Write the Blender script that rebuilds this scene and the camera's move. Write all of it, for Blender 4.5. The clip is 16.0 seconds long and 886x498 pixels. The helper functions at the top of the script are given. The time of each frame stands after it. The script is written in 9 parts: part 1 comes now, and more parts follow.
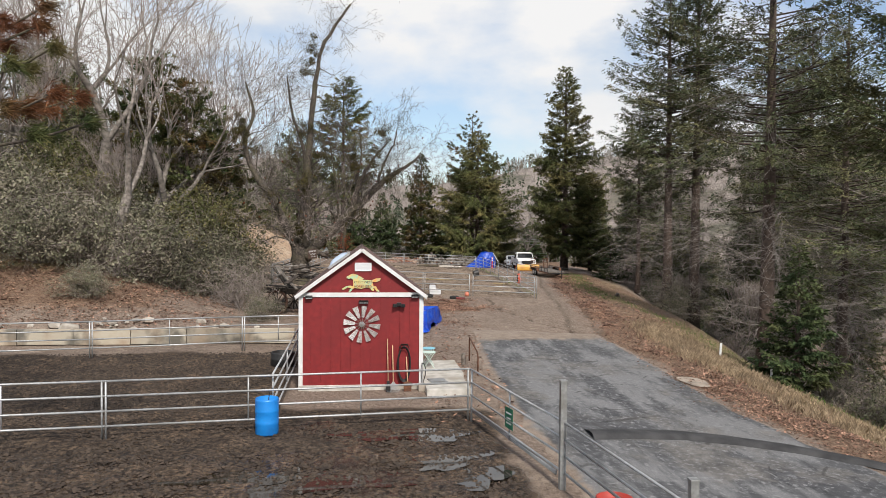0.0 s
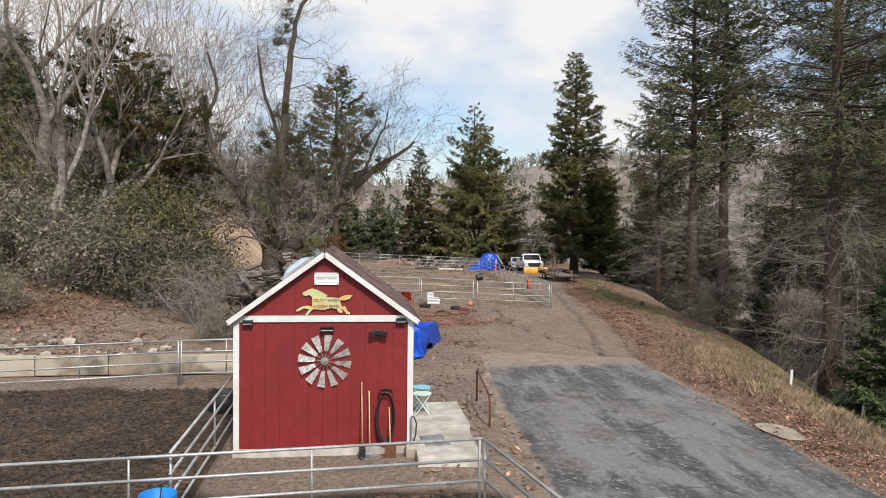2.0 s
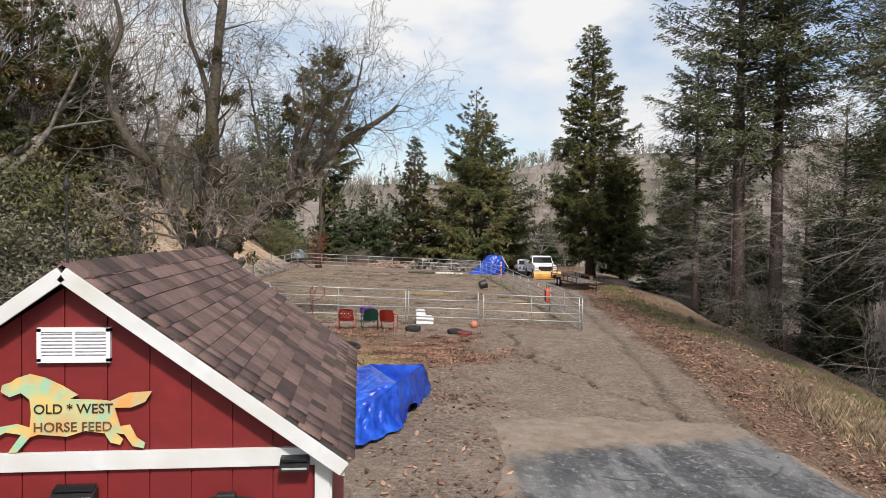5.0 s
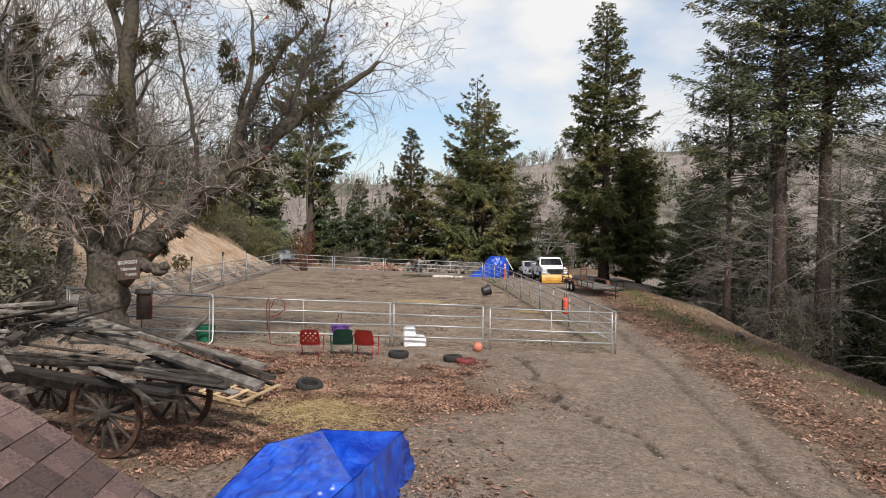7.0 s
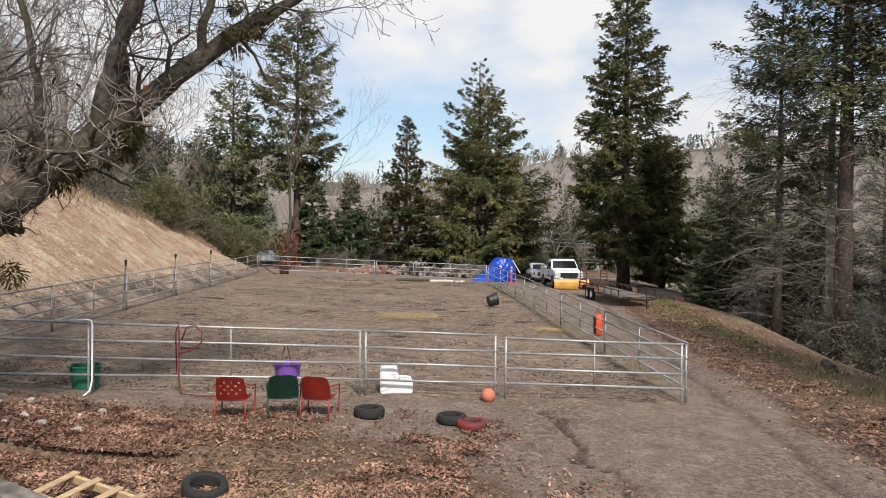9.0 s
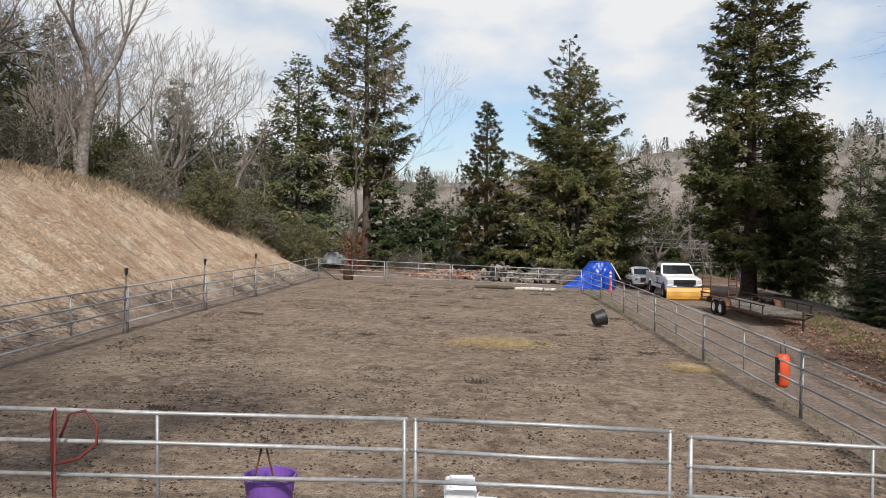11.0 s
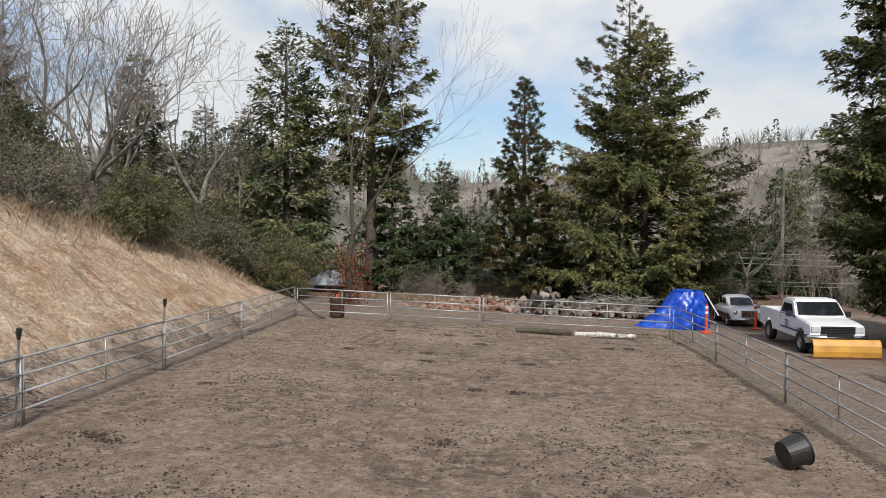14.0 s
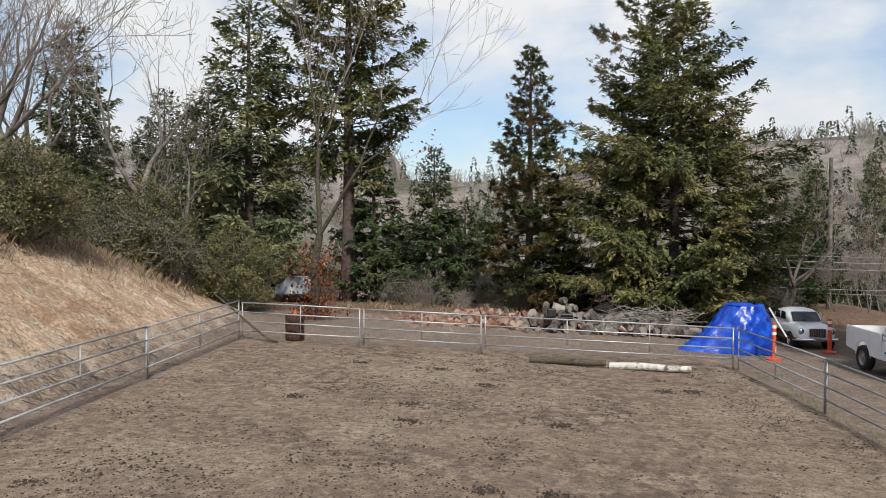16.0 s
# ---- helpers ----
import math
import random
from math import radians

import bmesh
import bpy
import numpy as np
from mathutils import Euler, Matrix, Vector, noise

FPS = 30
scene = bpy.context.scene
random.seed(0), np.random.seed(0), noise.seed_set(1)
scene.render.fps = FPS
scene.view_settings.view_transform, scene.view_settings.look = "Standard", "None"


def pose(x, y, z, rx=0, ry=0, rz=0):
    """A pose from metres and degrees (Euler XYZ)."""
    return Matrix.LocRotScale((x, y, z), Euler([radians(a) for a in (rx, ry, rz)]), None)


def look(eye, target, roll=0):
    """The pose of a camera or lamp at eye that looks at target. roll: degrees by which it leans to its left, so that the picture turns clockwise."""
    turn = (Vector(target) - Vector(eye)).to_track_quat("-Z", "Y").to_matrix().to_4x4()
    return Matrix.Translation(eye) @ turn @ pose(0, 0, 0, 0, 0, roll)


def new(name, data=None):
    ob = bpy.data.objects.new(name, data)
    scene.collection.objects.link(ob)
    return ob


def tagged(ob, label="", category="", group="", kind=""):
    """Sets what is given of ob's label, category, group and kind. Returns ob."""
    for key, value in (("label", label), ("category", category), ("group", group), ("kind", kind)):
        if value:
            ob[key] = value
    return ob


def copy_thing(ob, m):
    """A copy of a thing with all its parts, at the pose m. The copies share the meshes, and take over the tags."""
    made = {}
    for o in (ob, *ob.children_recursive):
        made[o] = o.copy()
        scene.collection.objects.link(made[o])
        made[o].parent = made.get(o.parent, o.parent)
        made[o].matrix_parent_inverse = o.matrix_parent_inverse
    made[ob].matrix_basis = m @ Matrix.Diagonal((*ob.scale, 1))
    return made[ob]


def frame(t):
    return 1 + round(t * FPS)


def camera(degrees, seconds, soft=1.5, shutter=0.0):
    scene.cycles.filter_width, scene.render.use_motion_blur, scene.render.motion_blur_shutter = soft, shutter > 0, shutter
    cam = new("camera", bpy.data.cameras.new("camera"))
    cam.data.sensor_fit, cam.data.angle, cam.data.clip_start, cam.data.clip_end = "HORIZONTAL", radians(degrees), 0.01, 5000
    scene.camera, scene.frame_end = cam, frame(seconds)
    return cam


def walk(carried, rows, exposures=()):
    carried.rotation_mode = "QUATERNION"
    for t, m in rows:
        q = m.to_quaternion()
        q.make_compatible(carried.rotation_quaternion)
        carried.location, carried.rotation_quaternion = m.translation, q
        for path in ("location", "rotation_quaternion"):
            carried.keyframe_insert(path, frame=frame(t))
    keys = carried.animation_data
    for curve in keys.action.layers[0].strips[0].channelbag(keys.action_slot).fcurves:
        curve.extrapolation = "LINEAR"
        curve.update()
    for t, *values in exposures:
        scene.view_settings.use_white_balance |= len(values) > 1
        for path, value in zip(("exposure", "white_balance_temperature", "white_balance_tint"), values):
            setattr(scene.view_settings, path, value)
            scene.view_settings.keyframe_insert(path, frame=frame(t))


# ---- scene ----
cam = camera(62.0, 16.0, 0.65)
# seconds, eye x, y, z in metres before the tilt, yaw, pitch, roll in degrees
EYE, TILT, TURN = 4.5, 0.9, -6.41
ROWS = [
    (0.0, 0.000, 0.000, 0.000, 0.02, -2.40, -0.49),
    (0.5, 0.007, 1.626, -0.044, 0.03, -2.38, -0.50),
    (1.0, 0.022, 3.392, -0.102, 0.03, -2.36, -0.50),
    (1.5, 0.029, 5.183, -0.153, 0.02, -2.37, -0.51),
    (2.0, 0.036, 6.988, -0.218, 0.03, -2.36, -0.51),
    (2.5, 0.051, 8.811, -0.262, 0.02, -2.36, -0.50),
    (3.0, 0.109, 10.615, -0.349, 0.05, -2.33, -0.49),
    (3.5, 0.145, 12.374, -0.400, 0.05, -2.33, -0.50),
    (4.0, 0.174, 14.102, -0.451, 0.03, -2.33, -0.53),
    (6.5, 0.371, 22.570, -0.771, 0.00, -2.30, -0.57),
    (7.0, 0.407, 24.348, -0.822, -0.01, -2.30, -0.57),
    (7.5, 0.443, 26.216, -0.880, -0.06, -2.31, -0.58),
    (8.0, 0.502, 28.102, -0.931, -0.07, -2.31, -0.56),
    (8.5, 0.516, 30.015, -0.989, -0.09, -2.31, -0.58),
    (9.0, 0.545, 31.971, -1.054, 0.02, -2.31, -0.60),
    (9.5, 0.545, 33.947, -1.120, 0.82, -2.31, -0.58),
    (10.0, 0.487, 35.954, -1.192, 2.87, -2.32, -0.49),
    (12.5, -0.727, 47.051, -1.141, 7.86, -2.38, -0.06),
    (13.0, -1.112, 49.719, -0.560, 7.85, -2.40, -0.03),
    (13.5, -1.439, 52.330, -0.414, 7.85, -2.39, -0.03),
    (14.0, -1.796, 54.814, -0.589, 7.84, -2.36, -0.06),
    (14.5, -2.145, 57.151, -0.691, 7.85, -2.35, -0.04),
    (15.0, -2.450, 59.407, -0.742, 7.73, -2.37, -0.08),
    (15.5, -2.697, 61.528, -0.814, 7.42, -2.35, -0.07),
    (16.0, -2.901, 63.262, -0.872, 7.15, -2.32, -0.08),
]
walk(cam, [(t, pose(0, 0, EYE, TILT, 0, TURN) @ pose(x, y, z, 90 + pitch, roll, yaw)) for t, x, y, z, yaw, pitch, roll in ROWS], [(0.0, -0.12, 6700, 11), (10.0, -0.14, 6650, 11), (12.5, -0.33, 6450, 10), (16.0, -0.2, 6500, 10)])

from mathutils import geometry

# ---- light ----
SUN_AZ, SUN_EL = 169.0, 45.0          # degrees; the sun stands behind the start of the flight, a little to the right
world = bpy.data.worlds.new("sky_world")
scene.world = world
world.use_nodes = True
wn, wl = world.node_tree.nodes, world.node_tree.links
wn.clear()
w_out = wn.new("ShaderNodeOutputWorld")
w_bg = wn.new("ShaderNodeBackground")
w_sky = wn.new("ShaderNodeTexSky")
w_sky.sky_type, w_sky.sun_disc = "NISHITA", False
w_sky.sun_elevation, w_sky.sun_rotation = radians(SUN_EL), radians(SUN_AZ)
w_sky.dust_density = 1.5
w_tc = wn.new("ShaderNodeTexCoord")
w_map = wn.new("ShaderNodeMapping")
w_map.inputs["Scale"].default_value = (1.5, 1.5, 2.9)
w_noise = wn.new("ShaderNodeTexNoise")
w_noise.inputs["Scale"].default_value = 1.55
w_noise.inputs["Detail"].default_value = 7
w_noise.inputs["Roughness"].default_value = 0.52
w_ramp = wn.new("ShaderNodeValToRGB")
w_ramp.color_ramp.elements[0].position = 0.41
w_ramp.color_ramp.elements[0].color = (0.16, 0.16, 0.16, 1)
w_ramp.color_ramp.elements[1].position = 0.56
w_ramp.color_ramp.elements[1].color = (1, 1, 1, 1)
w_noise2 = wn.new("ShaderNodeTexNoise")
w_noise2.inputs["Scale"].default_value = 3.1
w_noise2.inputs["Detail"].default_value = 6
w_ramp2 = wn.new("ShaderNodeValToRGB")
w_ramp2.color_ramp.elements[0].position = 0.34
w_ramp2.color_ramp.elements[0].color = (8.3, 8.8, 9.3, 1)
w_ramp2.color_ramp.elements[1].position = 0.62
w_ramp2.color_ramp.elements[1].color = (9.7, 9.9, 10.1, 1)
w_mix = wn.new("ShaderNodeMixRGB")
wl.new(w_tc.outputs["Generated"], w_map.inputs["Vector"])
wl.new(w_map.outputs["Vector"], w_noise.inputs["Vector"])
wl.new(w_map.outputs["Vector"], w_noise2.inputs["Vector"])
wl.new(w_noise.outputs["Fac"], w_ramp.inputs["Fac"])
wl.new(w_noise2.outputs["Fac"], w_ramp2.inputs["Fac"])
wl.new(w_ramp.outputs["Color"], w_mix.inputs["Fac"])
w_gain = wn.new("ShaderNodeMixRGB")
w_gain.blend_type = "MULTIPLY"
w_gain.inputs["Fac"].default_value = 1.0
w_gain.inputs["Color2"].default_value = (1.5, 1.65, 1.75, 1)
wl.new(w_sky.outputs["Color"], w_gain.inputs["Color1"])
wl.new(w_gain.outputs["Color"], w_mix.inputs["Color1"])
wl.new(w_ramp2.outputs["Color"], w_mix.inputs["Color2"])
wl.new(w_mix.outputs["Color"], w_bg.inputs["Color"])
w_bg.inputs["Strength"].default_value = 0.1
wl.new(w_bg.outputs["Background"], w_out.inputs["Surface"])

sun = new("sun", bpy.data.lights.new("sun", "SUN"))
sun.data.energy, sun.data.angle, sun.data.color = 4.6, radians(5), (1.0, 0.95, 0.88)
sd = Vector((math.sin(radians(SUN_AZ)) * math.cos(radians(SUN_EL)), math.cos(radians(SUN_AZ)) * math.cos(radians(SUN_EL)), math.sin(radians(SUN_EL))))
sun.matrix_world = look(sd * 100, (0, 0, 0))


# ---- materials ----
def pm(name, c1, c2, scale=3.0, rough=0.7, bump=0.2, metal=0.0, c3=None, scale2=0.4, bscale=None, island=0.0, objvar=0.0, lo=0.35, hi=0.65, spec=0.5, translucent=0.0, bdist=0.02):
    """A material of two colours broken by fine noise, a third by coarse noise, with bump."""
    m = bpy.data.materials.new(name)
    m.use_nodes = True
    n, l = m.node_tree.nodes, m.node_tree.links
    b = n["Principled BSDF"]
    tc = n.new("ShaderNodeTexCoord")
    n1 = n.new("ShaderNodeTexNoise")
    n1.inputs["Scale"].default_value = scale
    n1.inputs["Detail"].default_value = 6
    l.new(tc.outputs["Object"], n1.inputs["Vector"])
    r1 = n.new("ShaderNodeValToRGB")
    r1.color_ramp.elements[0].position, r1.color_ramp.elements[1].position = lo, hi
    r1.color_ramp.elements[0].color, r1.color_ramp.elements[1].color = (*c1, 1), (*c2, 1)
    l.new(n1.outputs["Fac"], r1.inputs["Fac"])
    col = r1.outputs["Color"]
    if c3 is not None:
        n2 = n.new("ShaderNodeTexNoise")
        n2.inputs["Scale"].default_value = scale2
        n2.inputs["Detail"].default_value = 5
        l.new(tc.outputs["Object"], n2.inputs["Vector"])
        r2 = n.new("ShaderNodeValToRGB")
        r2.color_ramp.elements[0].position, r2.color_ramp.elements[1].position = 0.45, 0.68
        l.new(n2.outputs["Fac"], r2.inputs["Fac"])
        mx = n.new("ShaderNodeMixRGB")
        l.new(r2.outputs["Color"], mx.inputs["Fac"])
        l.new(col, mx.inputs["Color1"])
        mx.inputs["Color2"].default_value = (*c3, 1)
        col = mx.outputs["Color"]
    if island or objvar:
        hs = n.new("ShaderNodeHueSaturation")
        src = None
        if island:
            g = n.new("ShaderNodeNewGeometry")
            mr = n.new("ShaderNodeMapRange")
            mr.inputs["To Min"].default_value, mr.inputs["To Max"].default_value = 1 - island, 1 + island
            l.new(g.outputs["Random Per Island"], mr.inputs["Value"])
            src = mr.outputs["Result"]
        if objvar:
            oi = n.new("ShaderNodeObjectInfo")
            mo = n.new("ShaderNodeMapRange")
            mo.inputs["To Min"].default_value, mo.inputs["To Max"].default_value = 1 - objvar, 1 + objvar
            l.new(oi.outputs["Random"], mo.inputs["Value"])
            if src is None:
                src = mo.outputs["Result"]
            else:
                mu = n.new("ShaderNodeMath")
                mu.operation = "MULTIPLY"
                l.new(src, mu.inputs[0])
                l.new(mo.outputs["Result"], mu.inputs[1])
                src = mu.outputs["Value"]
        l.new(src, hs.inputs["Value"])
        l.new(col, hs.inputs["Color"])
        col = hs.outputs["Color"]
    l.new(col, b.inputs["Base Color"])
    b.inputs["Roughness"].default_value, b.inputs["Metallic"].default_value = rough, metal
    b.inputs["Specular IOR Level"].default_value = spec
    if bump:
        nb = n1
        if bscale:
            nb = n.new("ShaderNodeTexNoise")
            nb.inputs["Scale"].default_value = bscale
            nb.inputs["Detail"].default_value = 5
            l.new(tc.outputs["Object"], nb.inputs["Vector"])
        bp = n.new("ShaderNodeBump")
        bp.inputs["Strength"].default_value, bp.inputs["Distance"].default_value = bump, bdist
        l.new(nb.outputs["Fac"], bp.inputs["Height"])
        l.new(bp.outputs["Normal"], b.inputs["Normal"])
    if translucent:
        tr = n.new("ShaderNodeBsdfTranslucent")
        l.new(col, tr.inputs["Color"])
        ms = n.new("ShaderNodeMixShader")
        ms.inputs["Fac"].default_value = translucent
        l.new(b.outputs["BSDF"], ms.inputs[1])
        l.new(tr.outputs["BSDF"], ms.inputs[2])
        l.new(ms.outputs["Shader"], n["Material Output"].inputs["Surface"])
    return m


M = {}
M["red"] = pm("red_siding", (0.165, 0.009, 0.011), (0.215, 0.0125, 0.0145), 6, 0.6, 0.12, c3=(0.15, 0.009, 0.011), scale2=0.9)
M["white"] = pm("white_trim", (0.6, 0.61, 0.62), (0.68, 0.69, 0.7), 8, 0.5, 0.1, c3=(0.56, 0.55, 0.52), scale2=2.0)
M["shingle"] = pm("asphalt_shingle", (0.062, 0.04, 0.038), (0.16, 0.1, 0.088), 60, 0.95, 0.5, c3=(0.125, 0.076, 0.066), scale2=2.8, objvar=0.6)
M["shingle_bed"] = pm("roof_bed", (0.03, 0.022, 0.02), (0.05, 0.04, 0.035), 20, 0.95, 0.2)
M["galv"] = pm("galvanized_steel", (0.34, 0.35, 0.36), (0.48, 0.49, 0.5), 14, 0.5, 0.05, metal=0.45, c3=(0.27, 0.275, 0.27), scale2=1.5, objvar=0.15)
M["galv_old"] = pm("weathered_steel", (0.28, 0.29, 0.29), (0.40, 0.41, 0.41), 12, 0.55, 0.1, metal=0.6, c3=(0.2, 0.19, 0.17), scale2=2.0)
M["rust"] = pm("rusty_steel", (0.10, 0.045, 0.025), (0.20, 0.085, 0.045), 14, 0.85, 0.4, metal=0.2, c3=(0.07, 0.04, 0.03), scale2=2)
M["black"] = pm("black_plastic", (0.012, 0.012, 0.013), (0.022, 0.022, 0.023), 10, 0.5, 0.05)
M["rubber"] = pm("tyre_rubber", (0.014, 0.014, 0.014), (0.026, 0.025, 0.024), 20, 0.85, 0.2)
M["bark"] = pm("conifer_bark", (0.045, 0.032, 0.026), (0.13, 0.094, 0.077), 5, 0.95, 0.9, c3=(0.075, 0.058, 0.05), scale2=0.8, bdist=0.05, objvar=0.25)
M["bark_grey"] = pm("grey_bark", (0.11, 0.095, 0.083), (0.27, 0.24, 0.215), 6, 0.95, 0.7, c3=(0.085, 0.075, 0.065), scale2=1.3, objvar=0.2, bdist=0.04)
M["bark_oak"] = pm("oak_bark", (0.03, 0.024, 0.02), (0.12, 0.098, 0.08), 9, 0.95, 1.0, c3=(0.085, 0.076, 0.045), scale2=1.3, bdist=0.05)
M["twig_dark"] = pm("oak_twigs", (0.05, 0.042, 0.036), (0.125, 0.106, 0.094), 2, 0.95, 0.0)
M["twig"] = pm("bare_twigs", (0.17, 0.14, 0.122), (0.35, 0.3, 0.272), 2, 0.95, 0.0, objvar=0.25)
M["dead_pale"] = pm("bleached_dead_wood", (0.3, 0.265, 0.235), (0.55, 0.51, 0.47), 5, 0.9, 0.5, c3=(0.2, 0.17, 0.15), scale2=0.8)
M["dead"] = pm("dead_branches", (0.1, 0.085, 0.075), (0.36, 0.325, 0.3), 2, 0.95, 0.0)
M["needle"] = pm("cedar_foliage", (0.055, 0.072, 0.03), (0.155, 0.165, 0.06), 0.9, 0.8, 0.0, c3=(0.2, 0.17, 0.07), scale2=0.3, island=0.5, objvar=0.1, translucent=0.1, spec=0.2)
M["needle_blue"] = pm("young_cedar_foliage", (0.03, 0.055, 0.024), (0.09, 0.12, 0.048), 0.9, 0.8, 0.0, c3=(0.11, 0.115, 0.05), scale2=0.35, island=0.5, objvar=0.2, translucent=0.12, spec=0.2)
M["needle_fir"] = pm("fir_foliage", (0.05, 0.07, 0.036), (0.13, 0.152, 0.073), 0.9, 0.8, 0.0, c3=(0.175, 0.16, 0.08), scale2=0.3, island=0.5, objvar=0.25, translucent=0.1, spec=0.2)
M["needle_pine"] = pm("pine_foliage", (0.04, 0.06, 0.022), (0.105, 0.12, 0.042), 0.9, 0.8, 0.0, c3=(0.16, 0.09, 0.038), scale2=0.45, island=0.45, objvar=0.15, translucent=0.12, spec=0.2)
M["needle_rust"] = pm("dry_pine_foliage", (0.10, 0.04, 0.02), (0.22, 0.09, 0.04), 1.2, 0.85, 0.0, c3=(0.07, 0.06, 0.025), scale2=0.6, island=0.35, translucent=0.1, spec=0.2)
M["bushleaf"] = pm("shrub_leaves", (0.085, 0.09, 0.056), (0.215, 0.21, 0.14), 1.2, 0.75, 0.0, c3=(0.23, 0.2, 0.155), scale2=0.7, island=0.45, objvar=0.35, translucent=0.2, spec=0.2)
M["liveleaf"] = pm("live_oak_leaves", (0.055, 0.066, 0.028), (0.17, 0.17, 0.068), 1.2, 0.7, 0.0, c3=(0.21, 0.18, 0.08), scale2=0.6, island=0.45, translucent=0.25, spec=0.25)
M["mistle"] = pm("mistletoe", (0.045, 0.042, 0.014), (0.11, 0.09, 0.035), 2, 0.8, 0.0, island=0.4, translucent=0.1, spec=0.2)
M["redleaf"] = pm("dry_red_leaves", (0.10, 0.03, 0.015), (0.23, 0.075, 0.035), 3, 0.85, 0.0, island=0.4, translucent=0.2, spec=0.2)
M["leaf"] = pm("fallen_leaves", (0.1, 0.052, 0.037), (0.36, 0.215, 0.152), 1.5, 0.85, 0.0, island=0.75, spec=0.2)
M["straw"] = pm("dry_grass", (0.2, 0.145, 0.095), (0.43, 0.335, 0.225), 2, 0.85, 0.0, c3=(0.2, 0.15, 0.105), scale2=0.6, island=0.4, translucent=0.1, spec=0.2)
M["green"] = pm("green_grass", (0.07, 0.13, 0.03), (0.15, 0.21, 0.06), 2, 0.85, 0.0, island=0.3, translucent=0.25, spec=0.2)
M["concrete"] = pm("pale_concrete", (0.36, 0.345, 0.31), (0.54, 0.52, 0.48), 3, 0.85, 0.2, c3=(0.31, 0.285, 0.24), scale2=1.1)
M["patch"] = pm("tan_patch", (0.26, 0.215, 0.17), (0.38, 0.325, 0.27), 3, 0.9, 0.3, c3=(0.2, 0.17, 0.14), scale2=1.2)
M["wall_conc"] = pm("stained_concrete", (0.13, 0.12, 0.1), (0.4, 0.36, 0.29), 1.1, 0.9, 0.3, c3=(0.3, 0.22, 0.15), scale2=0.7, objvar=0.25, bscale=9, lo=0.42, hi=0.56)
M["stone"] = pm("pale_stone", (0.30, 0.27, 0.23), (0.50, 0.46, 0.41), 4, 0.9, 0.5, c3=(0.24, 0.2, 0.16), scale2=1.5, objvar=0.25)
M["wood_grey"] = pm("weathered_wood", (0.085, 0.07, 0.058), (0.24, 0.215, 0.19), 7, 0.9, 0.6, c3=(0.05, 0.042, 0.036), scale2=2.5, objvar=0.45)
M["wood_old"] = pm("decayed_dark_wood", (0.014, 0.011, 0.009), (0.072, 0.058, 0.048), 9, 0.9, 0.8, c3=(0.028, 0.021, 0.017), scale2=1.6, objvar=0.6, bdist=0.04)
M["wood_new"] = pm("raw_pine", (0.42, 0.29, 0.16), (0.56, 0.41, 0.25), 9, 0.8, 0.3, c3=(0.36, 0.26, 0.16), scale2=2, objvar=0.2)
M["tarp"] = pm("blue_tarp", (0.004, 0.045, 0.4), (0.014, 0.105, 0.6), 5, 0.3, 0.7, c3=(0.004, 0.03, 0.3), scale2=1.8, bscale=7, bdist=0.03)
M["blue"] = pm("blue_plastic", (0.005, 0.19, 0.58), (0.008, 0.23, 0.66), 5, 0.4, 0.05, c3=(0.01, 0.15, 0.48), scale2=2.5)
M["orange"] = pm("orange_plastic", (0.62, 0.075, 0.025), (0.72, 0.1, 0.035), 5, 0.5, 0.05, c3=(0.5, 0.07, 0.03), scale2=3)
M["purple"] = pm("purple_plastic", (0.16, 0.07, 0.34), (0.2, 0.09, 0.4), 5, 0.5, 0.05)
M["greenp"] = pm("green_plastic", (0.01, 0.12, 0.07), (0.016, 0.16, 0.09), 5, 0.5, 0.05)
M["chair_red"] = pm("red_metal", (0.33, 0.03, 0.022), (0.42, 0.045, 0.03), 6, 0.5, 0.1, c3=(0.25, 0.035, 0.025), scale2=4)
M["chair_green"] = pm("dark_green_metal", (0.012, 0.055, 0.035), (0.02, 0.075, 0.05), 6, 0.5, 0.1)
M["whitep"] = pm("white_plastic", (0.74, 0.75, 0.78), (0.8, 0.81, 0.83), 5, 0.5, 0.03)
M["carwhite"] = pm("white_car_paint", (0.8, 0.81, 0.82), (0.86, 0.86, 0.87), 3, 0.28, 0.0, c3=(0.76, 0.76, 0.75), scale2=1.2)
M["carmaroon"] = pm("maroon_car_paint", (0.045, 0.016, 0.016), (0.062, 0.022, 0.02), 3, 0.3, 0.0)
M["chrome"] = pm("chrome", (0.62, 0.63, 0.64), (0.7, 0.7, 0.71), 6, 0.18, 0.0, metal=1.0)
M["darkglass"] = pm("dark_glass", (0.012, 0.014, 0.016), (0.018, 0.02, 0.022), 3, 0.06, 0.0, spec=0.6)
M["lens"] = pm("headlamp_lens", (0.5, 0.51, 0.52), (0.58, 0.58, 0.59), 20, 0.15, 0.1)
M["plow"] = pm("yellow_plow_paint", (0.62, 0.32, 0.05), (0.72, 0.40, 0.075), 4, 0.5, 0.1, c3=(0.5, 0.25, 0.06), scale2=2)
M["mint"] = pm("mint_metal", (0.50, 0.66, 0.60), (0.58, 0.73, 0.67), 6, 0.45, 0.05)
M["skyblue"] = pm("pale_blue_metal", (0.16, 0.48, 0.62), (0.2, 0.55, 0.7), 6, 0.45, 0.05)
M["tin"] = pm("corrugated_tin", (0.3, 0.29, 0.28), (0.84, 0.84, 0.84), 38, 0.55, 0.2, metal=0.1, c3=(0.5, 0.49, 0.47), scale2=9, lo=0.38, hi=0.5)
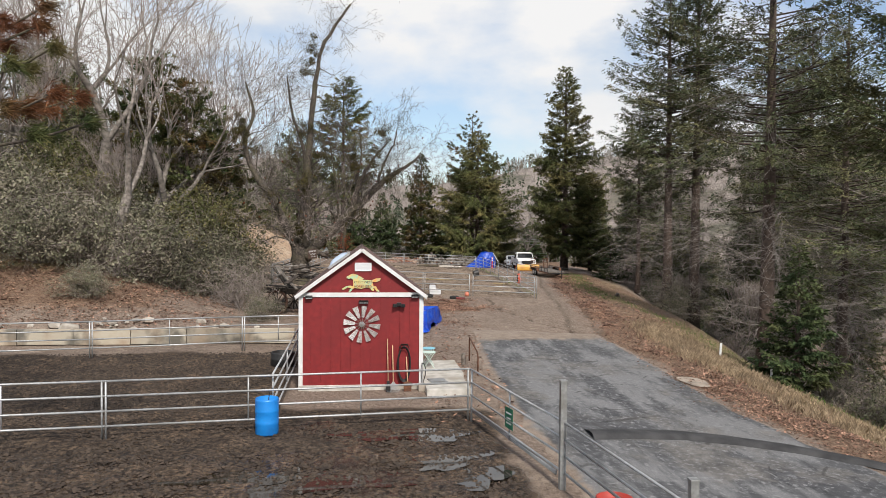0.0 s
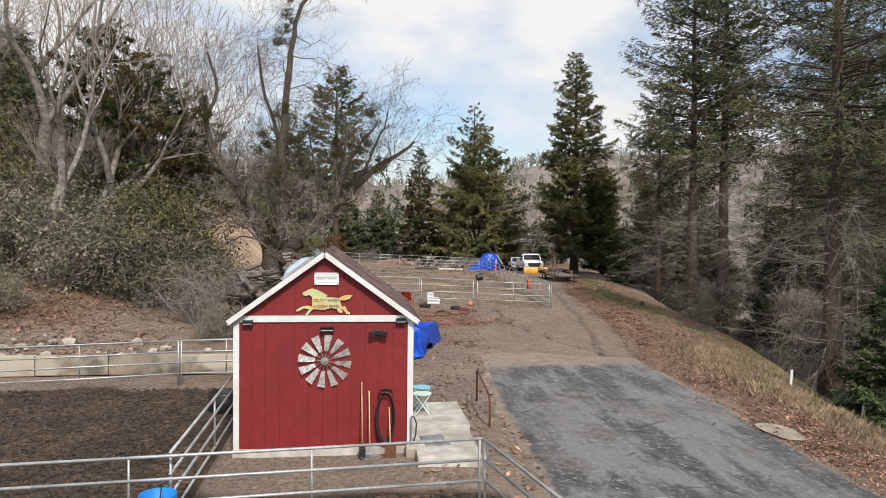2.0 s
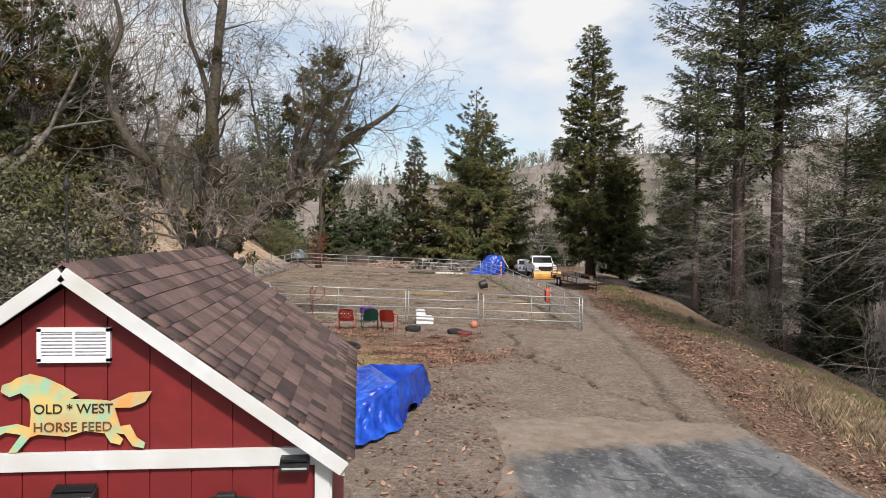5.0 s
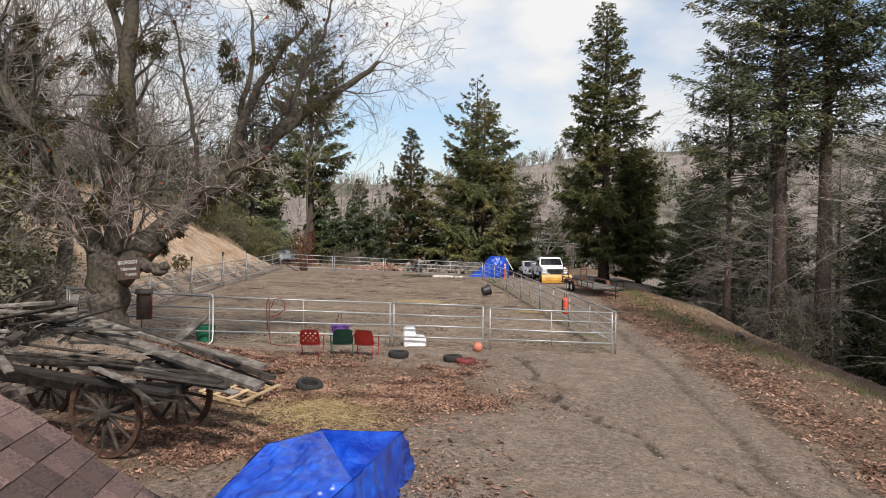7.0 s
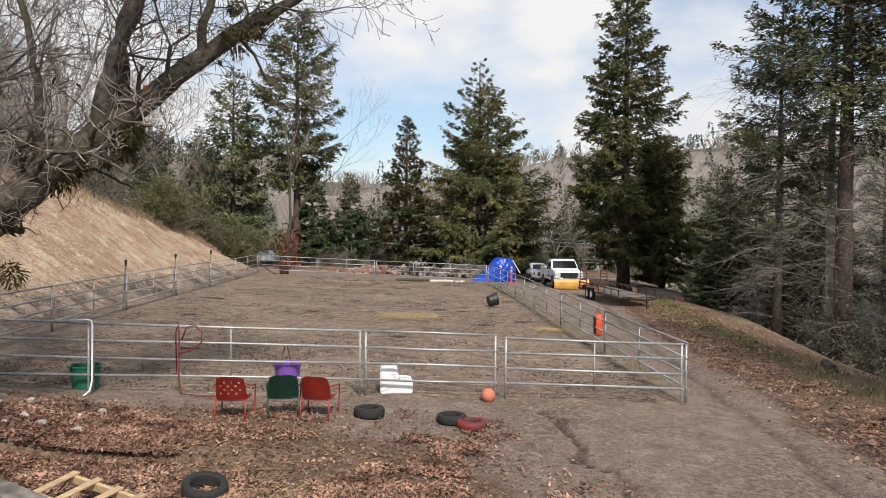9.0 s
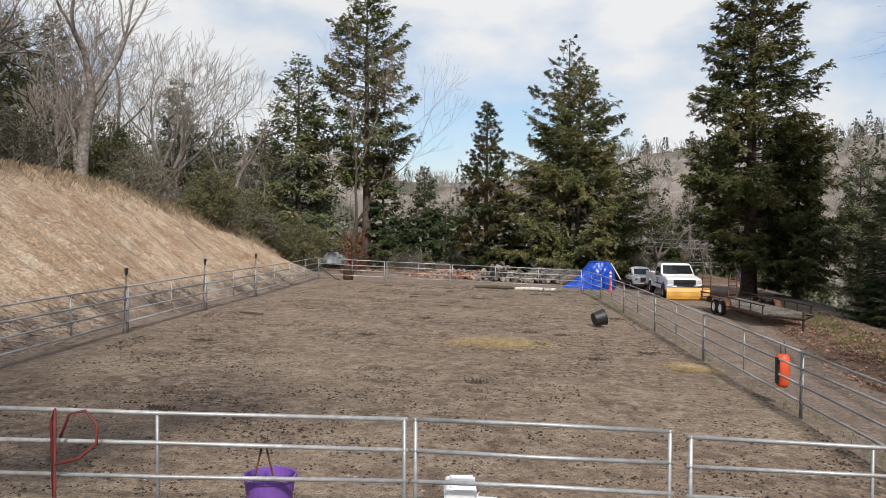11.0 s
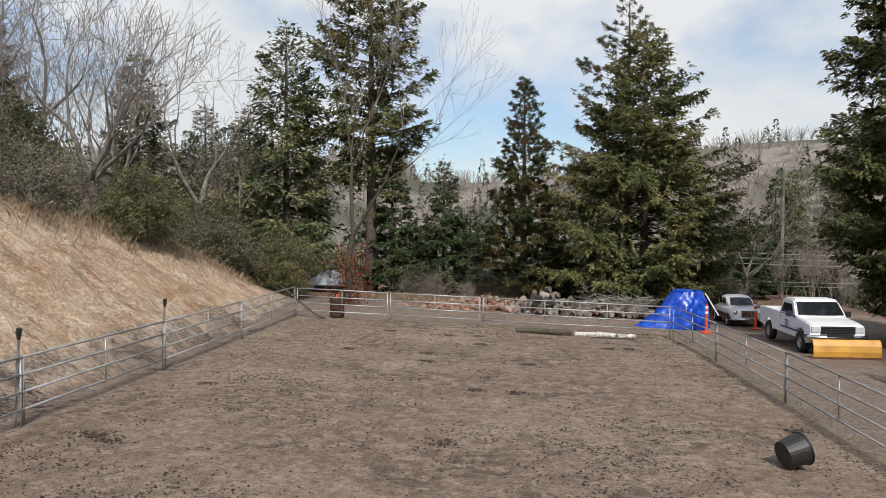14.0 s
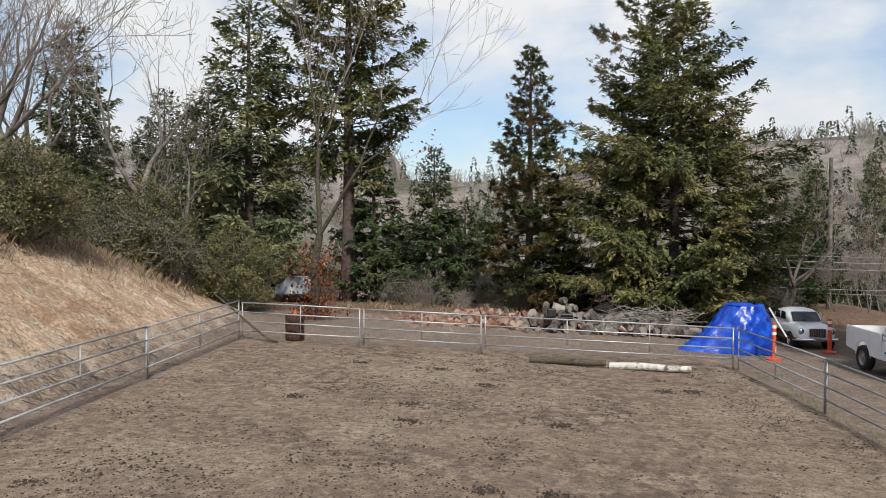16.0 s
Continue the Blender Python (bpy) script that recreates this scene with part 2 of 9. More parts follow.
M["dark"] = pm("dark_cast_metal", (0.022, 0.022, 0.023), (0.045, 0.043, 0.042), 8, 0.5, 0.1, metal=0.4)
M["horse"] = pm("patina_paint", (0.66, 0.5, 0.18), (0.3, 0.55, 0.38), 6, 0.6, 0.1, c3=(0.68, 0.33, 0.1), scale2=4, lo=0.42, hi=0.58)
M["brown"] = pm("brown_paint", (0.05, 0.03, 0.022), (0.085, 0.05, 0.036), 8, 0.7, 0.2)
M["cutwood"] = pm("split_firewood", (0.11, 0.045, 0.03), (0.24, 0.11, 0.07), 5, 0.9, 0.3, c3=(0.3, 0.24, 0.19), scale2=1.5, objvar=0.35, island=0.35)
M["logbark"] = pm("log_bark", (0.06, 0.047, 0.04), (0.18, 0.155, 0.135), 5, 0.95, 0.6, c3=(0.26, 0.235, 0.2), scale2=1.0, objvar=0.4)
M["hillgrey"] = pm("far_bare_woods", (0.2, 0.175, 0.158), (0.33, 0.292, 0.265), 0.25, 0.95, 0.0, c3=(0.12, 0.12, 0.08), scale2=0.03, island=0.3)
M["hillgreen"] = pm("far_evergreens", (0.035, 0.05, 0.028), (0.07, 0.09, 0.05), 0.3, 0.95, 0.0, island=0.3)
M["hay"] = pm("loose_hay", (0.36, 0.26, 0.12), (0.56, 0.43, 0.235), 4, 0.9, 0.0, island=0.35, spec=0.2)
M["wire"] = pm("power_line", (0.25, 0.25, 0.26), (0.32, 0.32, 0.33), 3, 0.6, 0.0)
M["water"] = pm("puddle_water", (0.018, 0.014, 0.01), (0.03, 0.024, 0.018), 2, 0.04, 0.03, bscale=6, spec=0.6)
M["dung"] = pm("dark_manure", (0.024, 0.0165, 0.012), (0.075, 0.054, 0.039), 8, 0.95, 0.4, island=0.4)


# ---- mesh helpers ----
def part(name, bm, material, parent=None, label="", smooth=False):
    """Links a bmesh as one mesh object, under a thing or a part of one."""
    me = bpy.data.meshes.new(name)
    bm.to_mesh(me)
    bm.free()
    return part_me(name, me, material, parent, label, smooth)


def part_me(name, me, material, parent=None, label="", smooth=False):
    if material and not me.materials:
        me.materials.append(material)
    if smooth:
        me.polygons.foreach_set("use_smooth", [True] * len(me.polygons))
    ob = new(name, me)
    if parent is not None:
        ob.parent = parent
    if label:
        ob["label"] = label
    return ob


def thing(name, m, label, category, group="", kind=""):
    e = new(name)
    e.matrix_world = m
    e.empty_display_size = 0.2
    return tagged(e, label, category, group, kind)


def box(bm, c, s, rot=None, bevel=0.0, taper=None):
    """A box of size s about c, turned by the matrix rot, its edges bevelled."""
    r = bmesh.ops.create_cube(bm, size=1.0)
    vs = r["verts"]
    for v in vs:
        k = 1.0
        if taper and v.co.z > 0:
            k = taper
        v.co = Vector((v.co.x * s[0] * k, v.co.y * s[1] * k, v.co.z * s[2]))
    if bevel:
        es = list({e for v in vs for e in v.link_edges})
        rr = bmesh.ops.bevel(bm, geom=es, offset=bevel, segments=2, affect="EDGES", profile=0.6)
        vs = list({v for f in rr["faces"] for v in f.verts} | {v for v in vs if v.is_valid})
    m = Matrix.Translation(c) @ (rot.to_4x4() if rot is not None else Matrix.Identity(4))
    for v in vs:
        v.co = m @ v.co
    return vs


def cyl(bm, p0, p1, r0, r1=None, n=10, caps=True):
    """A round bar from p0 to p1."""
    r1 = r0 if r1 is None else r1
    p0, p1 = Vector(p0), Vector(p1)
    d = (p1 - p0).normalized()
    u = d.orthogonal().normalized()
    w = d.cross(u)
    ra = [bm.verts.new(p0 + (u * math.cos(a) + w * math.sin(a)) * r0) for a in (2 * math.pi * i / n for i in range(n))]
    rb = [bm.verts.new(p1 + (u * math.cos(a) + w * math.sin(a)) * r1) for a in (2 * math.pi * i / n for i in range(n))]
    for i in range(n):
        bm.faces.new((ra[i], ra[(i + 1) % n], rb[(i + 1) % n], rb[i]))
    if caps:
        bm.faces.new(ra[::-1])
        bm.faces.new(rb)
    return ra + rb


def pipe(bm, pts, r, n=8):
    """A round bar along a line of points."""
    pts = [Vector(p) for p in pts]
    rings = []
    u = None
    for i, p in enumerate(pts):
        d = (pts[min(i + 1, len(pts) - 1)] - pts[max(i - 1, 0)]).normalized()
        u = d.orthogonal().normalized() if u is None else (u - d * u.dot(d)).normalized()
        w = d.cross(u)
        rr = r[i] if isinstance(r, (list, tuple)) else r
        rings.append([bm.verts.new(p + (u * math.cos(a) + w * math.sin(a)) * rr) for a in (2 * math.pi * k / n for k in range(n))])
    for a, b in zip(rings, rings[1:]):
        for k in range(n):
            bm.faces.new((a[k], a[(k + 1) % n], b[(k + 1) % n], b[k]))
    bm.faces.new(rings[0][::-1])
    bm.faces.new(rings[-1])


def lathe(bm, profile, n=24, c=(0, 0, 0)):
    """A surface turned about z from (radius, height) pairs; ends close where the radius is 0."""
    c = Vector(c)
    rings = []
    for r, z in profile:
        if r < 1e-6:
            rings.append([bm.verts.new(c + Vector((0, 0, z)))])
        else:
            rings.append([bm.verts.new(c + Vector((r * math.cos(2 * math.pi * k / n), r * math.sin(2 * math.pi * k / n), z))) for k in range(n)])
    for a, b in zip(rings, rings[1:]):
        for k in range(n):
            q = [a[k % len(a)], a[(k + 1) % len(a)], b[(k + 1) % len(b)], b[k % len(b)]]
            q = [v for i, v in enumerate(q) if v not in q[:i]]
            if len(q) > 2:
                bm.faces.new(q)


def cap(bm, a, b, flat):
    """Closes both ends of a drawn-out outline, hollow corners too."""
    if len(a) <= 4:
        bm.faces.new(a)
        bm.faces.new(b[::-1])
        return
    for i, j, k in geometry.tessellate_polygon([flat]):
        bm.faces.new((a[i], a[j], a[k]))
        bm.faces.new((b[k], b[j], b[i]))


def prism(bm, outline, y0, y1):
    """A plate: an outline of (x, z) pairs drawn out from y0 to y1."""
    a = [bm.verts.new((x, y0, z)) for x, z in outline]
    b = [bm.verts.new((x, y1, z)) for x, z in outline]
    n = len(a)
    cap(bm, a, b, [Vector((x, z, 0)) for x, z in outline])
    for i in range(n):
        bm.faces.new((a[i], b[i], b[(i + 1) % n], a[(i + 1) % n]))
    bmesh.ops.recalc_face_normals(bm, faces=list(bm.faces))


def rz(deg):
    return Matrix.Rotation(radians(deg), 3, "Z")


def from_np(name, verts, faces, material, parent=None, kind="", label="", smooth=False):
    """A mesh object from arrays; faces all of one length."""
    verts, faces = np.asarray(verts, dtype=np.float32), np.asarray(faces, dtype=np.int32)
    me = bpy.data.meshes.new(name)
    me.vertices.add(len(verts))
    me.vertices.foreach_set("co", verts.ravel())
    k = faces.shape[1]
    me.loops.add(faces.size)
    me.loops.foreach_set("vertex_index", faces.ravel())
    me.polygons.add(len(faces))
    me.polygons.foreach_set("loop_start", np.arange(0, faces.size, k, dtype=np.int32))
    me.polygons.foreach_set("loop_total", np.full(len(faces), k, dtype=np.int32))
    me.update(calc_edges=True)
    ob = part_me(name, me, material, parent, label, smooth)
    return tagged(ob, kind=kind)

# ---- ground ----
def ss(a, b, x):
    t = np.clip((x - a) / (b - a), 0, 1)
    return t * t * (3 - 2 * t)


def fbm(x, y, s, seed=0.0):
    """Cheap smooth noise in -1..1 from sines, for arrays."""
    v = 0
    for i, (k, a) in enumerate(((1.0, 0.5), (2.1, 0.28), (4.3, 0.16), (8.7, 0.09))):
        v = v + a * (np.sin(k * s * (x * 0.87 + y * 0.49) + 1.7 * i + seed + 1.3 * np.sin(k * s * 0.7 * y + seed)) * np.cos(k * s * (y * 0.91 - x * 0.38) + 2.9 * i + seed * 1.7 + np.sin(k * s * 0.6 * x)))
    return v * 1.4


TOE = [(-60, 31.6), (-5.2, 31.6), (-5.4, 40), (-7.2, 47), (-6.7, 56), (-5.9, 70), (-4.9, 84), (-4.3, 92), (-5.0, 97), (-9.0, 112), (-30, 150)]


def bank_distance(x, y):
    """How far a place lies uphill of the toe of the bank on the left."""
    best = np.full(np.shape(x), 1e9)
    for (ax, ay), (bx, by) in zip(TOE, TOE[1:]):
        dx, dy = bx - ax, by - ay
        t = np.clip(((x - ax) * dx + (y - ay) * dy) / (dx * dx + dy * dy), 0, 1)
        qx, qy = x - ax - t * dx, y - ay - t * dy
        d = np.hypot(qx, qy)
        best = np.minimum(best, d)
    toe_x = np.interp(y, [q[1] for q in TOE[1:]], [q[0] for q in TOE[1:]])
    return np.where((x < toe_x) & (y > 31.6), best, -best)


def gz(x, y):
    """Height of the ground."""
    x, y = np.asarray(x, dtype=float), np.asarray(y, dtype=float)
    z = np.interp(y, [-40, 0, 10, 20, 24, 30, 36, 42, 48, 70, 95, 115, 150, 200], [-2.5, -1.0, -0.85, -0.6, -0.52, -0.38, -0.12, 0.1, 0.2, 0.2, 0.1, -0.2, -4.0, -7.0])
    k = np.interp(y, [10, 20, 27, 34, 42, 50, 84, 92, 98, 125], [0.075, 0.07, 0.06, 0.045, 0.035, 0.036, 0.026, 0.038, 0.044, 0.0])
    x0 = np.interp(y, [20, 34, 48], [2.6, 4.0, 5.0])
    lim = np.where(y > 40, -6.0, 0.0)
    z = z - k * np.clip(x - x0, np.where(y > 44, -10.0, lim * 0), 14)
    s = bank_distance(x, y)
    hc = np.interp(y, [20, 31, 42, 50, 62, 70, 80, 90, 97, 112], [0.4, 2.6, 3.6, 4.2, 5.1, 6.0, 5.7, 4.3, 2.4, 1.3])
    w = np.interp(y, [31, 42, 50, 62, 70, 84, 97], [16, 15, 10, 8.0, 8.2, 7.8, 6.0])
    t = np.clip(s / w, 0, 1)
    z = z + np.where(s > 0, hc * (0.75 * t + 0.25 * t * t * (3 - 2 * t)) + 0.13 * np.clip(s - w, 0, 60) + 0.02 * np.clip(s - w - 60, 0, 400), 0)
    xr = np.interp(y, [-40, 0, 15, 22, 34, 45, 60, 75, 90, 115, 150], [17, 15.5, 14.6, 14.0, 14.4, 16.8, 19.4, 23.5, 28, 32, 40])
    d = np.clip(x - xr, 0, None)
    drop = 0.22 * np.clip(d, 0, 4.0) + 0.62 * np.clip(d - 4.0, 0, 22) + 0.08 * np.clip(d - 26, 0, 80)
    far = np.hypot(x, y - 40)
    z = z - np.where(d > 0, drop, 0) * (1 - ss(140, 330, far))
    z = z + 0.85 * np.exp(-((x + 3.9) ** 2 + (y - 45.0) ** 2) / 5.0)
    ang = np.degrees(np.arctan2(x - 4, np.maximum(y - 40, 1)))
    top = np.interp(ang, [-60, -25, -2, 6, 13, 24, 60], [40, 36, 33, 38, 52, 62, 64])
    hill = ss(230, 520, far) * (y > 40) * (top + 7 + 5 * fbm(x, y, 0.012, 2.0))
    return z + np.where(far > 200, hill, 0) + np.where((far > 520) & (y > 40), -0.02 * (far - 520), 0)


def gz1(x, y):
    return float(gz(np.array([x]), np.array([y]))[0])


def spread(lo, hi, f0, f1, fine, grow=1.13):
    """Coordinates with even fine steps from f0 to f1 and growing ones outside."""
    v = list(np.arange(f0, f1 + 1e-6, fine))
    st = fine
    while v[-1] < hi:
        st *= grow
        v.append(v[-1] + st)
    st = fine
    while v[0] > lo:
        st *= grow
        v.insert(0, v[0] - st)
    return np.array(v)


def arena_left(y):
    return np.interp(y, [48, 56, 70, 84, 91], [-5.9, -5.7, -5.1, -4.3, -3.8])


def arena_right(y):
    return np.interp(y, [48, 70, 89], [11.7, 13.0, 14.1])


def road_right(y):
    return np.interp(y, [-30, 0, 12, 22, 28, 34, 36], [15.5, 14.6, 13.8, 11.9, 11.9, 11.6, 11.3])


def road_left(y):
    return np.interp(y, [-30, 0, 14, 20, 27, 33, 36], [5.5, 4.6, 4.5, 4.3, 4.5, 5.0, 5.6])


xs, ys = spread(-1500, 1500, -14, 22, 0.2), spread(-300, 1500, 8, 100, 0.2)
GX, GY = np.meshgrid(xs, ys)
GZ = gz(GX, GY)
near = ((GX > -16) & (GX < 24) & (GY > 0) & (GY < 116)).astype(float)
in_arena = ((GX > arena_left(GY)) & (GX < arena_right(GY)) & (GY > 48) & (GY < 91)).astype(float)
S = bank_distance(GX, GY)
mud = ss(4.2, 3.2, GX + 0.5 * fbm(GX, GY, 0.8)) * ss(30.0, 28.5, GY + 0.6 * fbm(GX, GY, 0.6, 3)) * (1 - ss(-3.0, -1.5, GX) * ss(20.2, 21.5, GY))
on_bank = ss(0.0, 1.2, S + 0.5 * fbm(GX, GY, 0.7, 5))
GZ = GZ + near * (0.045 * mud * fbm(GX, GY, 3.1, 1) + 0.035 * mud * fbm(GX, GY, 6.5, 4) + 0.02 * in_arena * fbm(GX, GY, 2.6, 2) + 0.012 * fbm(GX, GY, 1.4, 7) + 0.10 * on_bank * fbm(GX, GY, 0.9, 9) + 0.05 * on_bank * fbm(GX, GY, 3.0, 6))
# wheel ruts that run from the paved road past the gate
rut = np.zeros_like(GX)
for off in (13.0, 14.4):
    rx = np.interp(GY, [34, 45, 60, 75], [off - 2.9, off - 0.7, off + 2.0, off + 5.5])
    rut += np.exp(-((GX - rx + 0.25 * fbm(GX, GY, 0.35)) / 0.28) ** 2) * ((GY > 33) & (GY < 80))
crack = np.exp(-((GX - np.interp(GY, [33, 36, 40, 44, 48, 52], [11.3, 9.8, 8.4, 8.0, 8.2, 7.6]) + 0.35 * fbm(GX, GY, 0.9, 4) + 0.12 * fbm(GX, GY, 3.5, 2)) / 0.11) ** 2) * ((GY > 33.5) & (GY < 47.5))
rill = np.abs(np.sin(GY * 2.3 + 0.5 * S + 1.6 * fbm(GX, GY, 0.5, 3))) ** 0.6 - 0.7
GZ = GZ - 0.06 * rut - 0.13 * crack + 0.15 * rill * near * on_bank * ss(9, 6, S) * (GY > 46)
n_x, n_y = len(xs), len(ys)
idx = np.arange(n_x * n_y).reshape(n_y, n_x)
quads = np.stack([idx[:-1, :-1], idx[:-1, 1:], idx[1:, 1:], idx[1:, :-1]], -1).reshape(-1, 4)
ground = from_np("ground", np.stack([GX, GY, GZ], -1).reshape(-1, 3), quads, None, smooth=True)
tagged(ground, "bare brown dirt ground with mud, dry banks and leaf litter", "ground", kind="structure")


def zone(name, values):
    a = ground.data.attributes.new(name, "FLOAT", "POINT")
    a.data.foreach_set("value", np.clip(values, 0, 1).astype(np.float32).ravel())


leafy = ss(0.2, 0.9, np.exp(-((GX - 1.5) / 4.5) ** 2 - ((GY - 42) / 4.5) ** 2) * 1.5 + 0.35 * fbm(GX, GY, 0.5, 3))
shoulder = ss(-1.2, 0.5, GX - np.interp(GY, [0, 15, 22, 34, 45, 60, 75], [14.4, 14.2, 12.4, 12.2, 14.0, 16.4, 20.5]) + 0.5 * fbm(GX, GY, 0.6, 8))
leafy = np.maximum(leafy, ss(100.5, 104.5, GY + 0.8 * fbm(GX, GY, 0.6, 2)))
leafy = np.maximum(leafy, shoulder * ss(10, 6, GX - np.interp(GY, [0, 15, 34, 60], [14, 13.5, 12.0, 16.5])))
under = on_bank * ss(48, 42, GY) * ss(2.5, 6, S)
zone("mud", mud)
zone("arena", in_arena)
zone("foot", on_bank * ss(2.4, 0.6, S) * (GY > 48))
zone("bank", on_bank * ss(40, 52, GY) * ss(18, 10, S))
zone("leafy", np.maximum(leafy, under * 0.8))
zone("grassy", np.maximum(shoulder * ss(46, 34, GY) * ss(1.0, 3.5, GX - np.interp(GY, [0, 15, 34, 60], [14, 13.5, 12.0, 16.5])), on_bank * ss(8, 11, S)))
zone("wet", mud * ss(19.5, 15.5, GY + 2.0 * fbm(GX, GY, 0.5, 6)))
zone("rut", np.maximum(crack, 0.55 * rut))
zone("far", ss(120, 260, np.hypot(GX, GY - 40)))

gm = bpy.data.materials.new("dirt_ground")
gm.use_nodes = True
gn, gl = gm.node_tree.nodes, gm.node_tree.links
gb = gn["Principled BSDF"]
gtc = gn.new("ShaderNodeTexCoord")


def g_noise(scale, detail=8, rough=0.6):
    q = gn.new("ShaderNodeTexNoise")
    q.inputs["Scale"].default_value, q.inputs["Detail"].default_value, q.inputs["Roughness"].default_value = scale, detail, rough
    gl.new(gtc.outputs["Object"], q.inputs["Vector"])
    return q.outputs["Fac"]


def g_ramp(fac, c1, c2, lo=0.35, hi=0.65):
    q = gn.new("ShaderNodeValToRGB")
    q.color_ramp.elements[0].position, q.color_ramp.elements[1].position = lo, hi
    q.color_ramp.elements[0].color, q.color_ramp.elements[1].color = (*c1, 1), (*c2, 1)
    gl.new(fac, q.inputs["Fac"])
    return q.outputs["Color"]


def g_mix(fac, a, b):
    q = gn.new("ShaderNodeMixRGB")
    gl.new(fac, q.inputs["Fac"])
    gl.new(a, q.inputs["Color1"])
    gl.new(b, q.inputs["Color2"])
    return q.outputs["Color"]


def g_zone(name, breakup=None, width=0.35):
    q = gn.new("ShaderNodeAttribute")
    q.attribute_name = name
    f = q.outputs["Fac"]
    if breakup is not None:
        a = gn.new("ShaderNodeMath")
        a.operation = "MULTIPLY_ADD"
        gl.new(breakup, a.inputs[0])
        a.inputs[1].default_value, a.inputs[2].default_value = 0.9, -0.45
        s2 = gn.new("ShaderNodeMath")
        s2.operation = "ADD"
        gl.new(f, s2.inputs[0])
        gl.new(a.outputs["Value"], s2.inputs[1])
        mr = gn.new("ShaderNodeMapRange")
        mr.interpolation_type = "SMOOTHSTEP"
        mr.inputs["From Min"].default_value, mr.inputs["From Max"].default_value = 0.5 - width / 2, 0.5 + width / 2
        gl.new(s2.outputs["Value"], mr.inputs["Value"])
        f = mr.outputs["Result"]
    return f


fine, mid, coarse, grain = g_noise(9), g_noise(1.6), g_noise(0.3, 4), g_noise(34, 4)
c = g_mix(g_ramp(coarse, (0, 0, 0), (1, 1, 1), 0.42, 0.62), g_ramp(mid, (0.217, 0.161, 0.126), (0.322, 0.257, 0.205)), g_ramp(fine, (0.174, 0.129, 0.101), (0.296, 0.231, 0.186)))
# arena soil: its lighter tones put warm sunlit patches into the colour
ar = g_mix(g_ramp(g_noise(2.784, 9.570, 0.689), (0, 0, 0), (1, 1, 1), 0.45, 0.57), g_ramp(mid, (0.269, 0.200, 0.145), (0.385, 0.300, 0.224)), g_ramp(coarse, (0.135, 0.097, 0.071), (0.260, 0.191, 0.142)))
ar = g_mix(g_ramp(g_noise(0.16, 9, 0.66), (0, 0, 0), (1, 1, 1), 0.5, 0.64), ar, g_ramp(g_noise(5.0, 8, 0.7), (0.27, 0.205, 0.145), (0.46, 0.37, 0.275), 0.4, 0.6))
bk = g_mix(g_ramp(mid, (0, 0, 0), (1, 1, 1), 0.44, 0.6), g_ramp(fine, (0.38, 0.25, 0.16), (0.68, 0.52, 0.37)), g_ramp(coarse, (0.38, 0.23, 0.135), (0.68, 0.53, 0.385), 0.4, 0.6))
bk = g_mix(g_ramp(g_noise(0.7, 10, 0.72), (0, 0, 0), (1, 1, 1), 0.53, 0.61), bk, g_ramp(fine, (0.538, 0.424, 0.307), (0.739, 0.616, 0.477)))
md = g_mix(g_ramp(mid, (0, 0, 0), (1, 1, 1), 0.4, 0.62), g_ramp(fine, (0.016, 0.0105, 0.0075), (0.062, 0.042, 0.029), 0.42, 0.58), g_ramp(fine, (0.03, 0.02, 0.0135), (0.14, 0.1, 0.067), 0.42, 0.6))
md = g_mix(g_ramp(g_noise(0.55, 8, 0.68), (0, 0, 0), (1, 1, 1), 0.5, 0.62), md, g_ramp(fine, (0.04, 0.026, 0.017), (0.18, 0.125, 0.083), 0.4, 0.6))
lf = g_mix(g_ramp(fine, (0, 0, 0), (1, 1, 1), 0.42, 0.58), g_ramp(grain, (0.10, 0.06, 0.04), (0.24, 0.145, 0.095)), g_ramp(mid, (0.17, 0.12, 0.085), (0.28, 0.19, 0.13)))
gs = g_mix(g_ramp(mid, (0, 0, 0), (1, 1, 1), 0.42, 0.6), g_ramp(grain, (0.22, 0.165, 0.09), (0.40, 0.31, 0.18)), g_ramp(fine, (0.13, 0.11, 0.05), (0.26, 0.21, 0.11)))
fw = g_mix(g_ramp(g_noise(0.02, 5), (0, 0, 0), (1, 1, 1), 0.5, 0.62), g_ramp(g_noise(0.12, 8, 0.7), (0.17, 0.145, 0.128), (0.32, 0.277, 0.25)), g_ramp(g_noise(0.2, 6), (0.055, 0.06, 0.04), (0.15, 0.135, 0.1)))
slant = gn.new("ShaderNodeMapping")
slant.inputs["Scale"].default_value, slant.inputs["Rotation"].default_value = (0.22, 1.5, 0.5), (0, 0, radians(-28))
gl.new(gtc.outputs["Object"], slant.inputs["Vector"])


def g_slant(scale, detail=9, rough=0.68):
    q = gn.new("ShaderNodeTexNoise")
    q.inputs["Scale"].default_value, q.inputs["Detail"].default_value, q.inputs["Roughness"].default_value = scale, detail, rough
    gl.new(slant.outputs["Vector"], q.inputs["Vector"])
    return q.outputs["Fac"]


